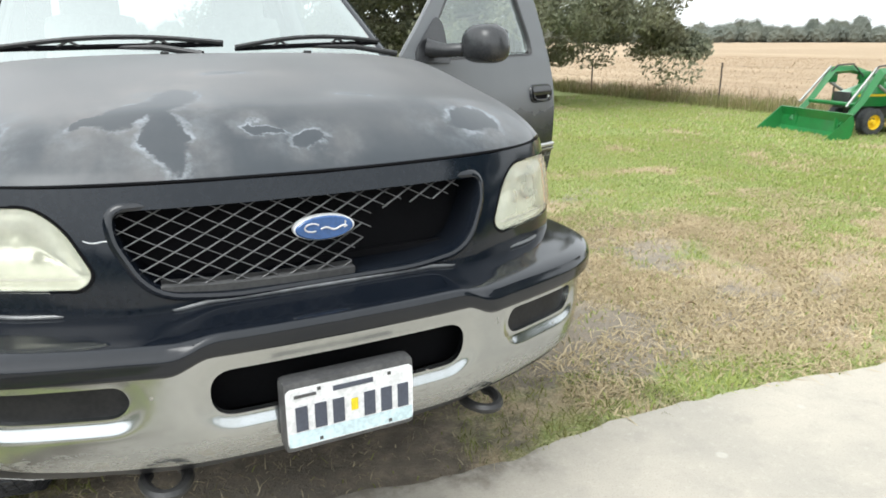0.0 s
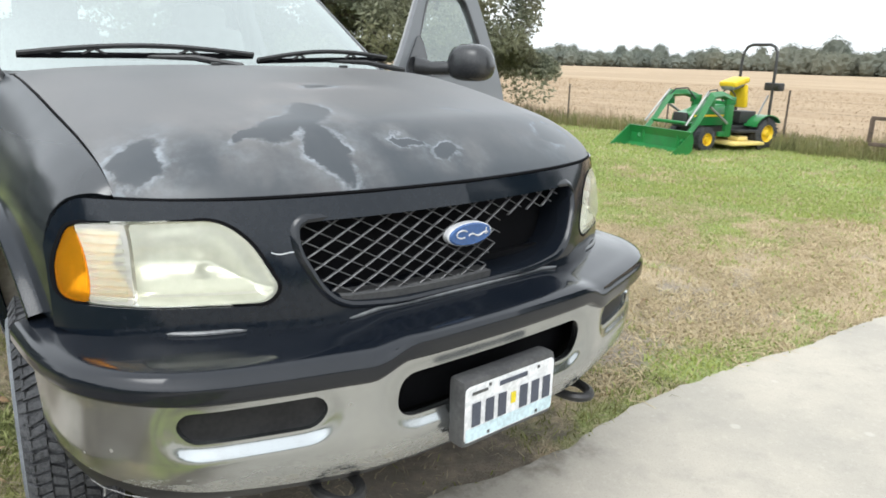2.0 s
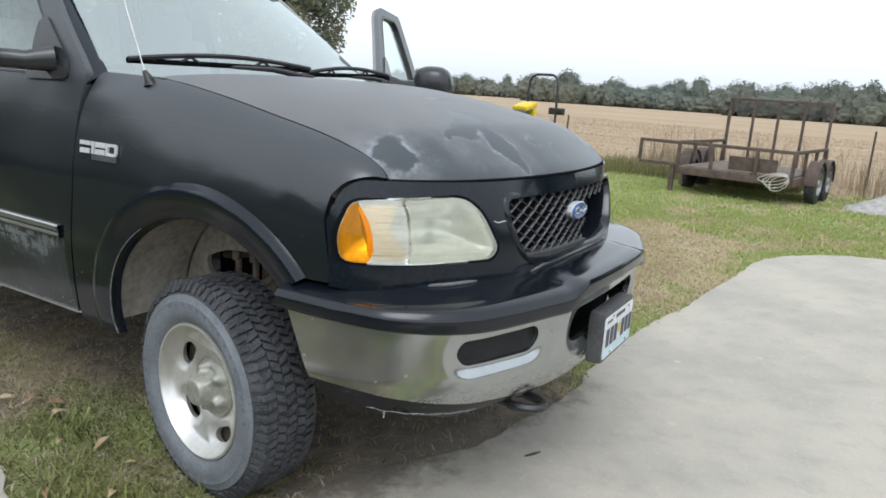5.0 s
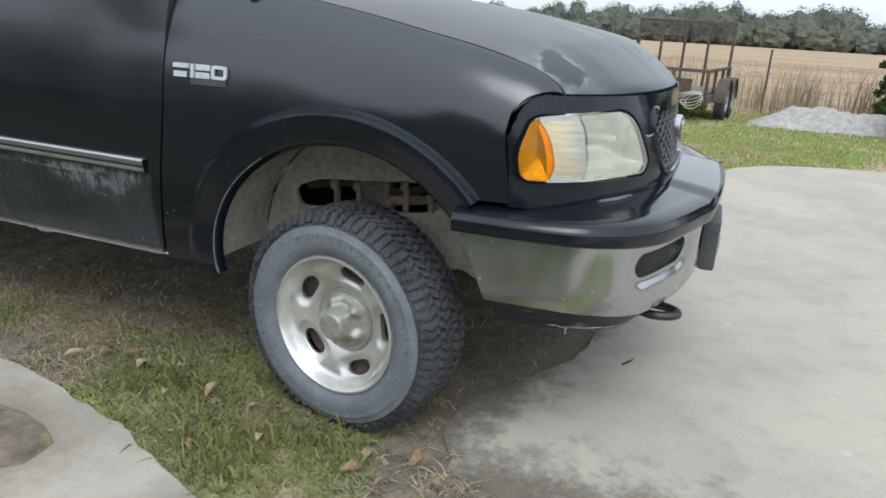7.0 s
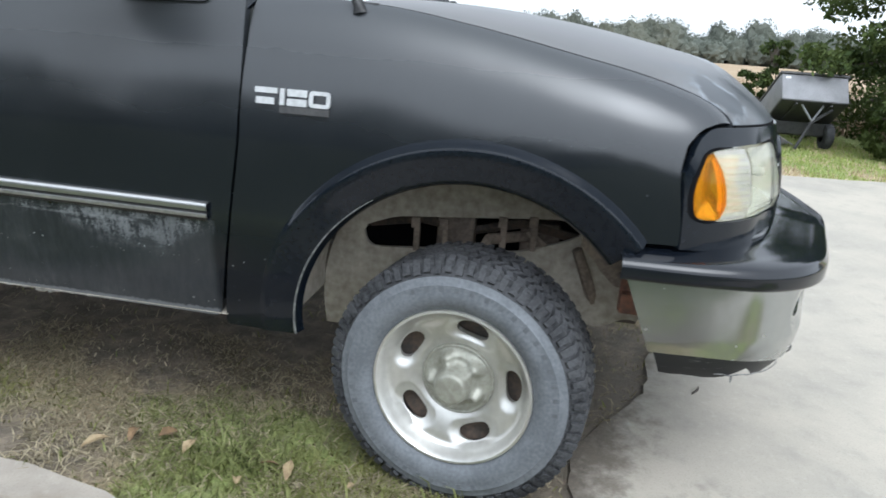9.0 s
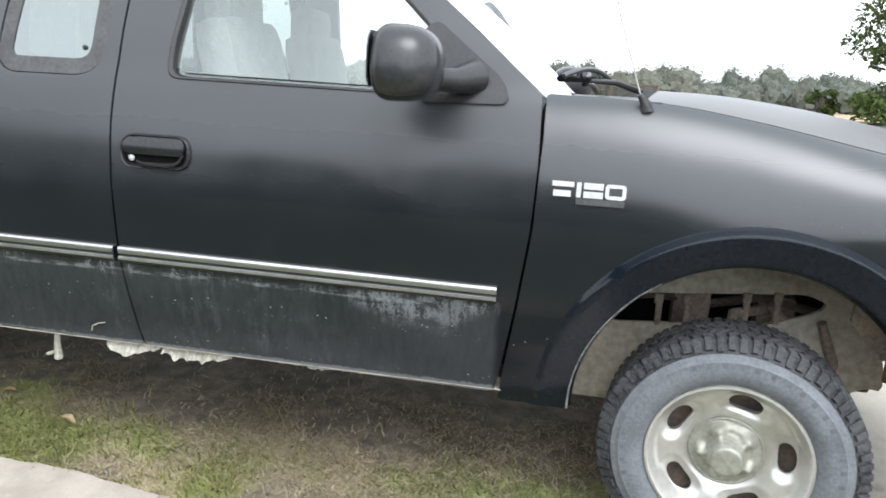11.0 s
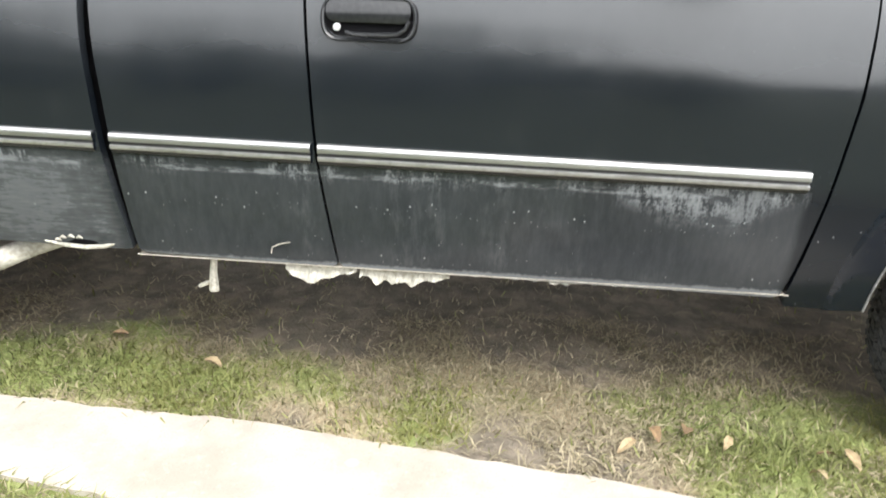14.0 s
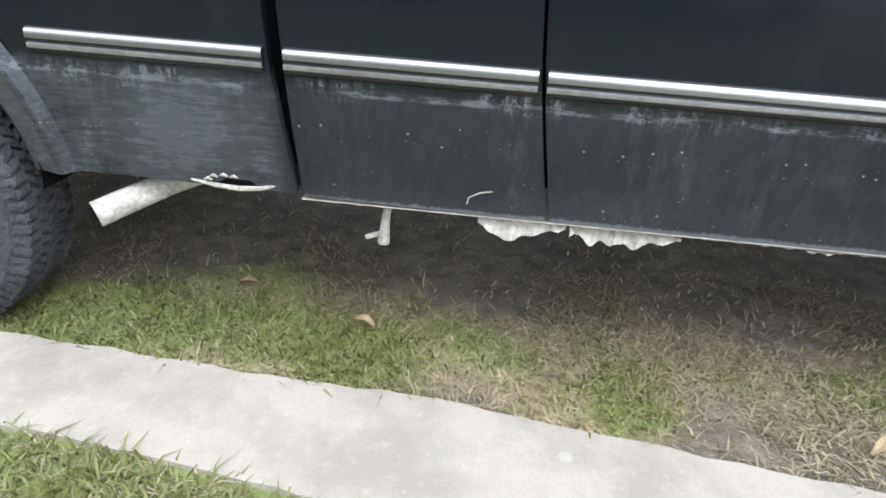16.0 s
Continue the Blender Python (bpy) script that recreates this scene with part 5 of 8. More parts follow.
for s in (-1, 1):
    V, F = sheet(lambda y, z: (s * (side_x(y, z) - 0.10 * smooth(2.90, 3.0, y) * smooth(1.3, 1.5, z)), y, z), LIN(2.29, 2.97, 54), LIN(0.455, 1.93, 94), lambda y, z: np.minimum(sd_cs(y, z), -sd_q(y, z) - 0.020), (s, 0, 0), 0.04)
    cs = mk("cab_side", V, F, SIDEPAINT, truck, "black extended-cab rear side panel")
    V, F = sheet(lambda y, z: (s * (side_x(y, z) - 0.004), y, z), LIN(2.40, 2.86, 30), LIN(1.35, 1.90, 32), lambda y, z: np.minimum(sd_q(y, z) + 0.017, 0.034 - sd_q(y, z)), (s, 0, 0), 0.012)
    mk("window_frame", V, F, GREYHAZE, cs, "grey border of the quarter window")
    V, F = sheet(lambda y, z: (s * (side_x(y, z) - 0.008), y, z), LIN(2.40, 2.86, 30), LIN(1.35, 1.90, 32), lambda y, z: sd_q(y, z) - 0.030, (s, 0, 0), 0.003)
    q = mk("window_glass", V, F, QUARTER, cs, "pale reflecting quarter window glass")
    q.visible_shadow = False
    for y, z in ((2.725, 1.64), (2.505, 1.455), (2.50, 1.785)):
        r = revolve([(0, 0.009), (0.004, 0.009), (0.006, 0.005), (0.006, 0.0001)], 12)
        mk("rivet", [(s * (float(side_x(np.array([y]), np.array([z]))[0]) - 0.008 + a), y + b, z + c) for a, b, c in r[0]], r[1], TRIM, cs, "black window rivet")
    strip(2.356, 2.902, s, cs)

# windscreen, pillars, roof
ws_y = lambda u, v: (0.905 + 0.10 * u ** 2) * (1 - v) + (1.60 + 0.10 * u ** 2) * v
ws = lambda u, v: (u * (0.845 * (1 - v) + 0.665 * v), ws_y(u, v) + 0.02 * np.sin(math.pi * v) * -1, 1.385 + (1.935 - 1.385) * v + 0.01 * (1 - u ** 2))
V, F = sheet(ws, LIN(-0.985, 0.985, 40), LIN(-0.02, 0.96, 24), None, (0, -1, 1), 0.004)
w = mk("windscreen", V, F, WINDSCREEN, truck, "sky-reflecting windscreen glass")
w.visible_shadow = False
for s in (-1, 1):
    V, F = sheet(lambda v, a: (s * (0.845 * (1 - v) + 0.665 * v - 0.02 + 0.088 * a + 0.007 * a * v), 1.00 * (1 - v) + 1.70 * v - 0.005 + 0.02 * a, 1.385 + 0.55 * v + 0.012 * np.sin(math.pi * a) - 0.028 * a), LIN(-0.03, 1, 30), LIN(0, 0.98, 8), None, (s, -1, 1), 0.02)
    mk("windscreen_pillar", V, F, PAINT, truck, "black windscreen pillar")
V, F = sheet(lambda x, y: (x, y, 1.990 + 0.0 * x - 0.075 * np.abs(x / 0.72) ** 4 - 0.055 * smooth(1.95, 1.58, y) - 0.05 * smooth(2.7, 2.98, y)), LIN(-0.725, 0.725, 40), LIN(1.58, 2.98, 40), None, (0, 0, 1), 0.04)
mk("roof", V, F, PAINT, truck, "black cab roof")
back_win = sdpoly(rounded([(-0.62, 1.42), (-0.58, 1.84), (0.58, 1.84), (0.62, 1.42)], 0.06))
V, F = sheet(lambda x, z: (x, 2.955 + 0.02 * np.cos(x) - 0.03 * smooth(1.5, 1.9, z), z), LIN(-0.9, 0.9, 50), LIN(0.5, 1.925, 50), lambda x, z: np.minimum(-back_win(x, z), side_w(z) - 0.03 - np.abs(x)), (0, 1, 0), 0.03)
mk("cab_back", V, F, PAINT, truck)
V, F = sheet(lambda x, z: (x, 2.945 + 0.02 * np.cos(x) - 0.03 * smooth(1.5, 1.9, z), z), LIN(-0.66, 0.66, 20), LIN(1.39, 1.87, 12), back_win, (0, 1, 0), 0.003)
bw = mk("rear_window", V, F, SIDEGLASS, truck, "cab rear window glass")
bw.visible_shadow = False
part("cowl", merge(cuboid(1.70, 0.30, 0.02, (0, 0.80, 1.372), 0.005), cuboid(1.60, 0.05, 0.5, (0, 0.98, 1.12))), TRIM, truck, "black cowl panel under the windscreen")
V, F = sheet(lambda x, y: (x, y, 1.386 + 0.004 * np.cos(x * 3) - 0.02 * smooth(0.3, 0.86, np.abs(x))), LIN(-0.84, 0.84, 30), LIN(0.59, 0.95, 8), None, (0, 0, 1), 0.01)
mk("wiper_tray", V, F, TRIM, truck, "grey-black plastic wiper tray")


# wipers
def wiper(pivot, tip, mid):
    arm = tube([pivot, (Vector(pivot) + Vector(mid)) / 2 + Vector((0, 0, 0.014)), mid], [0.014, 0.012, 0.007], 8)
    base = part("wiper", arm, TRIM, truck, "black windscreen wiper arm", True)
    d = (Vector(tip) - Vector(mid))
    a, b = Vector(mid) - d * 0.95, Vector(tip)
    bow = [a.lerp(b, t) + Vector((0, -0.008, 0.010 + 0.030 * math.sin(math.pi * t))) for t in LIN(0, 1, 11)]
    part("wiper_bow", tube(bow, 0.010, 6), TRIM, base, "", True)
    for t in (0.08, 0.30, 0.70, 0.92):
        part("wiper_claw", tube([a.lerp(b, t - 0.05) + Vector((0, -0.004, 0.008)), a.lerp(b, t) + Vector((0, -0.008, 0.014 + 0.018 * math.sin(math.pi * t))), a.lerp(b, t + 0.05) + Vector((0, -0.004, 0.008))], 0.006, 5), TRIM, base, "", True)
    blade = [a.lerp(b, t) + Vector((0, 0, 0.004)) for t in LIN(0, 1, 6)]
    part("wiper_blade", tube(blade, 0.011, 6), DARK, base, "black rubber blade", True)


wiper((-0.068, 0.655, 1.414), (-0.775, 0.955, 1.432), (-0.36, 0.865, 1.440))
wiper((0.82, 0.80, 1.405), (0.10, 0.875, 1.428), (0.43, 0.86, 1.440))
for x in (-0.22, 0.32):
    part("washer_nozzle", cuboid(0.03, 0.022, 0.012, (x, 0.55, float(hood_z(np.array([x]), np.array([0.55]))[0]) + 0.004), 0.004), TRIM, truck, "black washer nozzle")
mast = part("antenna", tube([(-0.872, 0.695, 1.352), (-0.872, 0.70, 1.375), (-0.875, 0.72, 1.40)], [0.022, 0.016, 0.008], 10), TRIM, truck, "black fender antenna", True)
part("antenna_mast", tube([(-0.875, 0.715, 1.39), (-0.885, 0.80, 1.62), (-0.90, 0.90, 1.98)], 0.0022, 5), STEEL, mast, "thin steel mast")

# cabin
for s in (-1, 1):
    part("door_pillar", cuboid(0.06, 0.12, 1.5, (s * 0.80, 2.32, 1.20), 0.02, Matrix.Rotation(radians(-7 * s), 4, "Y")), CABIN, truck, "grey trimmed door pillar", True)
    part("roof_rail", cuboid(0.10, 1.34, 0.06, (s * 0.70, 2.28, 1.925), 0.02), CABIN, truck, "grey trimmed roof rail", True)
APERTURE = rounded([(1.04, 0.50), (1.04, 1.40), (1.50, 1.76), (1.68, 1.885), (2.165, 1.90), (2.195, 1.45), (2.18, 0.50)], [0.05, 0.05, 0.1, 0.08, 0.10, 0.1, 0.05])
sd_ap = sdpoly(APERTURE)
V, F = sheet(lambda y, z: (side_x(y, z) - 0.075, y, z), LIN(0.98, 2.375, 70), LIN(0.46, 1.925, 70), lambda y, z: np.minimum(sd_door(y, z), -sd_ap(y, z)), (1, 0, 0), 0.04)
mk("door_aperture_trim", V, F, CABIN, truck, "pale grey trim round the open driver doorway")
part("cab_floor", cuboid(1.75, 1.95, 0.06, (0, 1.97, 0.50)), TRIM, truck)
part("dashboard", cuboid(1.60, 0.30, 0.30, (0, 1.17, 1.22), 0.06), CABIN, truck, "grey dashboard", True)
for s in (-1, 1):
    seat = part("seat", cuboid(0.52, 0.52, 0.20, (s * 0.40, 1.85, 0.88), 0.06), CLOTH, truck, "grey cloth seat", True)
    part("seat_back", cuboid(0.48, 0.17, 0.74, (s * 0.40, 2.13, 1.24), 0.08, Matrix.Rotation(radians(-12), 4, "X")), CLOTH, seat, "", True)
    part("headrest", cuboid(0.30, 0.13, 0.22, (s * 0.40, 2.215, 1.62), 0.06), CLOTH, seat, "", True)
part("rear_seat", merge(cuboid(1.35, 0.25, 0.35, (0, 2.72, 0.85), 0.05), cuboid(1.35, 0.12, 0.55, (0, 2.86, 1.12), 0.05)), CLOTH, truck, "grey rear bench", True)
part("steering_wheel", merge(tube([(0.42 + 0.19 * math.cos(a), 1.47 + 0.06 * math.sin(a), 1.26 + 0.18 * math.sin(a)) for a in LIN(0, 2 * math.pi, 29)[:-1]], 0.016, 8, True), cuboid(0.30, 0.05, 0.08, (0.42, 1.47, 1.25), 0.02), tube([(0.42, 1.47, 1.25), (0.42, 1.25, 1.15)], 0.03)), CABIN, truck, "grey steering wheel", True)
V, F = sheet(lambda x, y: (x, y, 1.925 - 0.06 * np.abs(x / 0.7) ** 4), LIN(-0.70, 0.70, 12), LIN(1.62, 2.93, 6), None, (0, 0, -1), 0)
mk("headliner", V, F, CABIN, truck, "light grey headliner")
part("interior_mirror", cuboid(0.22, 0.03, 0.06, (0.02, 1.42, 1.74), 0.012), TRIM, truck, "", True)

# ---- bed ----
R_ARCH_Y, R_ARCH_Z, R_ARCH_R = 4.02, 0.47, 0.452
BED = rounded([(2.897, 0.478), (2.941, 0.80), (2.966, 1.12), (2.95, 1.355), (5.22, 1.362), (5.26, 1.1), (5.24, 0.55), (5.1, 0.50)], [0.01, 0.1, 0.1, 0.01, 0.02, 0.1, 0.1, 0.1])
sd_bed = sdpoly(BED)
for s in (-1, 1):
    def S(y, z):
        return s * (side_w(z) + 0.004 + 0.026 * smooth(1.26, 1.36, z)), y, z
    V, F = sheet(S, LIN(2.90, 5.27, 120), LIN(0.47, 1.365, 66), lambda y, z: np.minimum(sd_bed(y, z), np.hypot(y - R_ARCH_Y, z - R_ARCH_Z) - R_ARCH_R - 0.004), (s, 0, 0), 0.03)
    lip(s, R_ARCH_Y, R_ARCH_Z, R_ARCH_R, radians(2), radians(179), lambda y, z: side_w(z) + 0.004, SIDEPAINT, "wheel_arch_flare", "rolled black wheel-arch flare")
    bs = mk("bed_side", V, F, SIDEPAINT, truck, "black cargo bed side with wheel arch")
    strip(2.950, 3.488, s, bs)
    part("bed_rail_cap", cuboid(0.075, 2.30, 0.030, (s * 0.945, 4.095, 1.372), 0.010), RAILCAP, truck, "weathered grey plastic bed rail cap", True)
    part("bed_wall", cuboid(0.03, 2.24, 0.55, (s * 0.87, 4.09, 1.10)), PAINT, truck)
    # well coloured near-black to stand in for the shade inside it
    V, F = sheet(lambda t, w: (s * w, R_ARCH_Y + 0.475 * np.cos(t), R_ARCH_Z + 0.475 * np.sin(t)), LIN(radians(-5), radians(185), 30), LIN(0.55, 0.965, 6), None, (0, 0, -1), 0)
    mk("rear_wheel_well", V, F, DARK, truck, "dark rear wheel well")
part("bed_floor", cuboid(1.72, 2.26, 0.04, (0, 4.09, 0.84)), PAINT, truck)
part("bed_front", cuboid(1.76, 0.03, 0.55, (0, 2.985, 1.09)), PAINT, truck)
part("tailgate", cuboid(1.62, 0.06, 0.52, (0, 5.225, 1.10), 0.012), PAINT, truck, "black tailgate", True)
part("rear_bumper", cuboid(1.86, 0.14, 0.18, (0, 5.36, 0.62), 0.03), CHROME, truck, "chrome rear bumper", True)


# ---- wheels ----
def lug(V, F, corners):
    """One tapered tread block from its four lower and four upper corners."""
    b = len(V)
    V += corners
    F += [(b + 4, b + 5, b + 6, b + 7)] + [(b + j, b + (j + 1) % 4, b + 4 + (j + 1) % 4, b + 4 + j) for j in range(4)]


RELIEF = material("worn_tyre_lettering", (0.105, 0.112, 0.122), 0.8, color2=(0.14, 0.15, 0.162), scale=14)


def tyre_parts(w):
    half = [(-0.030, 0.230), (-0.006, 0.244), (0.007, 0.266), (0.012, 0.292), (0.0105, 0.296), (0.0115, 0.318), (0.006, 0.324), (0.002, 0.341)]
    V, F = revolve(half, 72)
    mk("tyre", V, F, SIDEWALL, w, "dusty grey all-terrain tyre sidewall")
    V, F = revolve([(-0.230 - a, r) for a, r in half[::-1]], 48)
    mk("inner_sidewall", V, F, SIDEWALL, w)
    crown = [(0.002, 0.341), (-0.006, 0.348), (-0.014, 0.364), (-0.034, 0.377)]
    V, F = revolve(crown + [(-0.230 - a, r) for a, r in crown[::-1]], 72)
    mk("tread_base", V, F, RUBBER, w)
    # tread blocks in five rows, staggered, and lugs that wrap over the shoulder
    rnd = random.Random(5)
    V, F = [], []
    n = 72
    rows = [(-0.036, 0.046, 0.0), (-0.077, 0.036, 0.5), (-0.115, 0.036, 0.1), (-0.153, 0.036, 0.6), (-0.194, 0.046, 0.2)]
    for row, (a0, wd, ph) in enumerate(rows):
        for i in range(n):
            c = 2 * math.pi * (i + ph) / n
            half_t = math.pi / n * rnd.uniform(0.60, 0.84)
            sk = rnd.uniform(-0.25, 0.25) * math.pi / n + (0.35 if row % 2 else -0.35) * math.pi / n
            q = []
            for rr, shr in ((0.374, 1.0), (0.3895 - rnd.uniform(0, 0.002), 0.9)):
                for da, dt in ((-0.5, -1), (0.5, -1), (0.5, 1), (-0.5, 1)):
                    th = c + dt * half_t * shr + sk * da * 2
                    drop = 0.006 if (row == 0 and da > 0) or (row == 4 and da < 0) else 0
                    r2 = rr - drop * (1 if shr < 1 else 2.2)
                    q.append((a0 + da * wd * shr, r2 * math.cos(th), r2 * math.sin(th)))
            lug(V, F, q)
    for i in range(n):
        c, hw = 2 * math.pi * (i + 0.05) / n, math.pi / n * rnd.uniform(0.5, 0.72)
        low = 0.347 + 0.007 * (i % 2)
        for side in (1, -1):
            q = []
            for up in (0, 0.006):
                for r, a in ((low, -0.004 + up), (0.386, -0.026 + up)):
                    for dt in ((-1, 1) if r == low else (1, -1)):
                        ax = a if side > 0 else -0.230 - a
                        rr = r + (0.002 if up else -0.004)
                        q.append((ax, rr * math.cos(c + dt * hw), rr * math.sin(c + dt * hw)))
            lug(V, F, q)
    tagged(mk("tread", V, F, RUBBER, w, "chunky worn tread blocks", False), kind="stuff")
    # raised illegible sidewall lettering as small bars
    V, F = [], []
    for i in range(30):
        th = 2 * math.pi * i / 44 + (0.9 if i > 14 else 0)
        q = [(a, r * math.cos(th + dt), r * math.sin(th + dt)) for a in (0.008, 0.0122) for r, dt in ((0.299, -0.022), (0.299, 0.022), (0.315, 0.022), (0.315, -0.022))]
        lug(V, F, q)
    tagged(mk("sidewall_relief", V, F, RELIEF, w, "raised sidewall bars", False), kind="stuff")


def rim_parts(w):
    lip = revolve([(-0.062, 0.200), (-0.034, 0.214), (-0.022, 0.222), (-0.008, 0.2265), (-0.001, 0.232), (-0.002, 0.2395), (-0.012, 0.2418), (-0.030, 0.238)], 72)
    mk("rim", lip[0], lip[1], STEEL, w, "dull silver alloy rim with five oval slots")
    face = pch([0.108, 0.120, 0.140, 0.160, 0.180, 0.200, 0.216], [-0.084, -0.076, -0.066, -0.058, -0.052, -0.049, -0.034])

    def slots(t, r):
        d = np.full(np.shape(t), 1e9)
        for k in range(5):
            dt = np.angle(np.exp(1j * (t - 2 * math.pi * k / 5 - 0.105)))
            rr = r - 0.172 + 0.035 * dt * dt
            d = np.minimum(d, (np.abs(dt * 0.172 / 0.050) ** 2.3 + np.abs(rr / 0.0255) ** 2.3) ** (1 / 2.3) - 1)
        return d * 0.02
    V, F = sheet(lambda t, r: (face(r) - 0.016 * smooth(0.016, -0.002, slots(t, r)), r * np.cos(t), r * np.sin(t)), LIN(0, 2 * math.pi, 221), LIN(0.109, 0.216, 34), slots, (1, 0, 0), 0.022)
    mk("rim_face", V, F, STEEL, w, "brushed silver wheel face")
    V, F = revolve([(-0.100, 0.0001), (-0.115, 0.13), (-0.105, 0.214), (-0.20, 0.212)], 40)
    mk("wheel_barrel", V, F, IRON, w, "dark brake drum behind the slots")
    star = lambda t: (0.5 + 0.5 * np.cos(5 * (t - 0.105) + math.pi)) ** 2.2
    cap = pch([0, 0.040, 0.046, 0.050, 0.055, 0.080, 0.102, 0.108, 0.113], [0.006, 0.005, 0.001, -0.012, -0.046, -0.064, -0.074, -0.071, -0.084])
    V, F = sheet(lambda t, r: (cap(r) + 0.026 * star(t) * smooth(0.048, 0.057, r) * smooth(0.102, 0.080, r), r * np.cos(t), r * np.sin(t)), LIN(0, 2 * math.pi, 121), LIN(0.0005, 0.113, 34), None, (1, 0, 0), 0.008)
    mk("hub_cap", V, F, CAPM, w, "dusty star-pressed hub cap")


def wheel(x, y, steer):
    w = new("wheel")
    w.parent = truck
    w.matrix_basis = Matrix.Translation((x, y, 0.343)) @ Matrix.Rotation(radians(steer), 4, "Z") @ (Matrix.Rotation(math.pi, 4, "Z") if x < 0 else Matrix())
    return w


w = wheel(-0.986, AX_F, -8.9)
tyre_parts(w)
rim_parts(w)
for x, y, st in ((0.986, AX_F, -8.9), (-0.98, AX_R, 0), (0.98, AX_R, 0)):
    w2 = wheel(x, y, st)
    for o in list(w.children):
        c = o.copy()
        scene.collection.objects.link(c)
        c.parent = w2
        if y == AX_R and o.name.startswith("tyre"):
            c.data = o.data.copy()
            c.data.materials[0] = RUBBER

# ---- underside ----
for s in (-1, 1):
    part("frame_rail", cuboid(0.08, 5.3, 0.15, (s * 0.46, 2.45, 0.50), 0.01), IRON, truck, "rusty chassis rail")
    V, F = sheet(lambda y, t: (s * (0.945 - 0.10 * t + 0.0 * y), y, 0.462 - 0.02 * np.sin(2.5 * t) + 0.05 * t), LIN(1.05, 2.89, 30), LIN(0, 1.2, 6), None, (s, 0, -1), 0.003)
    mk("rocker_fold", V, F, DUSTY, truck, "dirty folded rocker flange")
part("front_axle", merge(tube([(-0.85, AX_F, 0.37), (-0.3, AX_F, 0.40), (0.3, AX_F, 0.40), (0.85, AX_F, 0.37)], 0.045), cuboid(0.5, 0.3, 0.16, (0, AX_F, 0.42), 0.03)), IRON, truck, "rusty front axle", True)
part("rear_axle", tube([(-0.85, AX_R, 0.37), (-0.1, AX_R, 0.37), (0, AX_R, 0.37), (0.1, AX_R, 0.37), (0.85, AX_R, 0.37)], [0.04, 0.04, 0.14, 0.04, 0.04], 12), IRON, truck, "rusty rear axle", True)
# added black box fills the engine bay with shade and stops see-through
part("engine_block", cuboid(0.78, 0.9, 0.66, (0, 0.30, 0.86)), DARK, truck)
part("gearbox", cuboid(0.36, 1.3, 0.24, (0, 1.6, 0.44), 0.04), IRON, truck)
part("fuel_tank", cuboid(0.4, 1.1, 0.24, (0.70, 2.4, 0.50), 0.04), IRON, truck)
pipe = [(-0.55, 2.85, 0.47), (-0.64, 3.05, 0.470), (-0.74, 3.17, 0.458), (-0.85, 3.27, 0.435), (-0.92, 3.335, 0.412), (-0.985, 3.405, 0.384)]
ex = part("exhaust_pipe", tube(pipe, [0.030, 0.030, 0.031, 0.032, 0.033, 0.034], 14), PEEL, truck, "dust-whitened bent exhaust tailpipe", True)
# black disc stands in for the shaded inside of the pipe
part("pipe_mouth", tube([(-0.986, 3.406, 0.3836), (-0.988, 3.408, 0.3828)], 0.028, 14), DARK, ex)


def ragged(y0, y1, z0, depth, x, seed, width=0.05):
    """A torn flap of undercoat hanging under the sill."""
    rnd = random.Random(seed)
    n = max(12, int((y1 - y0) / 0.008))
    ph, lobes = rnd.uniform(0, 3), (y1 - y0) / width
    deep = [rnd.uniform(0.05, 1.0) for _ in range(40)]
    top = [(x + 0.02, y0 + (y1 - y0) * i / n, z0 + 0.02) for i in range(n + 1)]
    bot = [(x - 0.006 + 0.008 * math.sin(i * 0.9 + ph), y0 + (y1 - y0) * i / n, z0 - depth * (0.65 + 0.5 * i / n) * (0.50 + 0.17 * abs(math.sin(ph + lobes * 2.1 * i / n) + 0.6 * math.sin(2.3 * lobes * 2.1 * i / n + 1) + 0.4 * math.sin(4.1 * lobes * 2.1 * i / n + ph)) + 0.08 * rnd.random()) * math.sin(math.pi * min(max(i / n, 0.03), 0.97)) ** 0.35) for i in range(n + 1)]
    V = top + bot + [(a + 0.006, b, c) for a, b, c in top + bot]
    m = n + 1
    F = []
    for i in range(n):
        F += [(i, i + 1, m + i + 1, m + i), (2 * m + i + 1, 2 * m + i, 3 * m + i, 3 * m + i + 1), (m + i, m + i + 1, 3 * m + i + 1, 3 * m + i)]
    return V, F


for y0, y1, z0, dp, sd_, wd in ((1.98, 2.24, 0.455, 0.062, 1, 0.055), (2.25, 2.46, 0.458, 0.068, 2, 0.16), (2.66, 2.80, 0.468, 0.02, 3, 0.1), (1.62, 1.70, 0.458, 0.02, 4, 0.03), (1.10, 1.95, 0.459, 0.008, 5, 0.09)):
    V, F = ragged(y0, y1, z0, dp, -0.925, sd_, wd)
    mk("undercoat_flap", V, F, PEEL, truck, "pale peeling undercoat flap", False)
part("sill_bracket", merge(tube([(-0.885, 2.685, 0.47), (-0.88, 2.695, 0.40), (-0.872, 2.70, 0.335)], [0.010, 0.011, 0.016], 7), tube([(-0.875, 2.70, 0.365), (-0.872, 2.745, 0.345)], 0.007, 6)), PEEL, truck, "pale bent bracket hanging under the sill", True)
part("curled_scratch", tube([(-0.958, 2.488, 0.497), (-0.9605, 2.484, 0.515), (-0.962, 2.459, 0.529), (-0.963, 2.431, 0.535)], 0.0016, 5), PEEL, truck, "curled pale scratch in the lower cab panel", True)
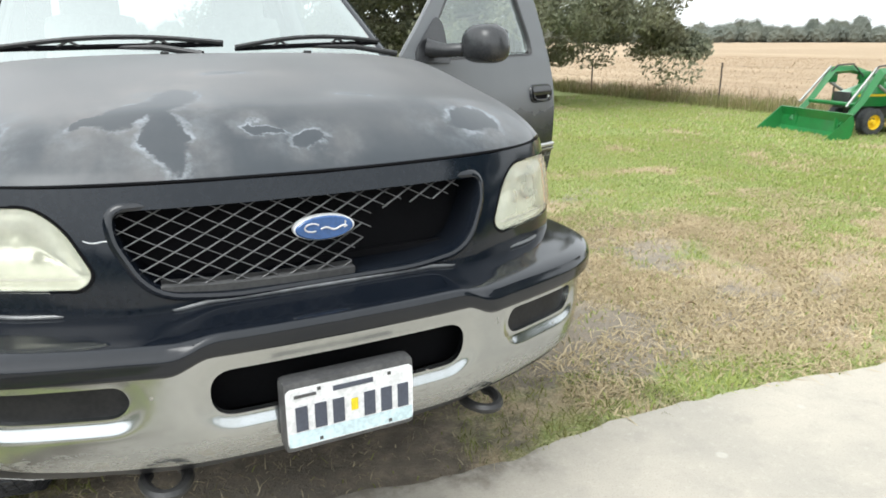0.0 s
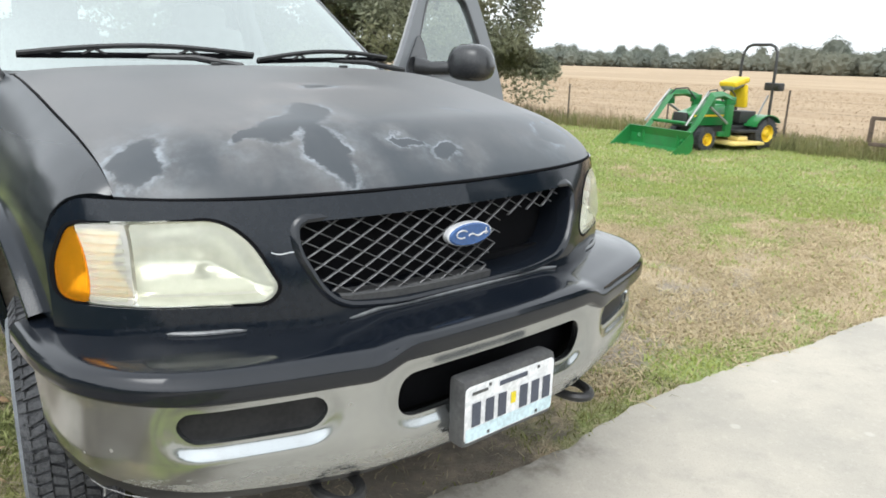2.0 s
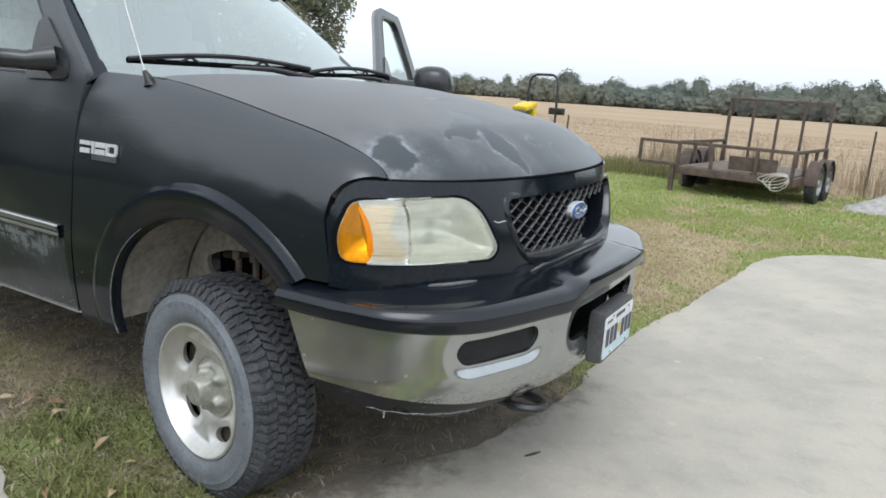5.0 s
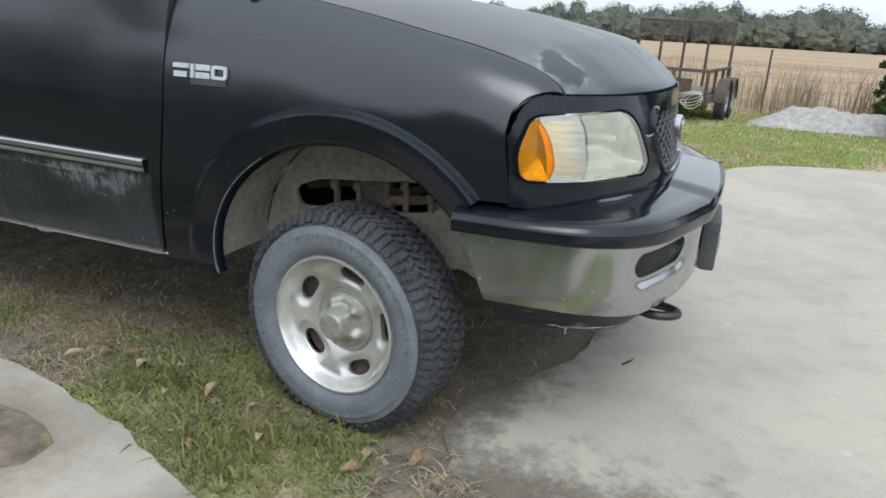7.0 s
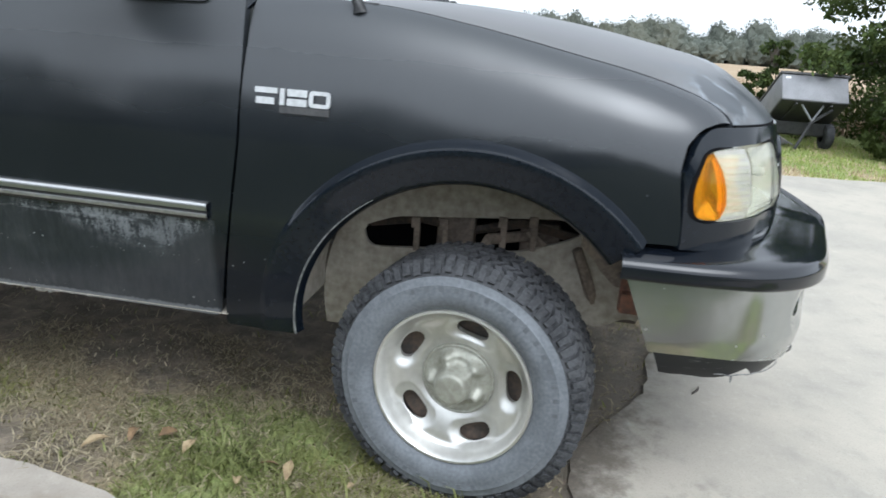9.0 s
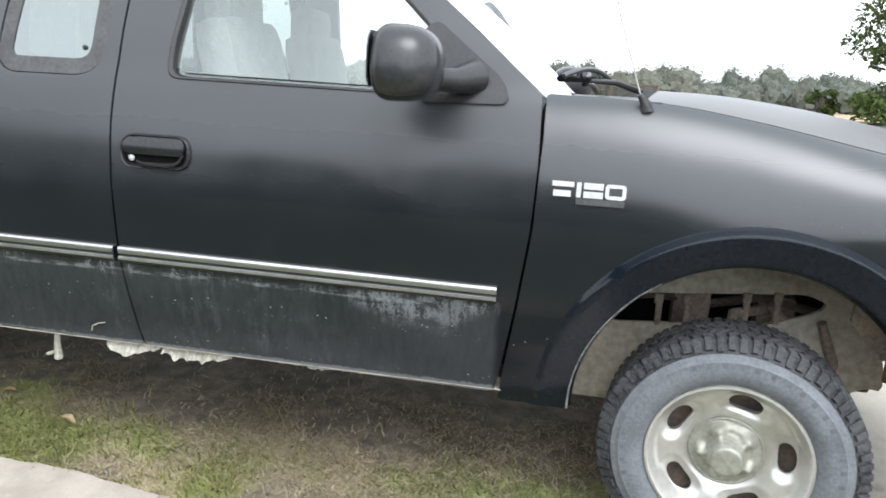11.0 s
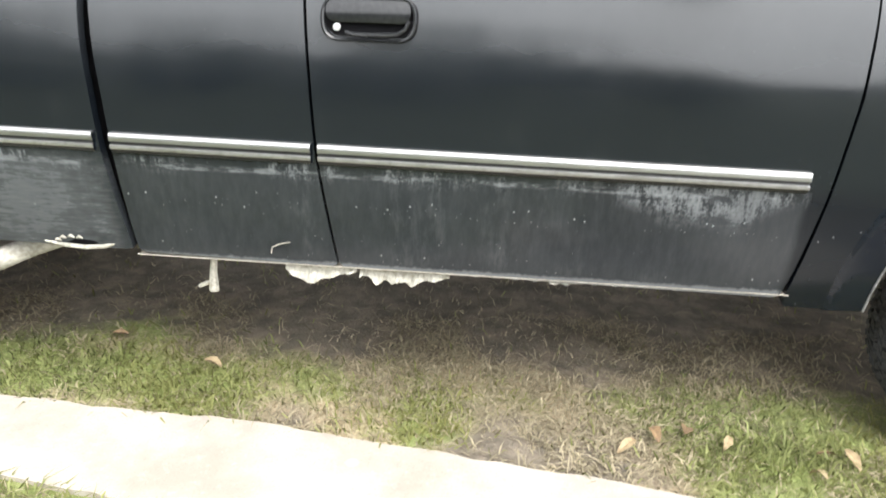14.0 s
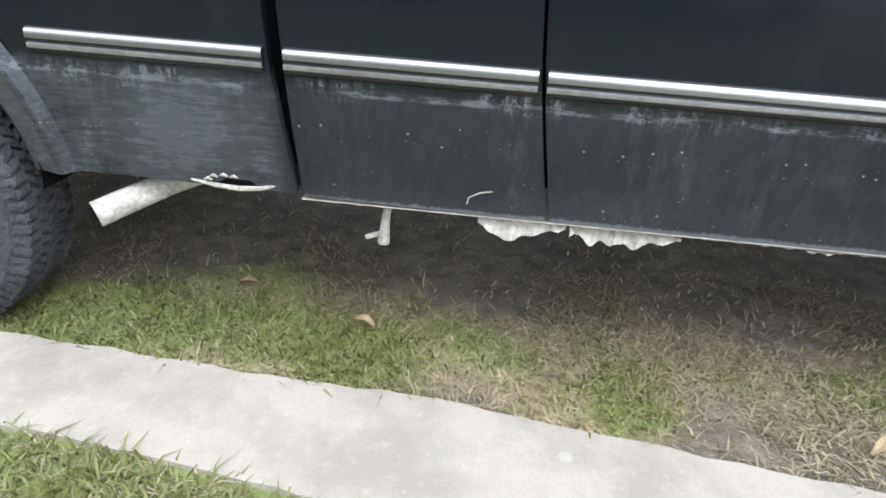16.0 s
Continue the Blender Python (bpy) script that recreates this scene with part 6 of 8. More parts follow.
# rusted-through lower corner of the bed
lip_pts = [(-0.948, 2.950, 0.494), (-0.952, 2.985, 0.483), (-0.956, 3.04, 0.479), (-0.957, 3.10, 0.483), (-0.957, 3.16, 0.492)]
part("rust_edge", tube(lip_pts, [0.004, 0.006, 0.007, 0.006, 0.003], 7), PEEL, truck, "pale curled lip of the rusted bed corner", True)
# near-black patch laid on the panel for the shade inside the hole
V, F = sheet(lambda y, z: (-(side_w(z) + 0.0065), y, z), LIN(2.99, 3.10, 18), LIN(0.484, 0.506, 8), sdpoly(rounded([(2.995, 0.486), (3.095, 0.488), (3.07, 0.503), (3.01, 0.501)], 0.006)), (-1, 0, 0), 0.001)
mk("rust_hole", V, F, DARK, truck, "dark rusted-through hole")
for k, (a, b) in enumerate(((3.11, 0.506), (3.085, 0.510), (3.125, 0.498), (3.06, 0.508))):
    part("rust_flake", tube([(-0.962, a, b), (-0.968, a - 0.012, b + 0.006), (-0.966, a - 0.022, b + 0.001)], [0.002, 0.005, 0.002], 5), PEEL, truck, "curled rust flake", True)


# ---- ground ----
PAD = [(-7, -14), (-7, -2.9), (-1.5, -2.8), (-1.24, -2.2), (-1.22, -1.0), (-1.20, -0.40), (-1.10, -0.12), (-0.85, -0.02), (-0.62, -0.04), (-0.42, -0.16), (-0.15, -0.31), (0.3, -0.41), (0.7, -0.44), (1.25, -0.40), (2.0, -0.47), (2.75, -0.58), (3.6, -0.68), (4.45, -0.76), (4.85, -0.83), (5.15, -0.96), (5.48, -1.20), (5.77, -1.54), (5.95, -1.98), (6.08, -2.45), (6.35, -3.85), (6.6, -14)]
PATH_FAR = [(-0.90, 5.4), (-0.93, 4.6), (-0.99, 3.74), (-1.03, 3.33), (-1.055, 2.8), (-1.12, 2.03), (-1.19, 1.65), (-1.25, 1.28), (-1.33, 0.95), (-1.44, 0.65), (-1.62, 0.2), (-1.84, -0.35), (-2.02, -0.95), (-2.14, -1.7), (-2.20, -2.86)]
PATH_NEAR = [(-2.95, -2.88), (-2.85, -1.8), (-2.68, -0.9), (-2.42, -0.1), (-2.18, 0.45), (-1.97, 0.82), (-1.80, 1.10), (-1.72, 1.75), (-1.56, 2.12), (-1.50, 2.4), (-1.46, 2.67), (-1.39, 3.11), (-1.35, 3.48), (-1.28, 4.6), (-1.25, 5.4)]
DIRT_HOLE = [(-1.43, 1.15), (-1.40, 1.32), (-1.46, 1.50), (-1.50, 1.72), (-1.62, 1.70), (-1.80, 1.5), (-1.80, 1.15), (-1.62, 1.02), (-1.50, 1.04)]


def roughened(pts, step, amp, seed, closed=True):
    """An outline with a broken, wavering edge."""
    rnd, out, k = random.Random(seed), [], len(pts)
    for i in range(k if closed else k - 1):
        a, b = Vector(pts[i]), Vector(pts[(i + 1) % k])
        far = max(abs(a.y), abs(b.y)) > 8
        q = max(1, int((b - a).length / (step if not far else 2)))
        d = (b - a).normalized()
        for j in range(q):
            p = a.lerp(b, j / q)
            s = noise.noise(Vector((p.x * 2.3, p.y * 2.3, seed))) * amp * 1.6 + rnd.uniform(-amp, amp) * 0.6
            out.append((p.x - d.y * s, p.y + d.x * s))
    return out


PAD_R = roughened(PAD, 0.06, 0.019, 3)
WALK_R = roughened(PATH_FAR + PATH_NEAR, 0.07, 0.013, 5)
sd_pad, sd_walk, sd_dirt = sdpoly(PAD), sdpoly(PATH_FAR + PATH_NEAR), sdpoly(DIRT_HOLE)


def value_noise(x, y, scale, seed):
    x, y = np.asarray(x, float) * scale, np.asarray(y, float) * scale
    i, j = np.floor(x).astype(int), np.floor(y).astype(int)
    u, v = x - i, y - j
    u, v = u * u * (3 - 2 * u), v * v * (3 - 2 * v)
    h = lambda a, b: np.modf(np.abs(np.sin(a * 127.1 + b * 311.7 + seed * 74.7) * 43758.5453))[0]
    return (h(i, j) * (1 - u) + h(i + 1, j) * u) * (1 - v) + (h(i, j + 1) * (1 - u) + h(i + 1, j + 1) * u) * v


def fbm(x, y, scale, seed):
    return sum(value_noise(x, y, scale * 2 ** k, seed + k) * 0.5 ** (k + 1) for k in range(4)) / 0.9375


def bump(x, y, cx, cy, rx, ry):
    return np.exp(-(((x - cx) / rx) ** 2 + ((y - cy) / ry) ** 2))


def ground_z(x, y):
    d = np.maximum(np.asarray(x, float) - 3.5, 0)
    near = 0.03 * (fbm(x, y, 1.3, 4) - 0.5) * (d < 20)
    near = near * (1 - 0.7 * np.minimum(1, bump(x, y, -0.4, -0.2, 0.6, 0.25))) + 0.013 * np.minimum(1, bump(x, y, -0.4, -0.18, 0.55, 0.16) + bump(x, y, -1.1, -0.4, 0.2, 0.4))
    for wx in (-0.87, 0.87):
        for wy in (0.33, 4.0):
            near = near - 0.022 * bump(x, y, wx, wy, 0.26, 0.32)
    near = near + 0.014 * smooth(0.0, 0.05, sd_dirt(x, y))
    return -0.012 - 0.25 * smooth(0, 10.0, d) + near


def cover(x, y):
    """How much of the ground carries turf, 0 to 1."""
    x, y = np.asarray(x, float), np.asarray(y, float)
    c = 0.50 + 1.0 * (fbm(x, y, 1.6, 11) - 0.5) + 0.8 * (fbm(x, y, 6.0, 13) - 0.5)
    c = c + 0.7 * smooth(3.4, 5.6, x + 0.25 * y)
    c = c - 0.16 * bump(x, y, 2.6, 0.6, 1.3, 1.0) + 0.5 * (fbm(x, y, 0.8, 17) - 0.5) * (x > 1.2) - 0.25 * bump(x, y, 1.3, 0.3, 0.7, 0.5)
    under = smooth(0.95, 0.35, np.abs(x)) * smooth(-0.35, 0.1, y) * smooth(5.6, 5.0, y)
    c = c - 0.75 * under
    c = c + 0.65 * bump(x, y, -1.22, 0.50, 0.22, 0.36) + 0.35 * bump(x, y, -1.05, 0.25, 0.2, 0.3)
    c = c - 0.48 * bump(x, y, -1.1, 1.55, 0.25, 0.40) + 0.7 * bump(x, y, -0.97, 2.12, 0.16, 0.22) + 0.70 * bump(x, y, -0.86, 2.95, 0.26, 0.6) + 0.45 * bump(x, y, -1.0, 1.12, 0.1, 0.15)
    c = c + 0.45 * bump(x, y, -0.62, 3.0, 0.28, 0.9) + 0.30 * bump(x, y, -0.65, 1.7, 0.25, 0.7) + 0.25 * bump(x, y, -0.8, 0.95, 0.2, 0.3)
    c = c + 0.40 * smooth(0.0, 0.06, -sd_pad(x, y)) * smooth(0.45, 0.1, -sd_pad(x, y)) * (x > 0.9)
    c = c + 0.8 * (x < -1.2) * smooth(1.7, 2.1, y)
    c = c - 0.55 * bump(x, y, -0.99, 2.44, 0.13, 0.12) - 0.5 * bump(x, y, -1.02, 1.84, 0.14, 0.12) + 0.30 * bump(x, y, -0.90, 3.3, 0.16, 0.45)
    c = c - 1.3 * np.minimum(1, bump(x, y, -0.35, -0.22, 0.85, 0.22) + bump(x, y, -1.03, -0.3, 0.2, 0.5)) - 0.30 * bump(x, y, 1.9, 0.25, 0.7, 0.35)
    c = c + 0.45 * bump(x, y, 2.6, 0.75, 0.45, 0.2) + 0.4 * bump(x, y, 3.9, 1.0, 0.7, 0.2)
    return np.clip(c, 0, 1) * smooth(0.02, 0.0, sd_dirt(x, y))


def dryness(x, y):
    x, y = np.asarray(x, float), np.asarray(y, float)
    c = 0.46 + (1.3 + 0.9 * (x > 1.2)) * (fbm(x, y * (1 + 0.6 * (x > 1.2)), 1.1, 31) - 0.5) + 0.9 * (fbm(x, y, 5.0, 33) - 0.5)
    c = c + 0.36 * bump(x, y, 3.1, 0.45, 1.8, 0.7) + 0.40 * bump(x, y, 4.2, 0.1, 1.2, 0.5) - 0.5 * smooth(4.5, 7.5, x + 0.3 * y) + 0.34 * smooth(3.2, 0.4, np.abs(y + 0.9)) * smooth(4.6, 6.0, x) + 0.3 * bump(x, y, 5.2, -0.4, 0.9, 0.5)
    c = c + 0.13 * bump(x, y, -1.2, 0.5, 0.3, 0.4) + 0.14 * bump(x, y, -1.1, 1.5, 0.3, 0.35) - 0.25 * bump(x, y, -0.97, 2.12, 0.2, 0.25) - 0.13 * bump(x, y, -0.9, 3.0, 0.25, 0.6)
    c = c - 0.20 * smooth(0.5, 0.1, -sd_pad(x, y)) * (x > 1.0) - 0.4 * (x < -1.3) * (y > 1.8)
    return np.clip(c, 0, 1)


gx = np.concatenate([[-1500, -600, -250, -100, -50, -30, -20, -14, -10, -7, -5], LIN(-4, 8, 161), LIN(8.3, 15, 24), [15.4, 16, 17, 19, 22, 27, 35, 60, 110, 220, 500, 1500]])
gy = np.concatenate([[-1500, -600, -250, -100, -50, -30, -20, -14, -10, -7, -5], LIN(-4, 8, 161), LIN(8.4, 20, 24), [23, 28, 40, 70, 150, 400, 1500]])
V, F = sheet(lambda x, y: (x, y, ground_z(x, y)), gx, gy, None, (0, 0, 1), 0)
g = mk("ground", V, F, GROUND)
P = np.array(V)
# the last value paints tree shade over unseen ground beyond the path
for key, val in (("cover", cover(P[:, 0], P[:, 1])), ("dry", dryness(P[:, 0], P[:, 1])), ("field", smooth(14.6, 15.6, P[:, 0]) * 1.0), ("yard_shade", smooth(-1.9, -3.6, P[:, 0] + 1.6 * (fbm(P[:, 0], P[:, 1], 0.9, 77) - 0.5)))):
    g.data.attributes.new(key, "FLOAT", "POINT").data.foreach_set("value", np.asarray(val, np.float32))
tagged(g, "yard of patchy grass and bare soil running into a straw-coloured field", "ground", kind="structure")


def paving(name, outline, z0, z1, label, cat, mat, hole=None):
    bm = bmesh.new()
    loops = [outline] + ([hole] if hole else [])
    for lp in loops:
        vs = [bm.verts.new((x, y, z1)) for x, y in lp]
        for i in range(len(vs)):
            bm.edges.new((vs[i], vs[(i + 1) % len(vs)]))
    edges = bm.edges[:]
    bmesh.ops.triangle_fill(bm, use_beauty=True, use_dissolve=False, edges=edges)
    rim = [e for e in bm.edges if len(e.link_faces) == 1]
    r = bmesh.ops.extrude_edge_only(bm, edges=rim)
    for v in r["geom"]:
        if isinstance(v, bmesh.types.BMVert):
            v.co.z = z0
    bmesh.ops.recalc_face_normals(bm, faces=bm.faces[:])
    return tagged(part(name, bm, mat), label, cat, kind="structure")


paving("driveway", PAD_R, -0.10, 0.006, "worn pale concrete driveway slab", "driveway", CONC)
paving("walkway", WALK_R, -0.10, 0.008, "narrow curved concrete garden path with a broken-out dirt hole", "path", PATHCONC, roughened(DIRT_HOLE, 0.05, 0.02, 9))


# ---- grass ----
def blades(name, x, y, h, w, lean, mat, label, seed, flat=1.0):
    """Bent grass blades at the given places, joined."""
    r = np.random.RandomState(seed)
    k = len(x)
    a, b = r.uniform(0, 2 * np.pi, k), r.uniform(0, 2 * np.pi, k)
    z = ground_z(x, y) - 0.004
    h = h * r.uniform(0.45, 1.25, k)
    ln = lean * r.uniform(0.2, 1.3, k)
    wx, wy = np.cos(a) * w / 2, np.sin(a) * w / 2
    dx, dy = np.cos(b) * h * ln, np.sin(b) * h * ln
    P = np.empty((k, 5, 3))
    P[:, 0] = np.stack([x - wx, y - wy, z], 1)
    P[:, 1] = np.stack([x + wx, y + wy, z], 1)
    P[:, 2] = np.stack([x + wx * 0.8 + dx * 0.35, y + wy * 0.8 + dy * 0.35, z + h * 0.6 * flat + 0.003], 1)
    P[:, 3] = np.stack([x - wx * 0.8 + dx * 0.35, y - wy * 0.8 + dy * 0.35, z + h * 0.6 * flat + 0.003], 1)
    P[:, 4] = np.stack([x + dx, y + dy, z + h * np.clip(1.05 - 0.45 * ln, 0.12, 1) * flat], 1)
    me = bpy.data.meshes.new(name)
    me.vertices.add(5 * k)
    me.vertices.foreach_set("co", P.reshape(-1))
    base = (np.arange(k) * 5)[:, None]
    loops = np.concatenate([base + np.array([[0, 1, 2, 3]]), base + np.array([[3, 2, 4]])], 1).reshape(-1)
    me.loops.add(7 * k)
    me.loops.foreach_set("vertex_index", loops.astype(np.int32))
    me.polygons.add(2 * k)
    st = np.stack([np.arange(k) * 7, np.arange(k) * 7 + 4], 1).reshape(-1)
    me.polygons.foreach_set("loop_start", st.astype(np.int32))
    me.update(calc_edges=True)
    me.validate()
    me.materials.append(mat)
    return tagged(new(name, me), label, "grass", kind="stuff")


GREENB = leafy("green_blades", (0.078, 0.098, 0.032), (0.385, 0.415, 0.175), 0.6, 0.42)
STRAWB = leafy("dry_blades", (0.39, 0.31, 0.19), (0.67, 0.56, 0.37), 0.8, 0.3, 1.6, (0.82, 0.85, 0.80))
LAWNB = leafy("lawn_blades", (0.26, 0.335, 0.10), (0.43, 0.485, 0.185), 0.6, 0.42, 0.8, (1.10, 1.0, 0.84))
THATCHB = leafy("weathered_thatch", (0.13, 0.110, 0.07), (0.60, 0.515, 0.36), 0.85, 0.25, 1.3, (0.9, 0.92, 0.88))
rs = np.random.RandomState(8)


def strew(x0, x1, y0, y1, n, want, fade=0.0):
    x, y = rs.uniform(x0, x1, n), rs.uniform(y0, y1, n)
    on = (sd_pad(x, y) < -0.005 + 0.03 * (rs.rand(n) < 0.1)) & ((sd_walk(x, y) < -0.004 + 0.018 * (rs.rand(n) < 0.25)) | (sd_dirt(x, y) > 0.05) & (rs.rand(n) < 0.05))
    tuft = 0.35 + 1.3 * fbm(x, y, 7.0, 51)
    keep = on & (rs.rand(n) < np.clip(want(x, y) * tuft, 0, 1))
    if fade:
        rim = np.minimum(x - x0, y1 - y) / fade + 1.6 * (fbm(x, y, 1.7, 61) - 0.5)
        keep &= rs.rand(n) < np.clip(rim, 0, 1)
    return x[keep], y[keep]


wet = lambda x, y: (0.04 + 0.96 * cover(x, y)) * (1 - 0.88 * smooth(0.25, 0.8, dryness(x, y))) * (1 - 0.80 * smooth(-0.86, -0.52, x) * smooth(0.3, -0.1, x) * smooth(0.2, 0.6, y))
hay = lambda x, y: (0.22 + 0.65 * cover(x, y)) * (0.25 + 0.75 * smooth(0.2, 0.7, dryness(x, y)))
x, y = strew(-3.4, 1.6, -0.6, 6.2, 150000, wet, 1.5)
blades("lawn_grass", x, y, 0.056, 0.0056, 1.05, GREENB, "short green grass growing beside the path", 1, 0.7)
x, y = strew(-3.4, 1.6, -0.6, 6.2, 85000, hay, 1.5)
blades("dead_grass", x, y, 0.062, 0.0050, 1.3, THATCHB, "matted straw-coloured dead grass", 2, 0.5)
x, y = strew(-1.7, -0.35, -0.4, 4.6, 22000, lambda x, y: 0.75 * wet(x, y))
blades("thin_grass", x, y, 0.075, 0.0070, 1.2, GREENB, "thin flat green grass among the thatch", 21, 0.5)
x, y = strew(-1.7, -0.15, -0.4, 4.6, 60000, lambda x, y: (0.10 + 1.1 * smooth(0.46, 0.60, fbm(x, y, 2.4, 43))) * (0.34 + hay(x, y)))
blades("thatch", x, y, 0.080, 0.0052, 1.2, THATCHB, "flat mat of dead grass stems on the soil", 22, 0.34)
x, y = strew(1.2, 9.0, -2.5, 7.0, 150000, wet)
blades("lawn_grass", x, y, 0.055, 0.0095, 1.05, LAWNB, "mown green lawn grass", 3, 0.7)
x, y = strew(1.2, 9.0, -2.5, 7.0, 160000, hay)
blades("dead_grass", x, y, 0.035, 0.0065, 1.3, STRAWB, "dry straw-coloured cut grass", 4)
x, y = strew(1.2, 6.0, -1.0, 2.6, 60000, lambda x, y: (0.06 + 1.2 * smooth(0.42, 0.60, fbm(x, y * 1.8, 1.3, 41))) * (0.3 + hay(x, y)))
blades("thatch", x, y, 0.11, 0.0095, 1.2, STRAWB, "flat straw-coloured clippings over gravelly soil", 23, 0.3)
x, y = strew(6, 15, -6, 16, 95000, wet)
blades("lawn_grass", x, y, 0.055, 0.017, 0.9, LAWNB, "mown green lawn grass", 5)
x, y = strew(6, 15, -6, 16, 45000, hay)
blades("dead_grass", x, y, 0.07, 0.016, 1.0, STRAWB, "dry cut grass on the lawn", 6)
# a few lush tufts by the wheel and along the path
cx = np.array([-1.27, -1.15, -1.32, -1.08, -1.22, -1.38, -1.02, -1.02, -1.60, -1.62, -1.55, -1.50])
cy = np.array([0.55, 0.45, 0.62, 0.30, 0.72, 0.50, 1.08, 0.98, 2.15, 2.45, 2.8, 3.2])
x = (cx[:, None] + rs.normal(0, 0.06, (12, 60))).ravel()
y = (cy[:, None] + rs.normal(0, 0.06, (12, 60))).ravel()
ok = (sd_pad(x, y) < 0.01) & (sd_walk(x, y) < 0.01)
blades("grass_tufts", x[ok], y[ok], 0.085, 0.0070, 1.2, GREENB, "longer green grass tufts at the slab edge", 7)

# fallen leaves and a twig
LEAFM = [material("fallen_leaf_brown", (0.26, 0.17, 0.09), 0.7, color2=(0.17, 0.11, 0.06), scale=60), material("fallen_leaf_tan", (0.36, 0.28, 0.16), 0.7, color2=(0.25, 0.18, 0.10), scale=60)]
spots = [(-1.341, 0.663), (-1.22, 0.487), (-1.233, 0.142), (-1.147, 0.129), (-1.265, 0.022), (-1.054, 0.617), (-0.947, 1.26), (-1.0, 1.16), (-1.016, 0.888), (-0.766, 2.771), (-0.601, 3.181), (-1.03, 0.82), (-1.10, -0.02), (-1.19, -0.12), (-0.98, 1.36), (-1.12, 0.95), (2.4, 0.35), (3.1, 0.2), (1.9, 0.8), (-1.05, 1.45)]
rl = random.Random(4)
for i, (lx, ly) in enumerate(spots):
    L, W, c = rl.uniform(0.05, 0.085), rl.uniform(0.011, 0.020), rl.uniform(0.1, 0.5)
    V, F = [], []
    for k in range(7):
        t = k / 6
        w = W * math.sin(math.pi * min(max(t, 0.04), 0.97)) ** 0.8 * rl.uniform(0.75, 1.15)
        zc = 0.012 * math.sin(math.pi * t) * c * 3
        V += [(L * (t - 0.5), -w, zc + 0.55 * w), (L * (t - 0.5), 0, zc), (L * (t - 0.5), w, zc + 0.4 * w)]
        if k:
            b = 3 * k
            F += [(b - 3, b - 2, b + 1, b), (b - 2, b - 1, b + 2, b + 1)]
    V += [(a, b, cc - 0.001) for a, b, cc in V]
    F += [tuple(q + 21 for q in f[::-1]) for f in F]
    ob = mk("fallen_leaf", V, F, LEAFM[i % 2])
    ob.matrix_world = pose(lx, ly, float(ground_z(lx, ly)) + 0.030, rl.uniform(-25, 25), rl.uniform(-25, 25), rl.uniform(0, 360))
    tagged(ob, ("curled brown fallen leaf on the grass", "dry tan fallen leaf on the grass")[i % 2], "leaf", "fallen leaves")
tw = part("twig", tube([(-0.11, -0.52, 0.012), (-0.075, -0.545, 0.016), (-0.04, -0.555, 0.012)], [0.003, 0.005, 0.003], 6), IRON)
tagged(tw, "short dark twig lying on the concrete", "twig")


# ---- tractor ----
GREEN = material("tractor_green", (0.015, 0.19, 0.045), 0.30, color2=(0.02, 0.15, 0.04), coat=0.3, scale=5)
JY = material("tractor_yellow", (0.80, 0.56, 0.02), 0.4, color2=(0.7, 0.46, 0.02), scale=8)
DECKM = material("faded_yellow_deck", (0.78, 0.60, 0.16), 0.6, color2=(0.62, 0.50, 0.22), scale=6)
BLACKM = material("black_machine_paint", (0.02, 0.02, 0.021), 0.5, color2=(0.04, 0.04, 0.04), scale=10)
GREYM = material("grey_steel", (0.35, 0.35, 0.34), 0.4, 0.6, scale=10)
tractor = empty("garden_tractor", pose(14.2, 5.62, -0.262, 0, 0, 166), "small green and yellow garden tractor with front loader", "tractor")


def at_wheel(parent, x, y, r, w, rim_r, hubm):
    """A small tractor wheel: lugged tyre, dished disc, hub."""
    wh = new("wheel")
    wh.parent = parent
    wh.matrix_basis = pose(x, y, r, 0, 0, 90 if y > 0 else -90)
    V, F = revolve([(-w, rim_r), (-w, rim_r + 0.03), (-w * 0.93, r * 0.93), (-w * 0.8, r), (-w * 0.2, r), (-w * 0.07, r * 0.93), (0, rim_r + 0.03), (0, rim_r)], 36)
    mk("tyre", V, F, RUBBER, wh, "black turf tyre")
    V, F = [], []
    for i in range(24):
        t = 2 * math.pi * i / 24
        for sgn in (0, 1):
            b = len(V)
            for rr in (r * 0.985, r * 1.025):
                for a, dt in ((-w * (0.5 + 0.45 * (1 if sgn else -1)), 0.0), (-w * 0.5, 0.12), (-w * 0.5, 0.20), (-w * (0.5 + 0.45 * (1 if sgn else -1)), 0.08)):
                    V.append((a, rr * math.cos(t + dt), rr * math.sin(t + dt)))
            F += [(b + 4, b + 5, b + 6, b + 7)] + [(b + j, b + (j + 1) % 4, b + 4 + (j + 1) % 4, b + 4 + j) for j in range(4)]
    mk("tread", V, F, RUBBER, wh, "", False)
    V, F = revolve([(-0.01, rim_r), (0.0, rim_r * 0.97), (-0.02, rim_r * 0.9), (-0.06, rim_r * 0.8), (-0.055, rim_r * 0.45), (-0.02, rim_r * 0.35), (0.0, rim_r * 0.28), (0.0, 0.0005)], 30)
    mk("rim", V, F, hubm, wh, "yellow steel wheel disc")
    return wh


for yy in (0.47, -0.47):
    at_wheel(tractor, 0, yy, 0.335, 0.28, 0.185, JY)
    at_wheel(tractor, 1.77, yy, 0.25, 0.20, 0.135, JY)


def box_part(name, x0, x1, y0, y1, z0, z1, mat, label="", bevel=0.02, parent=tractor, m=None):
    return part(name, cuboid(x1 - x0, y1 - y0, z1 - z0, ((x0 + x1) / 2, (y0 + y1) / 2, (z0 + z1) / 2), bevel, m), mat, parent, label, True)


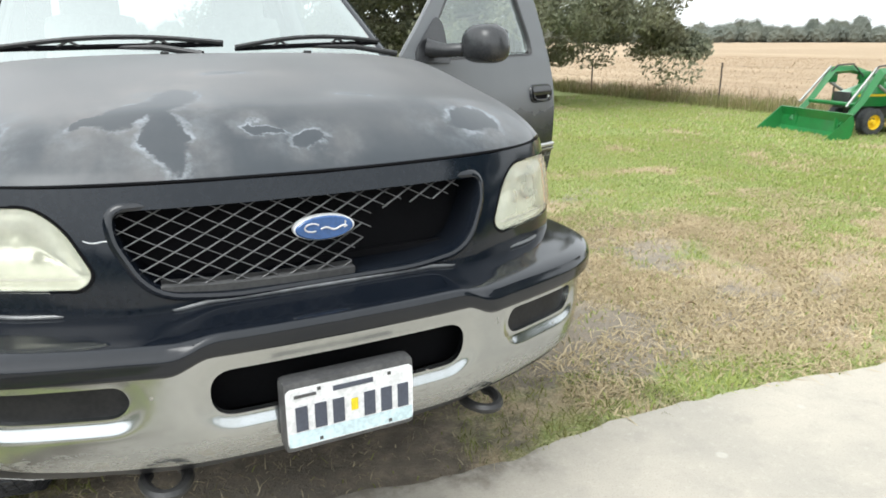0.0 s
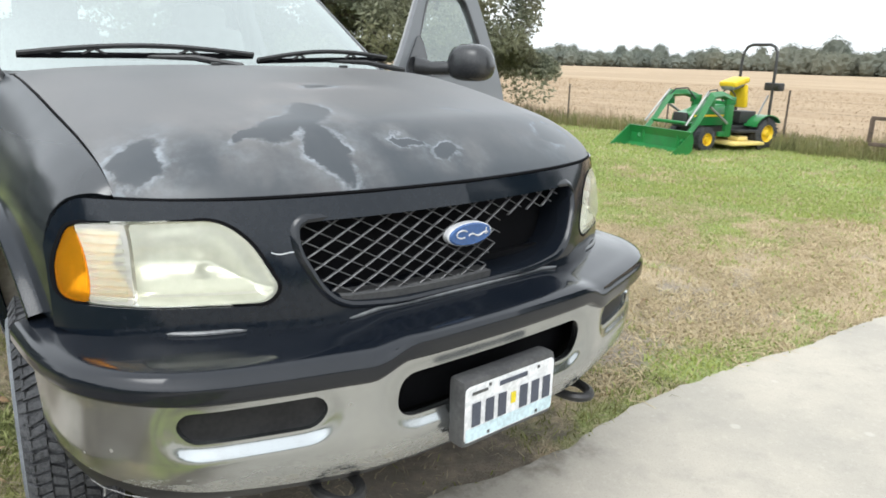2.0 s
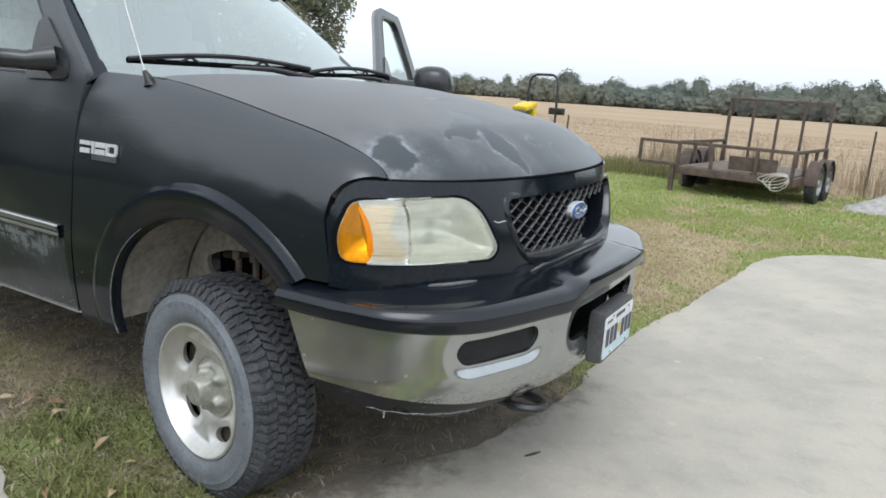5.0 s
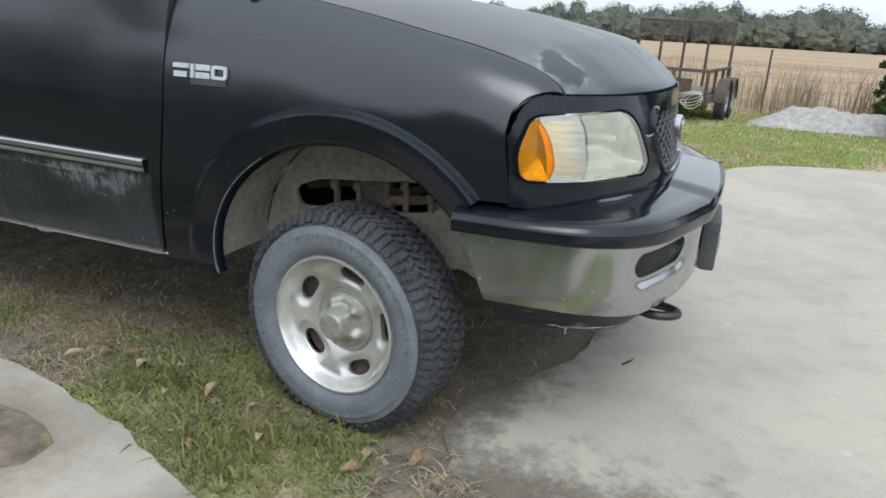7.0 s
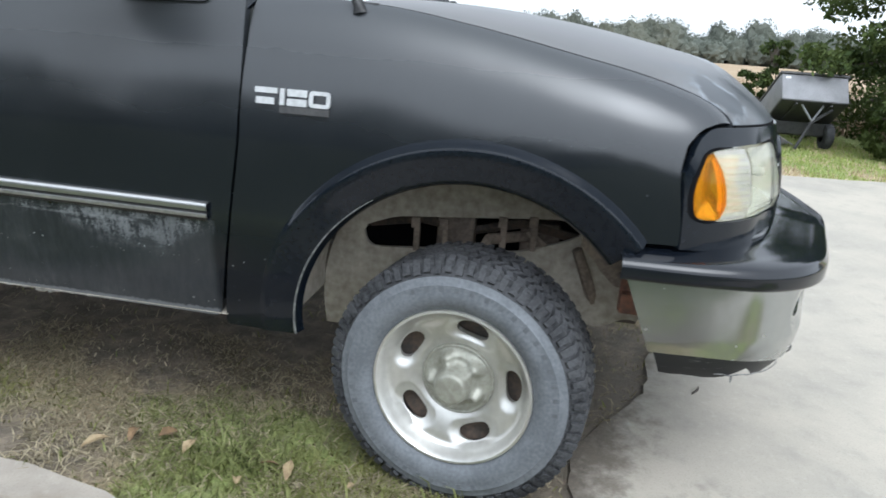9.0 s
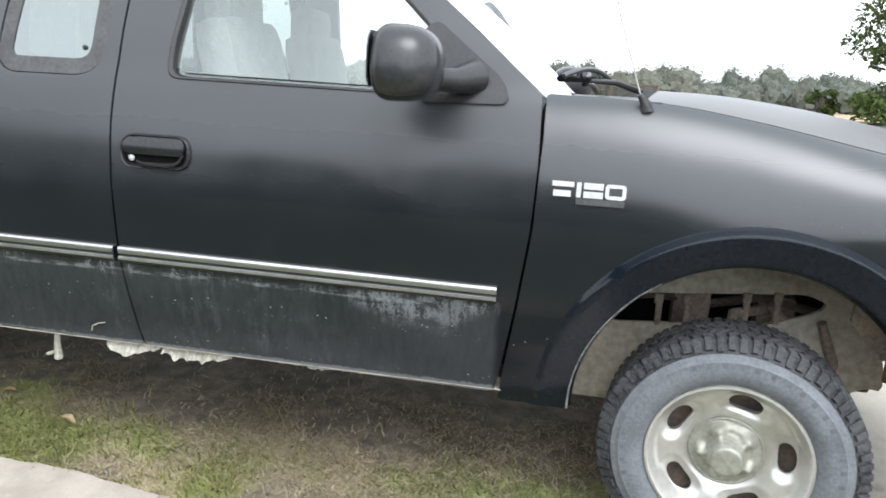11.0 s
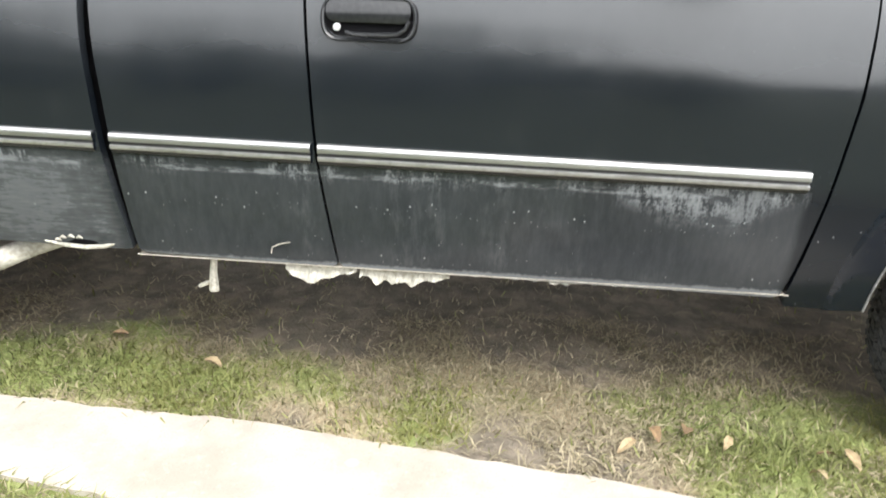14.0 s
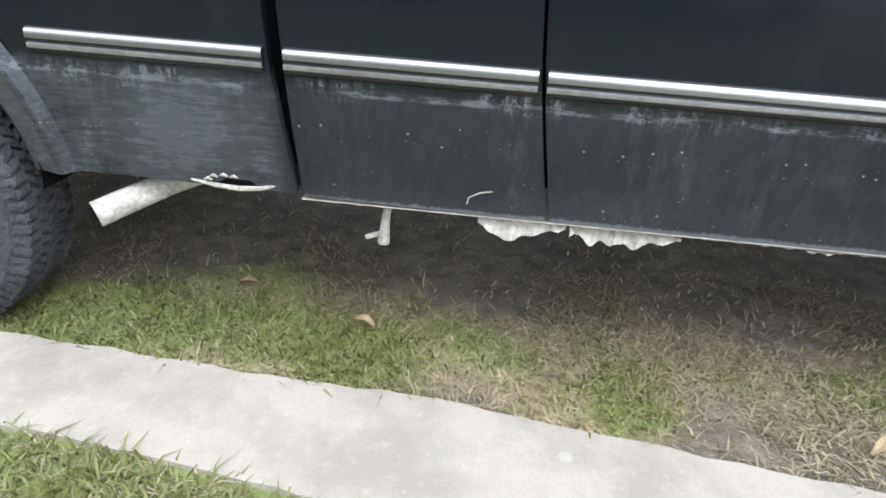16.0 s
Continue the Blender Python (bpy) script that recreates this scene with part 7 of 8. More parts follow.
box_part("chassis", -0.15, 1.92, -0.16, 0.16, 0.30, 0.50, BLACKM, "black chassis")
box_part("front_axle", 1.71, 1.83, -0.42, 0.42, 0.22, 0.32, BLACKM)
box_part("rear_axle", -0.1, 0.1, -0.4, 0.4, 0.26, 0.42, BLACKM)
# hood with sloping nose
V, F = sheet(lambda x, a: (x, 0.25 * np.sign(np.cos(a)) * np.abs(np.cos(a)) ** 0.35, 0.52 + (0.42 - 0.16 * smooth(1.45, 2.12, x)) * np.abs(np.sin(a)) ** 0.45), LIN(0.95, 2.12, 16), LIN(0.0, math.pi, 24), None, (0, 0, 1), 0.01)
hoodp = mk("engine_hood", V, F, GREEN, tractor, "green engine hood")
box_part("hood_stripe", 1.08, 2.0, 0.252, 0.258, 0.70, 0.74, JY, "yellow hood stripe", 0.0, hoodp)
box_part("grille", 2.10, 2.14, -0.2, 0.2, 0.48, 0.78, BLACKM, "black front grille")
box_part("dash", 0.84, 1.0, -0.24, 0.24, 0.45, 1.02, GREEN, "green dash cowl", 0.04)
box_part("platform", 0.15, 0.90, -0.46, 0.46, 0.36, 0.42, BLACKM, "black foot platform")
part("steering_wheel", merge(tube([(0.78 + 0.07 * math.sin(a), 0.17 * math.cos(a), 1.10 + 0.15 * math.sin(a)) for a in LIN(0, 2 * math.pi, 21)[:-1]], 0.014, 6, True), tube([(0.79, 0, 1.10), (0.92, 0, 0.98)], 0.02)), BLACKM, tractor, "black steering wheel", True)
for s in (1, -1):
    V, F = sheet(lambda t, w: (0.41 * np.cos(t) + 0.02, s * w, 0.335 + 0.40 * np.sin(t) ** 0.8), LIN(radians(18), radians(150), 20), LIN(0.16, 0.50, 6), None, (0, 0, 1), 0.02)
    mk("rear_fender", V, F, GREEN, tractor, "green rear fender")
box_part("seat_base", 0.12, 0.60, -0.2, 0.2, 0.55, 0.80, BLACKM)
tip_seat = Matrix.Translation((0.50, 0, 0.98)) @ Matrix.Rotation(radians(8), 4, "Y")
seat = part("seat", cuboid(0.10, 0.44, 0.50, (0, 0, 0.14), 0.045, tip_seat), JY, tractor, "yellow seat tipped forward", True)
part("seat_back", cuboid(0.46, 0.46, 0.13, (0.18, 0, 0.43), 0.06, tip_seat @ Matrix.Rotation(radians(8), 4, "Y")), JY, seat, "", True)
part("seat_underside", cuboid(0.36, 0.36, 0.10, (0.21, 0, 0.345), 0.04, tip_seat @ Matrix.Rotation(radians(8), 4, "Y")), GREYM, seat, "grey seat underside", True)
hoop = [(0.02, s * 0.45, z) for s, z in ((1, 0.55), (1, 1.0), (1, 1.86))] + [(0.01, 0.43, 2.04), (0.0, 0.36, 2.15), (0.0, 0.24, 2.20), (0.0, -0.24, 2.20), (0.0, -0.36, 2.15), (0.01, -0.43, 2.04)] + [(0.02, -0.45, z) for z in (1.86, 1.0, 0.55)]
part("roll_bar", tube(hoop, 0.032, 8), BLACKM, tractor, "black roll-over hoop", True)
part("warning_lamp", merge(cuboid(0.16, 0.40, 0.17, (-0.06, 0.42, 1.33), 0.03), cuboid(0.10, 0.16, 0.10, (0.03, 0.56, 1.36), 0.02)), BLACKM, tractor, "black lamp box on the roll bar", True)
part("warning_lamp", cuboid(0.12, 0.14, 0.14, (-0.04, -0.51, 1.36), 0.03), BLACKM, tractor, "black lamp box on the roll bar", True)
part("fold_strut", tube([(0.04, 0.38, 1.15), (0.24, 0.36, 0.74)], 0.022, 6), GREYM, tractor, "grey strut of the roll bar", True)
box_part("hitch", -0.55, -0.1, -0.2, 0.2, 0.3, 0.55, GREYM, "grey hitch arms")
# loader
for s in (1, -1):
    y = 0.47 * s
    part("loader_mast", merge(cuboid(0.18, 0.08, 0.80, (1.00, y, 0.70), 0.01), cuboid(0.26, 0.10, 0.16, (1.00, y, 1.04), 0.02), cuboid(0.34, 0.06, 0.10, (1.08, y, 0.36), 0.01)), GREEN, tractor, "green loader mast", True)
    part("loader_arm", tube([(0.96, y, 1.07), (1.30, y * 1.05, 1.16), (1.66, y * 1.2, 1.14), (1.98, y * 1.28, 0.66), (2.38, y * 1.35, 0.22)], [0.06, 0.075, 0.095, 0.075, 0.06], 4), GREEN, tractor, "green bent loader arm")
    part("arm_gusset", cuboid(0.26, 0.03, 0.20, (1.66, y * 1.2, 1.02), 0.01), GREEN, tractor, "", True)
    part("lift_cylinder", tube([(1.06, y * 1.1, 0.58), (1.66, y * 1.24, 0.92)], 0.028, 8), GREYM, tractor, "grey hydraulic cylinder", True)
    part("bucket_cylinder", tube([(1.72, y * 1.15, 1.22), (2.28, y * 1.25, 0.56)], 0.024, 8), GREYM, tractor, "grey hydraulic cylinder", True)
    part("hydraulic_hose", tube([(1.10, y * 0.8, 1.02), (1.35, y * 0.85, 1.26), (1.62, y * 1.0, 1.24), (1.72, y * 1.1, 1.12)], 0.016, 6), BLACKM, tractor, "black hydraulic hose", True)
part("arm_crossbar", tube([(2.06, -0.62, 0.58), (2.06, 0.62, 0.58)], 0.04, 8), GREEN, tractor, "", True)
V, F = [], []
prof_b = [(2.42, 0.46), (2.36, 0.30), (2.38, 0.10), (2.46, 0.02), (2.60, 0.0), (2.98, 0.0)]
for yb in (-0.92, 0.92):
    V += [(a, yb, b) for a, b in prof_b]
F = [(i, i + 1, 6 + i + 1, 6 + i) for i in range(5)] + [tuple(range(6)), tuple(range(11, 5, -1))]
me_b = part("loader_bucket", bmesh.new(), GREEN, tractor, "green steel loader bucket resting on the grass")
me_b.data.from_pydata(V, [], F)
me_b.data.materials.clear()
me_b.data.materials.append(GREEN)
sm = me_b.modifiers.new("thickness", "SOLIDIFY")
sm.thickness = 0.025
part("bucket_edge", cuboid(0.08, 1.86, 0.02, (2.98, 0, 0.012), 0.004), GREYM, me_b, "worn steel cutting edge")
for dy in (-0.5, 0.5):
    part("bucket_bracket", cuboid(0.06, 0.05, 0.30, (2.36, dy, 0.28), 0.01), GREEN, me_b)
for o in tractor.children:
    if o.name.split(".")[0] in ("loader_mast", "loader_arm", "arm_gusset", "hydraulic_hose", "lift_cylinder", "bucket_cylinder", "arm_crossbar", "loader_bucket"):
        o.location.x = 0.26
# mower deck
part("mower_deck", merge(cuboid(0.92, 1.34, 0.07, (0.74, 0, 0.15), 0.03), cuboid(0.3, 0.3, 0.10, (0.70, 0.30, 0.24), 0.04), cuboid(0.3, 0.3, 0.10, (0.70, -0.30, 0.24), 0.04)), DECKM, tractor, "faded yellow mower deck under the belly", True)
for dy in (0.62, -0.62):
    V, F = revolve([(-0.03, 0.0005), (-0.03, 0.07), (0.03, 0.07), (0.03, 0.0005)], 18)
    o = mk("gauge_wheel", V, F, BLACKM, tractor)
    o.matrix_basis = pose(0.40, dy, 0.09, 0, 0, 90)

# ---- trailer ----
RUST = material("rusty_trailer_steel", (0.062, 0.045, 0.037), 0.8, color2=(0.125, 0.088, 0.068), scale=9, fine=70, bump=0.3)
OLDWOOD = material("weathered_boards", (0.20, 0.168, 0.138), 0.85, color2=(0.11, 0.09, 0.072), scale=6, fine=80, bump=0.4)
trailer = empty("utility_trailer", pose(11.4, 0.54, -0.235, 0, 0, -8), "rusty tandem-axle utility trailer with upright ramp gate", "trailer")
LX, WY = 2.66, 1.03
bx = lambda *a, **k: box_part(*a, **{"parent": trailer, "bevel": 0.008, **k})
for s in (1, -1):
    bx("side_beam", 0, LX, s * WY - 0.04, s * WY + 0.04, 0.36, 0.50, RUST, "rusty side beam")
    bx("top_rail", 0, LX, s * WY - 0.03, s * WY + 0.03, 0.93, 0.99, RUST, "rusty top rail")
    for k in range(4):
        bx("rail_post", k * LX / 3.001 - 0.03, k * LX / 3.001 + 0.03, s * WY - 0.03, s * WY + 0.03, 0.48, 0.95, RUST, "rusty rail post")
for x in (0.0, LX):
    bx("cross_beam", x - 0.04, x + 0.04, -WY, WY, 0.36, 0.50, RUST, "rusty cross beam")
bx("top_rail", -0.03, 0.03, -WY, WY, 0.93, 0.99, RUST, "rusty front top rail")
for yy in (-0.4, 0.4):
    bx("rail_post", -0.03, 0.03, yy - 0.03, yy + 0.03, 0.48, 0.95, RUST, "rusty rail post")
for k in range(9):
    y0 = -WY + 0.05 + k * (2 * WY - 0.1) / 9
    bx("deck_board", 0.03, LX - 0.03, y0 + 0.006, y0 + (2 * WY - 0.1) / 9 - 0.006, 0.485, 0.525, OLDWOOD, "grey weathered deck board")
bx("side_panel", 0.06, 0.09, -0.75, 0.10, 0.55, 0.80, RUST, "rusty sheet panel behind the rail")
bx("landing_leg", -0.02, 0.06, 1.08, 1.17, 0.0, 0.50, RUST, "rusty landing leg")
bx("landing_leg", -0.02, 0.06, 0.90, 0.96, 0.16, 0.37, RUST, "rusty landing leg")
bx("wing_rail", -0.05, 0.01, WY, 1.82, 0.92, 0.98, RUST, "rusty side frame rail")
bx("wing_post", -0.05, 0.01, 1.77, 1.83, 0.56, 0.95, RUST, "rusty side frame post")
bx("wing_rail", -0.05, 0.01, WY, 1.80, 0.50, 0.56, RUST, "rusty side frame rail")
gate = bx("ramp_gate", 2.60, 2.66, -1.04, 1.02, 1.83, 1.89, RUST, "tall upright ramp gate frame")
for k in range(5):
    yy = -1.01 + k * 2.00 / 4
    bx("gate_post", 2.61, 2.65, yy - 0.028, yy + 0.028, 0.50, 1.83, RUST, "thin rusty gate post", parent=gate)
for k in range(16):
    bx("gate_mesh_bar", 2.62, 2.64, -1.01, 0.99, 1.59 + 0.0145 * k, 1.598 + 0.0145 * k, BLACKM, "", parent=gate, bevel=0)
for wx in (1.15, 1.97):
    for s in (-1, 1):
        at_wheel(trailer, wx, s * (WY + 0.25), 0.375, 0.20, 0.215, GREYM)
for s in (1, -1):
    for wx in (1.15, 1.97):
        V, F = sheet(lambda t, w: (wx + 0.41 * np.cos(t), s * (WY + w), 0.39 + 0.41 * np.sin(t)), LIN(radians(-5), radians(185), 18), LIN(0.05, 0.27, 4), None, (0, 0, 1), 0.02)
        mk("fender", V, F, RUST, trailer, "rounded rusty wheel fender")
ROPE = material("pale_rope", (0.5, 0.47, 0.40), 0.9)
rp = random.Random(2)
for k in range(4):
    cy, cz, ry, rz = -0.74 - 0.04 * k, 0.50 - 0.03 * k, 0.24 - 0.03 * k, 0.07 + 0.02 * k
    part("hanging_strap", tube([(-0.07 - 0.012 * k + 0.02 * math.sin(3 * a), cy + ry * math.cos(a) + rp.uniform(-0.015, 0.015), cz + rz * math.sin(a) - 0.05 * math.cos(a)) for a in LIN(0, 2 * math.pi, 19)[:-1]], 0.011, 5, True), ROPE, trailer, "pale coiled strap", True)

# ---- tipped cart ----
CARTM = material("dull_grey_sheet", (0.22, 0.222, 0.235), 0.5, 0.2, color2=(0.165, 0.167, 0.178), scale=4, bump=0.1)
cart = empty("dump_cart", pose(11.2, -4.34, -0.20, 0, 0, 182), "grey sheet-metal dump cart tipped nose-up beside the bushes", "cart")
TIP = Matrix.Translation((-0.75, 0, 0.20)) @ Matrix.Rotation(radians(-33), 4, "Y")
CL, CW, CH = 1.25, 0.57, 0.50


def cart_part(name, x0, x1, y0, y1, z0, z1, mat, label="", bevel=0.006, parent=cart):
    bm = cuboid(x1 - x0, y1 - y0, z1 - z0, ((x0 + x1) / 2, (y0 + y1) / 2, (z0 + z1) / 2), bevel)
    bmesh.ops.transform(bm, matrix=TIP, verts=bm.verts)
    return part(name, bm, mat, parent, label, True)


cart_part("floor_panel", 0, CL, -CW, CW, -0.02, 0.01, BLACKM, "dark underside of the cart box")
cart_part("front_panel", CL - 0.02, CL + 0.01, -CW, CW, 0.0, CH, CARTM, "grey sheet front panel")
for sy in (-1, 1):
    cart_part("side_panel", 0, CL - 0.02, sy * CW - 0.012, sy * CW + 0.012, 0.012, CH, CARTM, "grey sheet side panel")
    cart_part("rim", -0.02, CL + 0.03, sy * CW - 0.03, sy * CW + 0.03, CH, CH + 0.045, BLACKM, "dark folded rim")
    cart_part("floor_rib", 0.05, CL - 0.05, sy * 0.30 - 0.025, sy * 0.30 + 0.025, -0.06, -0.021, BLACKM)
cart_part("rim", CL - 0.025, CL + 0.04, -CW + 0.031, CW - 0.031, CH, CH + 0.045, BLACKM, "dark folded rim")
cart_part("sticker", CL + 0.011, CL + 0.014, -CW + 0.06, -CW + 0.15, CH - 0.09, CH - 0.05, PLATE, "small white sticker", 0)
for sy in (-1, 1):
    part("tow_brace", tube([(0.22, sy * 0.19, 0.80), (0.28, 0.02, 0.52)], 0.022, 6), CARTM, cart, "grey angle-iron tow brace", True)
    at_wheel(cart, -0.22, sy * 0.60, 0.23, 0.17, 0.11, GREYM)
part("tow_bar", tube([(0.20, 0.36, 0.74), (0.28, 0.02, 0.50), (0.42, -0.22, 0.02)], 0.030, 6), BLACKM, cart, "black tow bar resting on the grass", True)
part("axle", merge(tube([(-0.22, -0.6, 0.23), (-0.22, 0.6, 0.23)], 0.03, 8), cuboid(0.10, 0.9, 0.22, (-0.22, 0, 0.34), 0.01)), BLACKM, cart, "black axle beam")

# ---- gravel heap ----
GRAV = material("pale_gravel", (0.47, 0.45, 0.42), 0.9, color2=(0.29, 0.275, 0.255), scale=9, fine=60, bump=1.0, bump_scale=25)
V, F = sheet(lambda x, y: (x, y, ground_z(x, y) - 0.03 + np.maximum(0, 0.40 * (1 - ((x - 12.6) / 0.8) ** 2) * np.minimum(1, np.maximum(0, (-1.25 - y) / 0.9)) * np.minimum(1, np.maximum(0, (y + 4.6) / 0.6))) * (0.65 + 0.7 * fbm(x, y, 2.5, 77)) + 0.05 * (fbm(x, y, 12, 78) - 0.5)), LIN(11.6, 13.6, 40), LIN(-8.2, -1.2, 140), None, (0, 0, 1), 0)
tagged(mk("gravel_heap", V, F, GRAV), "long low heap of pale grey gravel", "gravel", kind="stuff")

# ---- fence and weeds ----
for i, (fy, fz) in enumerate(((16.5, 0.85), (11.2, 0.87), (8.0, 0.9), (5.05, 1.0), (1.25, 1.25), (-1.65, 1.15), (-5.0, 1.0), (-8.5, 1.1), (21, 0.9))):
    fp = empty("fence_post", pose(14.6, fy, -0.262), "thin dark steel fence post in the weeds", "fence post", "fence posts")
    part("stake", merge(cuboid(0.035, 0.012, fz + 0.26 + 0.1, (0, 0, (fz + 0.26) / 2 - 0.05), 0.002), cuboid(0.012, 0.04, fz + 0.26, (0.015, 0, (fz + 0.26) / 2), 0.002)), IRON, fp, "rusty T-section stake")
WIRE = material("fence_wire", (0.12, 0.11, 0.10), 0.6, 0.5)
for k in range(4):
    zz = 0.05 + 0.25 * k
    w = part("fence_wire", tube([(14.59, 24, zz), (14.59, 11.2, zz - 0.01), (14.59, 5, zz + 0.01), (14.59, -2, zz), (14.59, -12, zz)], 0.0014, 4), WIRE)
    tagged(w, "thin rusty fence wire strung between posts", "fence wire", "fence wires")


def weeds(name, x0, x1, y0, y1, n, h, mat, label, seed, wd=0.012, lean=0.25, thin=0.1):
    r = np.random.RandomState(seed)
    x, y = r.uniform(x0, x1, n), r.uniform(y0, y1, n)
    keep = r.rand(n) < np.clip(2.6 * (fbm(x, y, 1.5, seed + 7) - thin), 0.06, 1)
    x, y = x[keep], y[keep]
    hh = h * (0.30 + 1.0 * fbm(x, y, 1.2, seed))
    return blades(name, x, y, hh, wd, lean, mat, label, seed)


DEADW = leafy("dead_weeds", (0.17, 0.135, 0.092), (0.45, 0.37, 0.26), 0.9, 0.1)
GREENW = leafy("green_weeds", (0.11, 0.13, 0.05), (0.30, 0.29, 0.14), 0.8, 0.2)
weeds("tall_dead_weeds", 14.2, 16.5, -12, 3.2, 10500, 1.15, DEADW, "tall brown dead weeds along the fence", 61, 0.014, 0.22, 0.36)
weeds("green_weeds", 13.9, 15.6, -0.5, 5.0, 6500, 0.42, GREENW, "green weeds at the fence line", 62, 0.016, 0.4)
weeds("low_weeds", 14.1, 15.8, 4.5, 24, 9000, 0.42, GREENW, "low weeds along the fence line", 63, 0.016, 0.4)
weeds("dead_weeds", 14.2, 16.2, 3.0, 24, 7000, 0.55, DEADW, "brown weeds along the fence line", 64, 0.014, 0.35, 0.3)
STUBBLE = leafy("field_stubble", (0.34, 0.252, 0.158), (0.43, 0.325, 0.212), 0.9, 0.35, 0.15, (0.9, 0.9, 0.9))
r = np.random.RandomState(71)
x, y = r.uniform(15.5, 60, 42000), r.uniform(-30, 50, 42000)
blades("straw_stubble", x, y, np.full(42000, 0.075), np.full(42000, 0.016) * (1 + x / 40), 1.2, STUBBLE, "straw stubble of the harvested field", 72)


# ---- trees ----
BARK = material("tree_bark", (0.075, 0.06, 0.05), 0.9, color2=(0.13, 0.11, 0.09), scale=14, bump=0.6, bump_scale=20)
# cedar leaf tones paled and greyed to carry the haze over it
CEDAR = leafy("cedar_foliage", (0.115, 0.130, 0.092), (0.285, 0.300, 0.215), 0.75, 0.45, 0.5)
BROAD = leafy("broad_foliage", (0.03, 0.055, 0.016), (0.10, 0.135, 0.04), 0.65, 0.3)


def leaves(name, centres, radii, per, size, mat, parent, seed, droop=0.0):
    """A crown out of thousands of small leaves set round many sprays."""
    r = np.random.RandomState(seed)
    c = np.repeat(np.array(centres), per, 0)
    rad = np.repeat(np.array(radii), per)
    k = len(c)
    d = r.normal(0, 1, (k, 3))
    d /= np.linalg.norm(d, axis=1)[:, None]
    p = c + d * (rad * r.uniform(0.1, 1.0, k) ** 0.5)[:, None] * np.array([1, 1, 0.6])
    a = r.normal(0, 1, (k, 3))
    a /= np.linalg.norm(a, axis=1)[:, None]
    b = np.cross(a, r.normal(0, 1, (k, 3)))
    b /= np.linalg.norm(b, axis=1)[:, None] + 1e-9
    s = size * r.uniform(0.5, 1.4, k)[:, None]
    P = np.stack([p - a * s, p + b * s * 0.45, p + a * s, p - b * s * 0.45], 1)
    me = bpy.data.meshes.new(name)
    me.vertices.add(4 * k)
    me.vertices.foreach_set("co", P.reshape(-1))
    me.loops.add(4 * k)
    me.loops.foreach_set("vertex_index", np.arange(4 * k, dtype=np.int32))
    me.polygons.add(k)
    me.polygons.foreach_set("loop_start", np.arange(0, 4 * k, 4, dtype=np.int32))
    me.update(calc_edges=True)
    me.materials.append(mat)
    ob = new(name, me)
    ob.parent = parent
    return ob


def tree(kind, base, height, crown, low, per, size, mat, seed, label, sprays=240, extra=()):
    """Tapered trunk, limbs, and sprays of leaves at the limbs' ends."""
    rnd = random.Random(seed)
    t = empty(kind, Matrix.Translation(base), label, "tree")
    trunk = [(0.15 * math.sin(k * 1.3 + seed), 0.15 * math.cos(k * 1.7 + seed), height * 0.9 * k / 8) for k in range(9)]
    part("trunk", tube([(a * k / 8, b * k / 8, z) for k, (a, b, z) in enumerate(trunk)], [height * 0.028 * (1 - 0.1 * k) for k in range(9)], 10), BARK, t, "", True)
    cs, rr, limbs = [], [], []
    for i in range(sprays):
        f = rnd.random()
        z = low + (height - low) * f
        reach = crown * (1 - ((z - low * 1.5) / (height * 1.02 - low * 1.5)) ** 2 * 0.92 if z > low * 1.5 else 0.95) * rnd.uniform(0.35, 1.0) ** 0.6
        a = rnd.uniform(0, 2 * math.pi)
        reach *= 0.80 + 0.25 * math.sin(3 * a + seed) * math.cos(2 * z + seed)
        cs.append((reach * math.cos(a), reach * math.sin(a), z - 0.12 * reach))
        rr.append(crown * rnd.uniform(0.09, 0.19))
        if i % 6 == 0:
            limbs.append(tube([(0, 0, max(0.6, z * 0.8)), (reach * 0.5 * math.cos(a), reach * 0.5 * math.sin(a), z * 0.95), cs[-1]], [0.09, 0.05, 0.02], 5))
    for c, r_ in extra:
        cs.append(c)
        rr.append(r_)
    part("branchwork", merge(*limbs), BARK, t, "", True)
    leaves("crown", cs, rr, per, size, mat, t, seed)
    return t


ex = [((14.3 - 10.3 + 0.25 * math.sin(k), 12.1 - 14.6 + 0.2 * k - 0.3, 1.42 + 0.12 * k), 0.42) for k in range(7)]
ex += [((2.2 + 0.25 * k, -2.6 + 0.05 * k, 2.2 - 0.10 * k), 0.55) for k in range(8)]
ex += [((2.7 + 0.12 * k, -2.6 + 0.1 * math.sin(2 * k), 2.1 + 0.30 * k), 0.62) for k in range(8)]
tree("cedar_tree", (10.3, 14.6, -0.25), 10.5, 4.7, 1.5, 430, 0.064, CEDAR, 3, "large dark green cedar with low drooping branches", 420, ex)
tree("cedar_tree", (5.5, 19.0, -0.1), 11, 4.8, 0.8, 220, 0.082, CEDAR, 5, "large dark green cedar beyond the truck", 300)
tree("cedar_tree", (10.5, 22.0, -0.2), 10, 4.5, 0.8, 90, 0.13, CEDAR, 6, "dark cedar standing at the field edge", 260)
tree("broadleaf_tree", (12.9, -7.6, -0.2), 8.5, 3.7, 0.5, 230, 0.068, BROAD, 8, "leafy green tree overhanging the grey dump cart", 320)
tree("broadleaf_tree", (14.5, -10.5, -0.2), 9.5, 4.2, 0.6, 110, 0.11, BROAD, 9, "leafy green tree at the yard's edge", 280)
tree("broadleaf_bush", (9.95, -5.85, -0.2), 2.0, 1.05, 0.2, 110, 0.055, BROAD, 12, "low green bush beside the dump cart", 90)
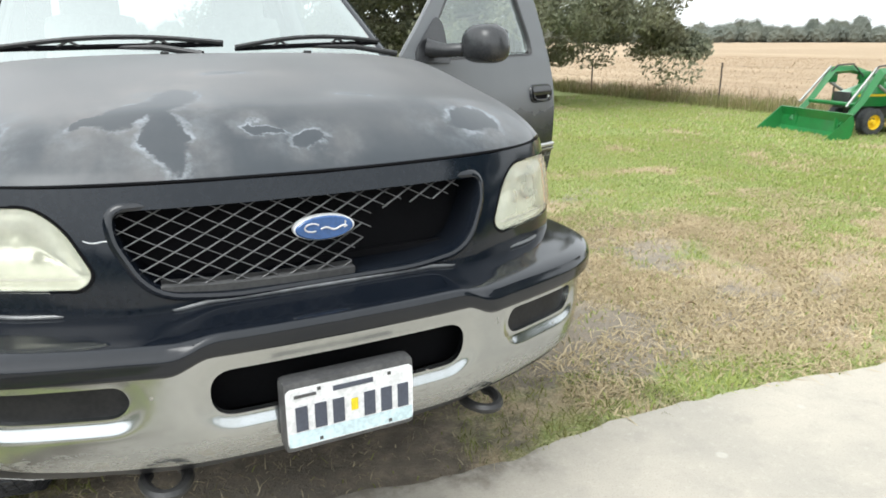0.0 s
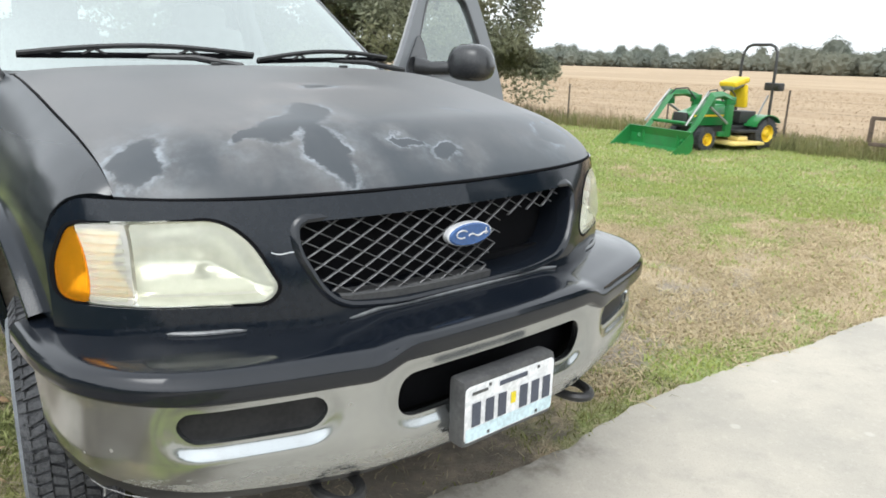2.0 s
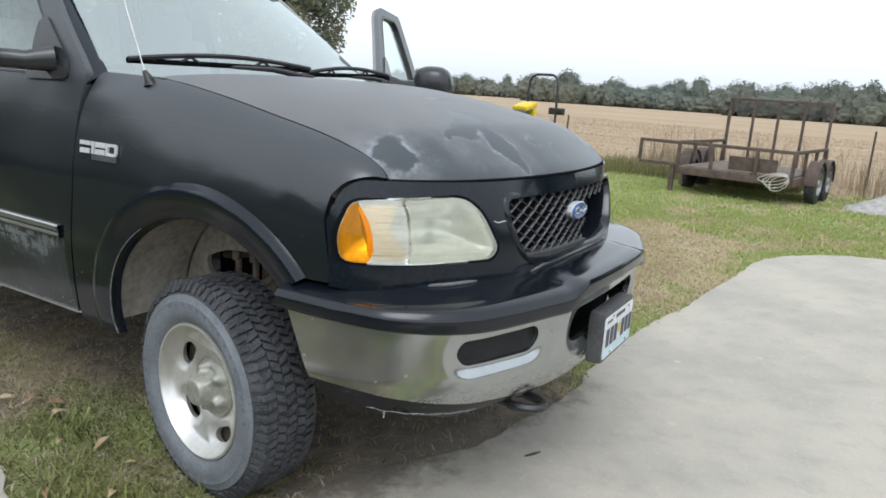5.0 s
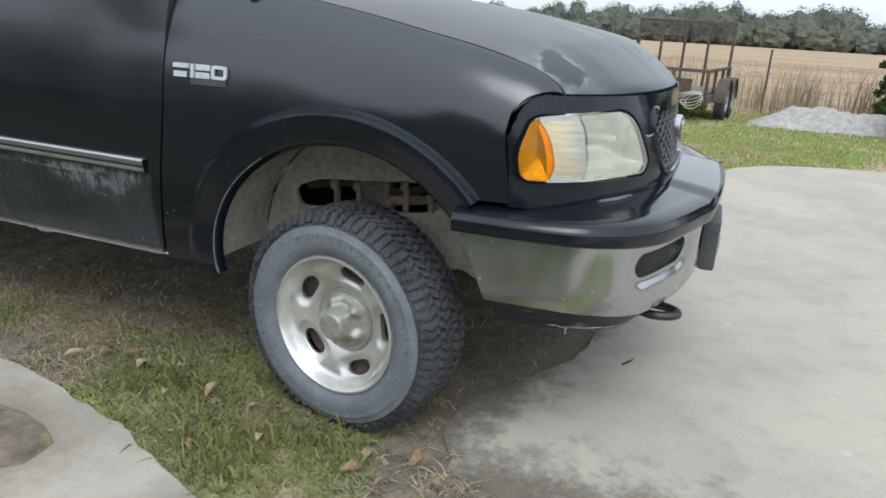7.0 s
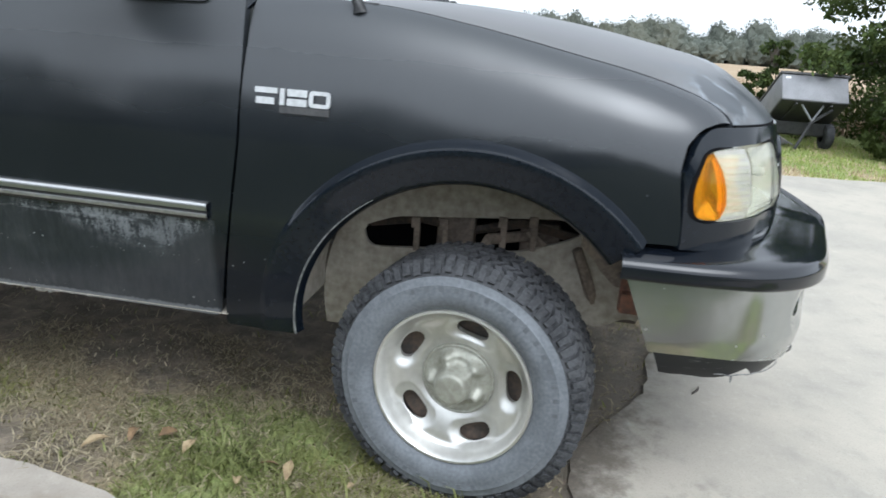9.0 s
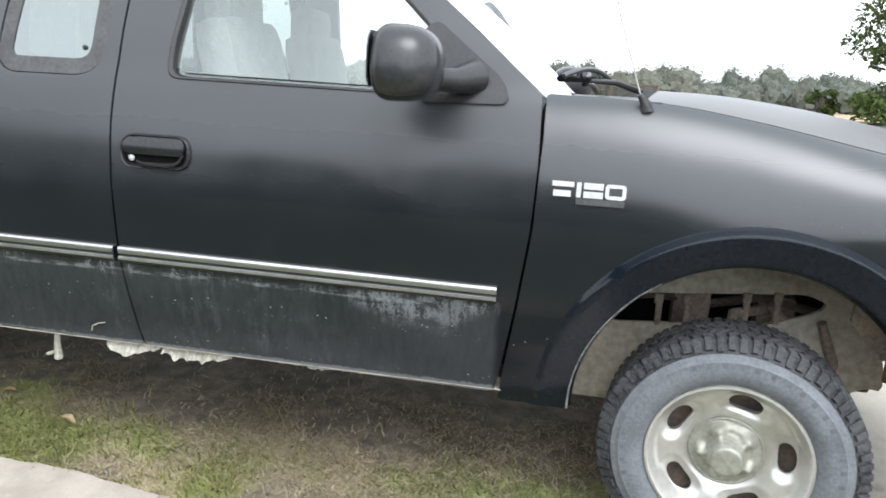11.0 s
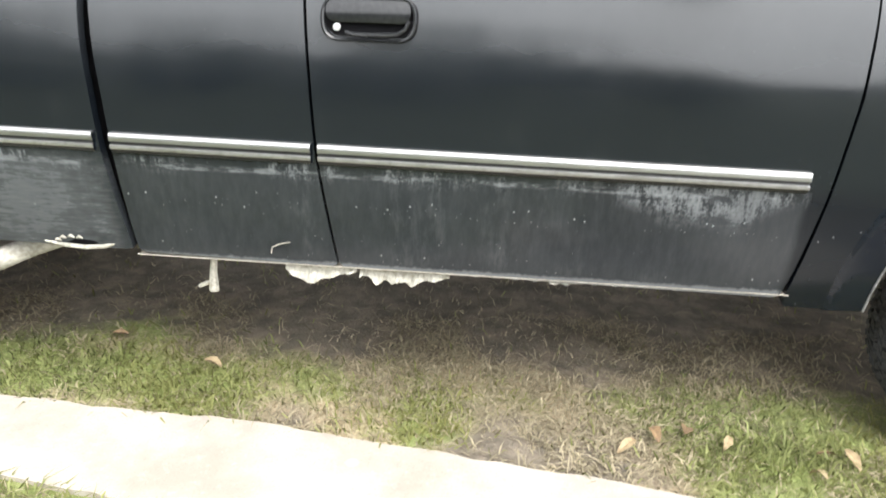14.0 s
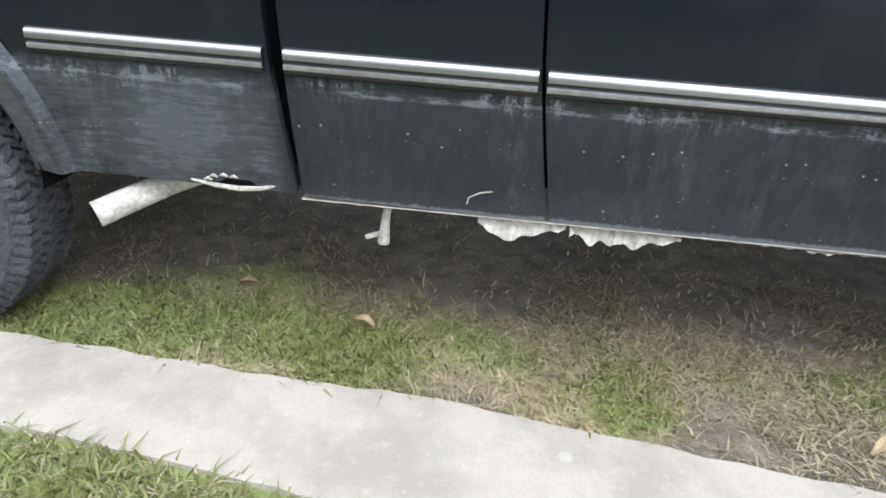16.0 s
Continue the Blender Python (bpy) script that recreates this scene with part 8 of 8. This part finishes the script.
tree("broadleaf_bush", (13.6, -4.3, -0.25), 2.0, 0.9, 0.3, 70, 0.06, BROAD, 13, "pale green bush at the fence line", 50)


# ---- far tree line ----
def wood(name, spans, seed, label):
    """Distant woods: many ragged crowns and loose leaves, joined."""
    r = np.random.RandomState(seed)
    ico = bmesh.new()
    bmesh.ops.create_icosphere(ico, subdivisions=3, radius=1)
    base = np.array([v.co[:] for v in ico.verts])
    tri = np.array([[v.index for v in f.verts] for f in ico.faces])
    ico.free()
    Vs, Fs, n0, tops = [], [], 0, []
    for a0, a1, dist, h, step in spans:
        az = a0
        while az < a1:
            for row in range(2):
                d = dist * (1 + 0.06 * row + r.uniform(-0.02, 0.02))
                hh = h * r.choice([0.74, 0.86, 0.94, 1.02, 1.20]) * r.uniform(0.92, 1.08) * (0.9 if row == 0 else 1.12)
                w = h * r.uniform(0.30, 0.62)
                t = radians(az + r.uniform(-0.4, 0.4) * step)
                c = np.array([d * math.cos(t), d * math.sin(t), hh * 0.50 - 1.0])
                q = base * (1 + 0.12 * r.normal(0, 1, (len(base), 1))) * np.array([w, w, hh * 0.54]) * 0.80
                Vs.append(q + c)
                Fs.append(tri + n0)
                n0 += len(base)
                tops.append((c, w, hh))
            az += step
    V = np.concatenate(Vs)
    F = np.concatenate(Fs)
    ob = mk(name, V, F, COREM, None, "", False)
    # loose leaf sprays that break the outline
    cen = np.repeat(np.array([c for c, _, _ in tops]), 900, 0)
    wid = np.repeat(np.array([w for _, w, _ in tops]), 900)
    hei = np.repeat(np.array([h for _, _, h in tops]), 900)
    k = len(cen)
    d = r.normal(0, 1, (k, 3))
    d /= np.linalg.norm(d, axis=1)[:, None]
    d[:, 2] = np.where(d[:, 2] < -0.5, -d[:, 2], d[:, 2])
    p = cen + d * np.stack([wid, wid, hei * 0.54], 1) * r.uniform(0.78, 1.10, k)[:, None]
    a, b = r.normal(0, 1, (k, 3)), r.normal(0, 1, (k, 3))
    s = (hei * 0.0145 * r.uniform(0.5, 1.4, k))[:, None]
    P = np.stack([p - a * s, p + b * s * 0.6, p + a * s, p - b * s * 0.6], 1).reshape(-1, 3)
    lv = mk("leaf_sprays", P, np.arange(4 * k).reshape(-1, 4), WOODM, ob, "", False)
    tagged(lv, kind="stuff")
    return tagged(ob, label, "trees", kind="stuff")


# greyed foliage tones paint in distance haze; crown cores darker for inner shade
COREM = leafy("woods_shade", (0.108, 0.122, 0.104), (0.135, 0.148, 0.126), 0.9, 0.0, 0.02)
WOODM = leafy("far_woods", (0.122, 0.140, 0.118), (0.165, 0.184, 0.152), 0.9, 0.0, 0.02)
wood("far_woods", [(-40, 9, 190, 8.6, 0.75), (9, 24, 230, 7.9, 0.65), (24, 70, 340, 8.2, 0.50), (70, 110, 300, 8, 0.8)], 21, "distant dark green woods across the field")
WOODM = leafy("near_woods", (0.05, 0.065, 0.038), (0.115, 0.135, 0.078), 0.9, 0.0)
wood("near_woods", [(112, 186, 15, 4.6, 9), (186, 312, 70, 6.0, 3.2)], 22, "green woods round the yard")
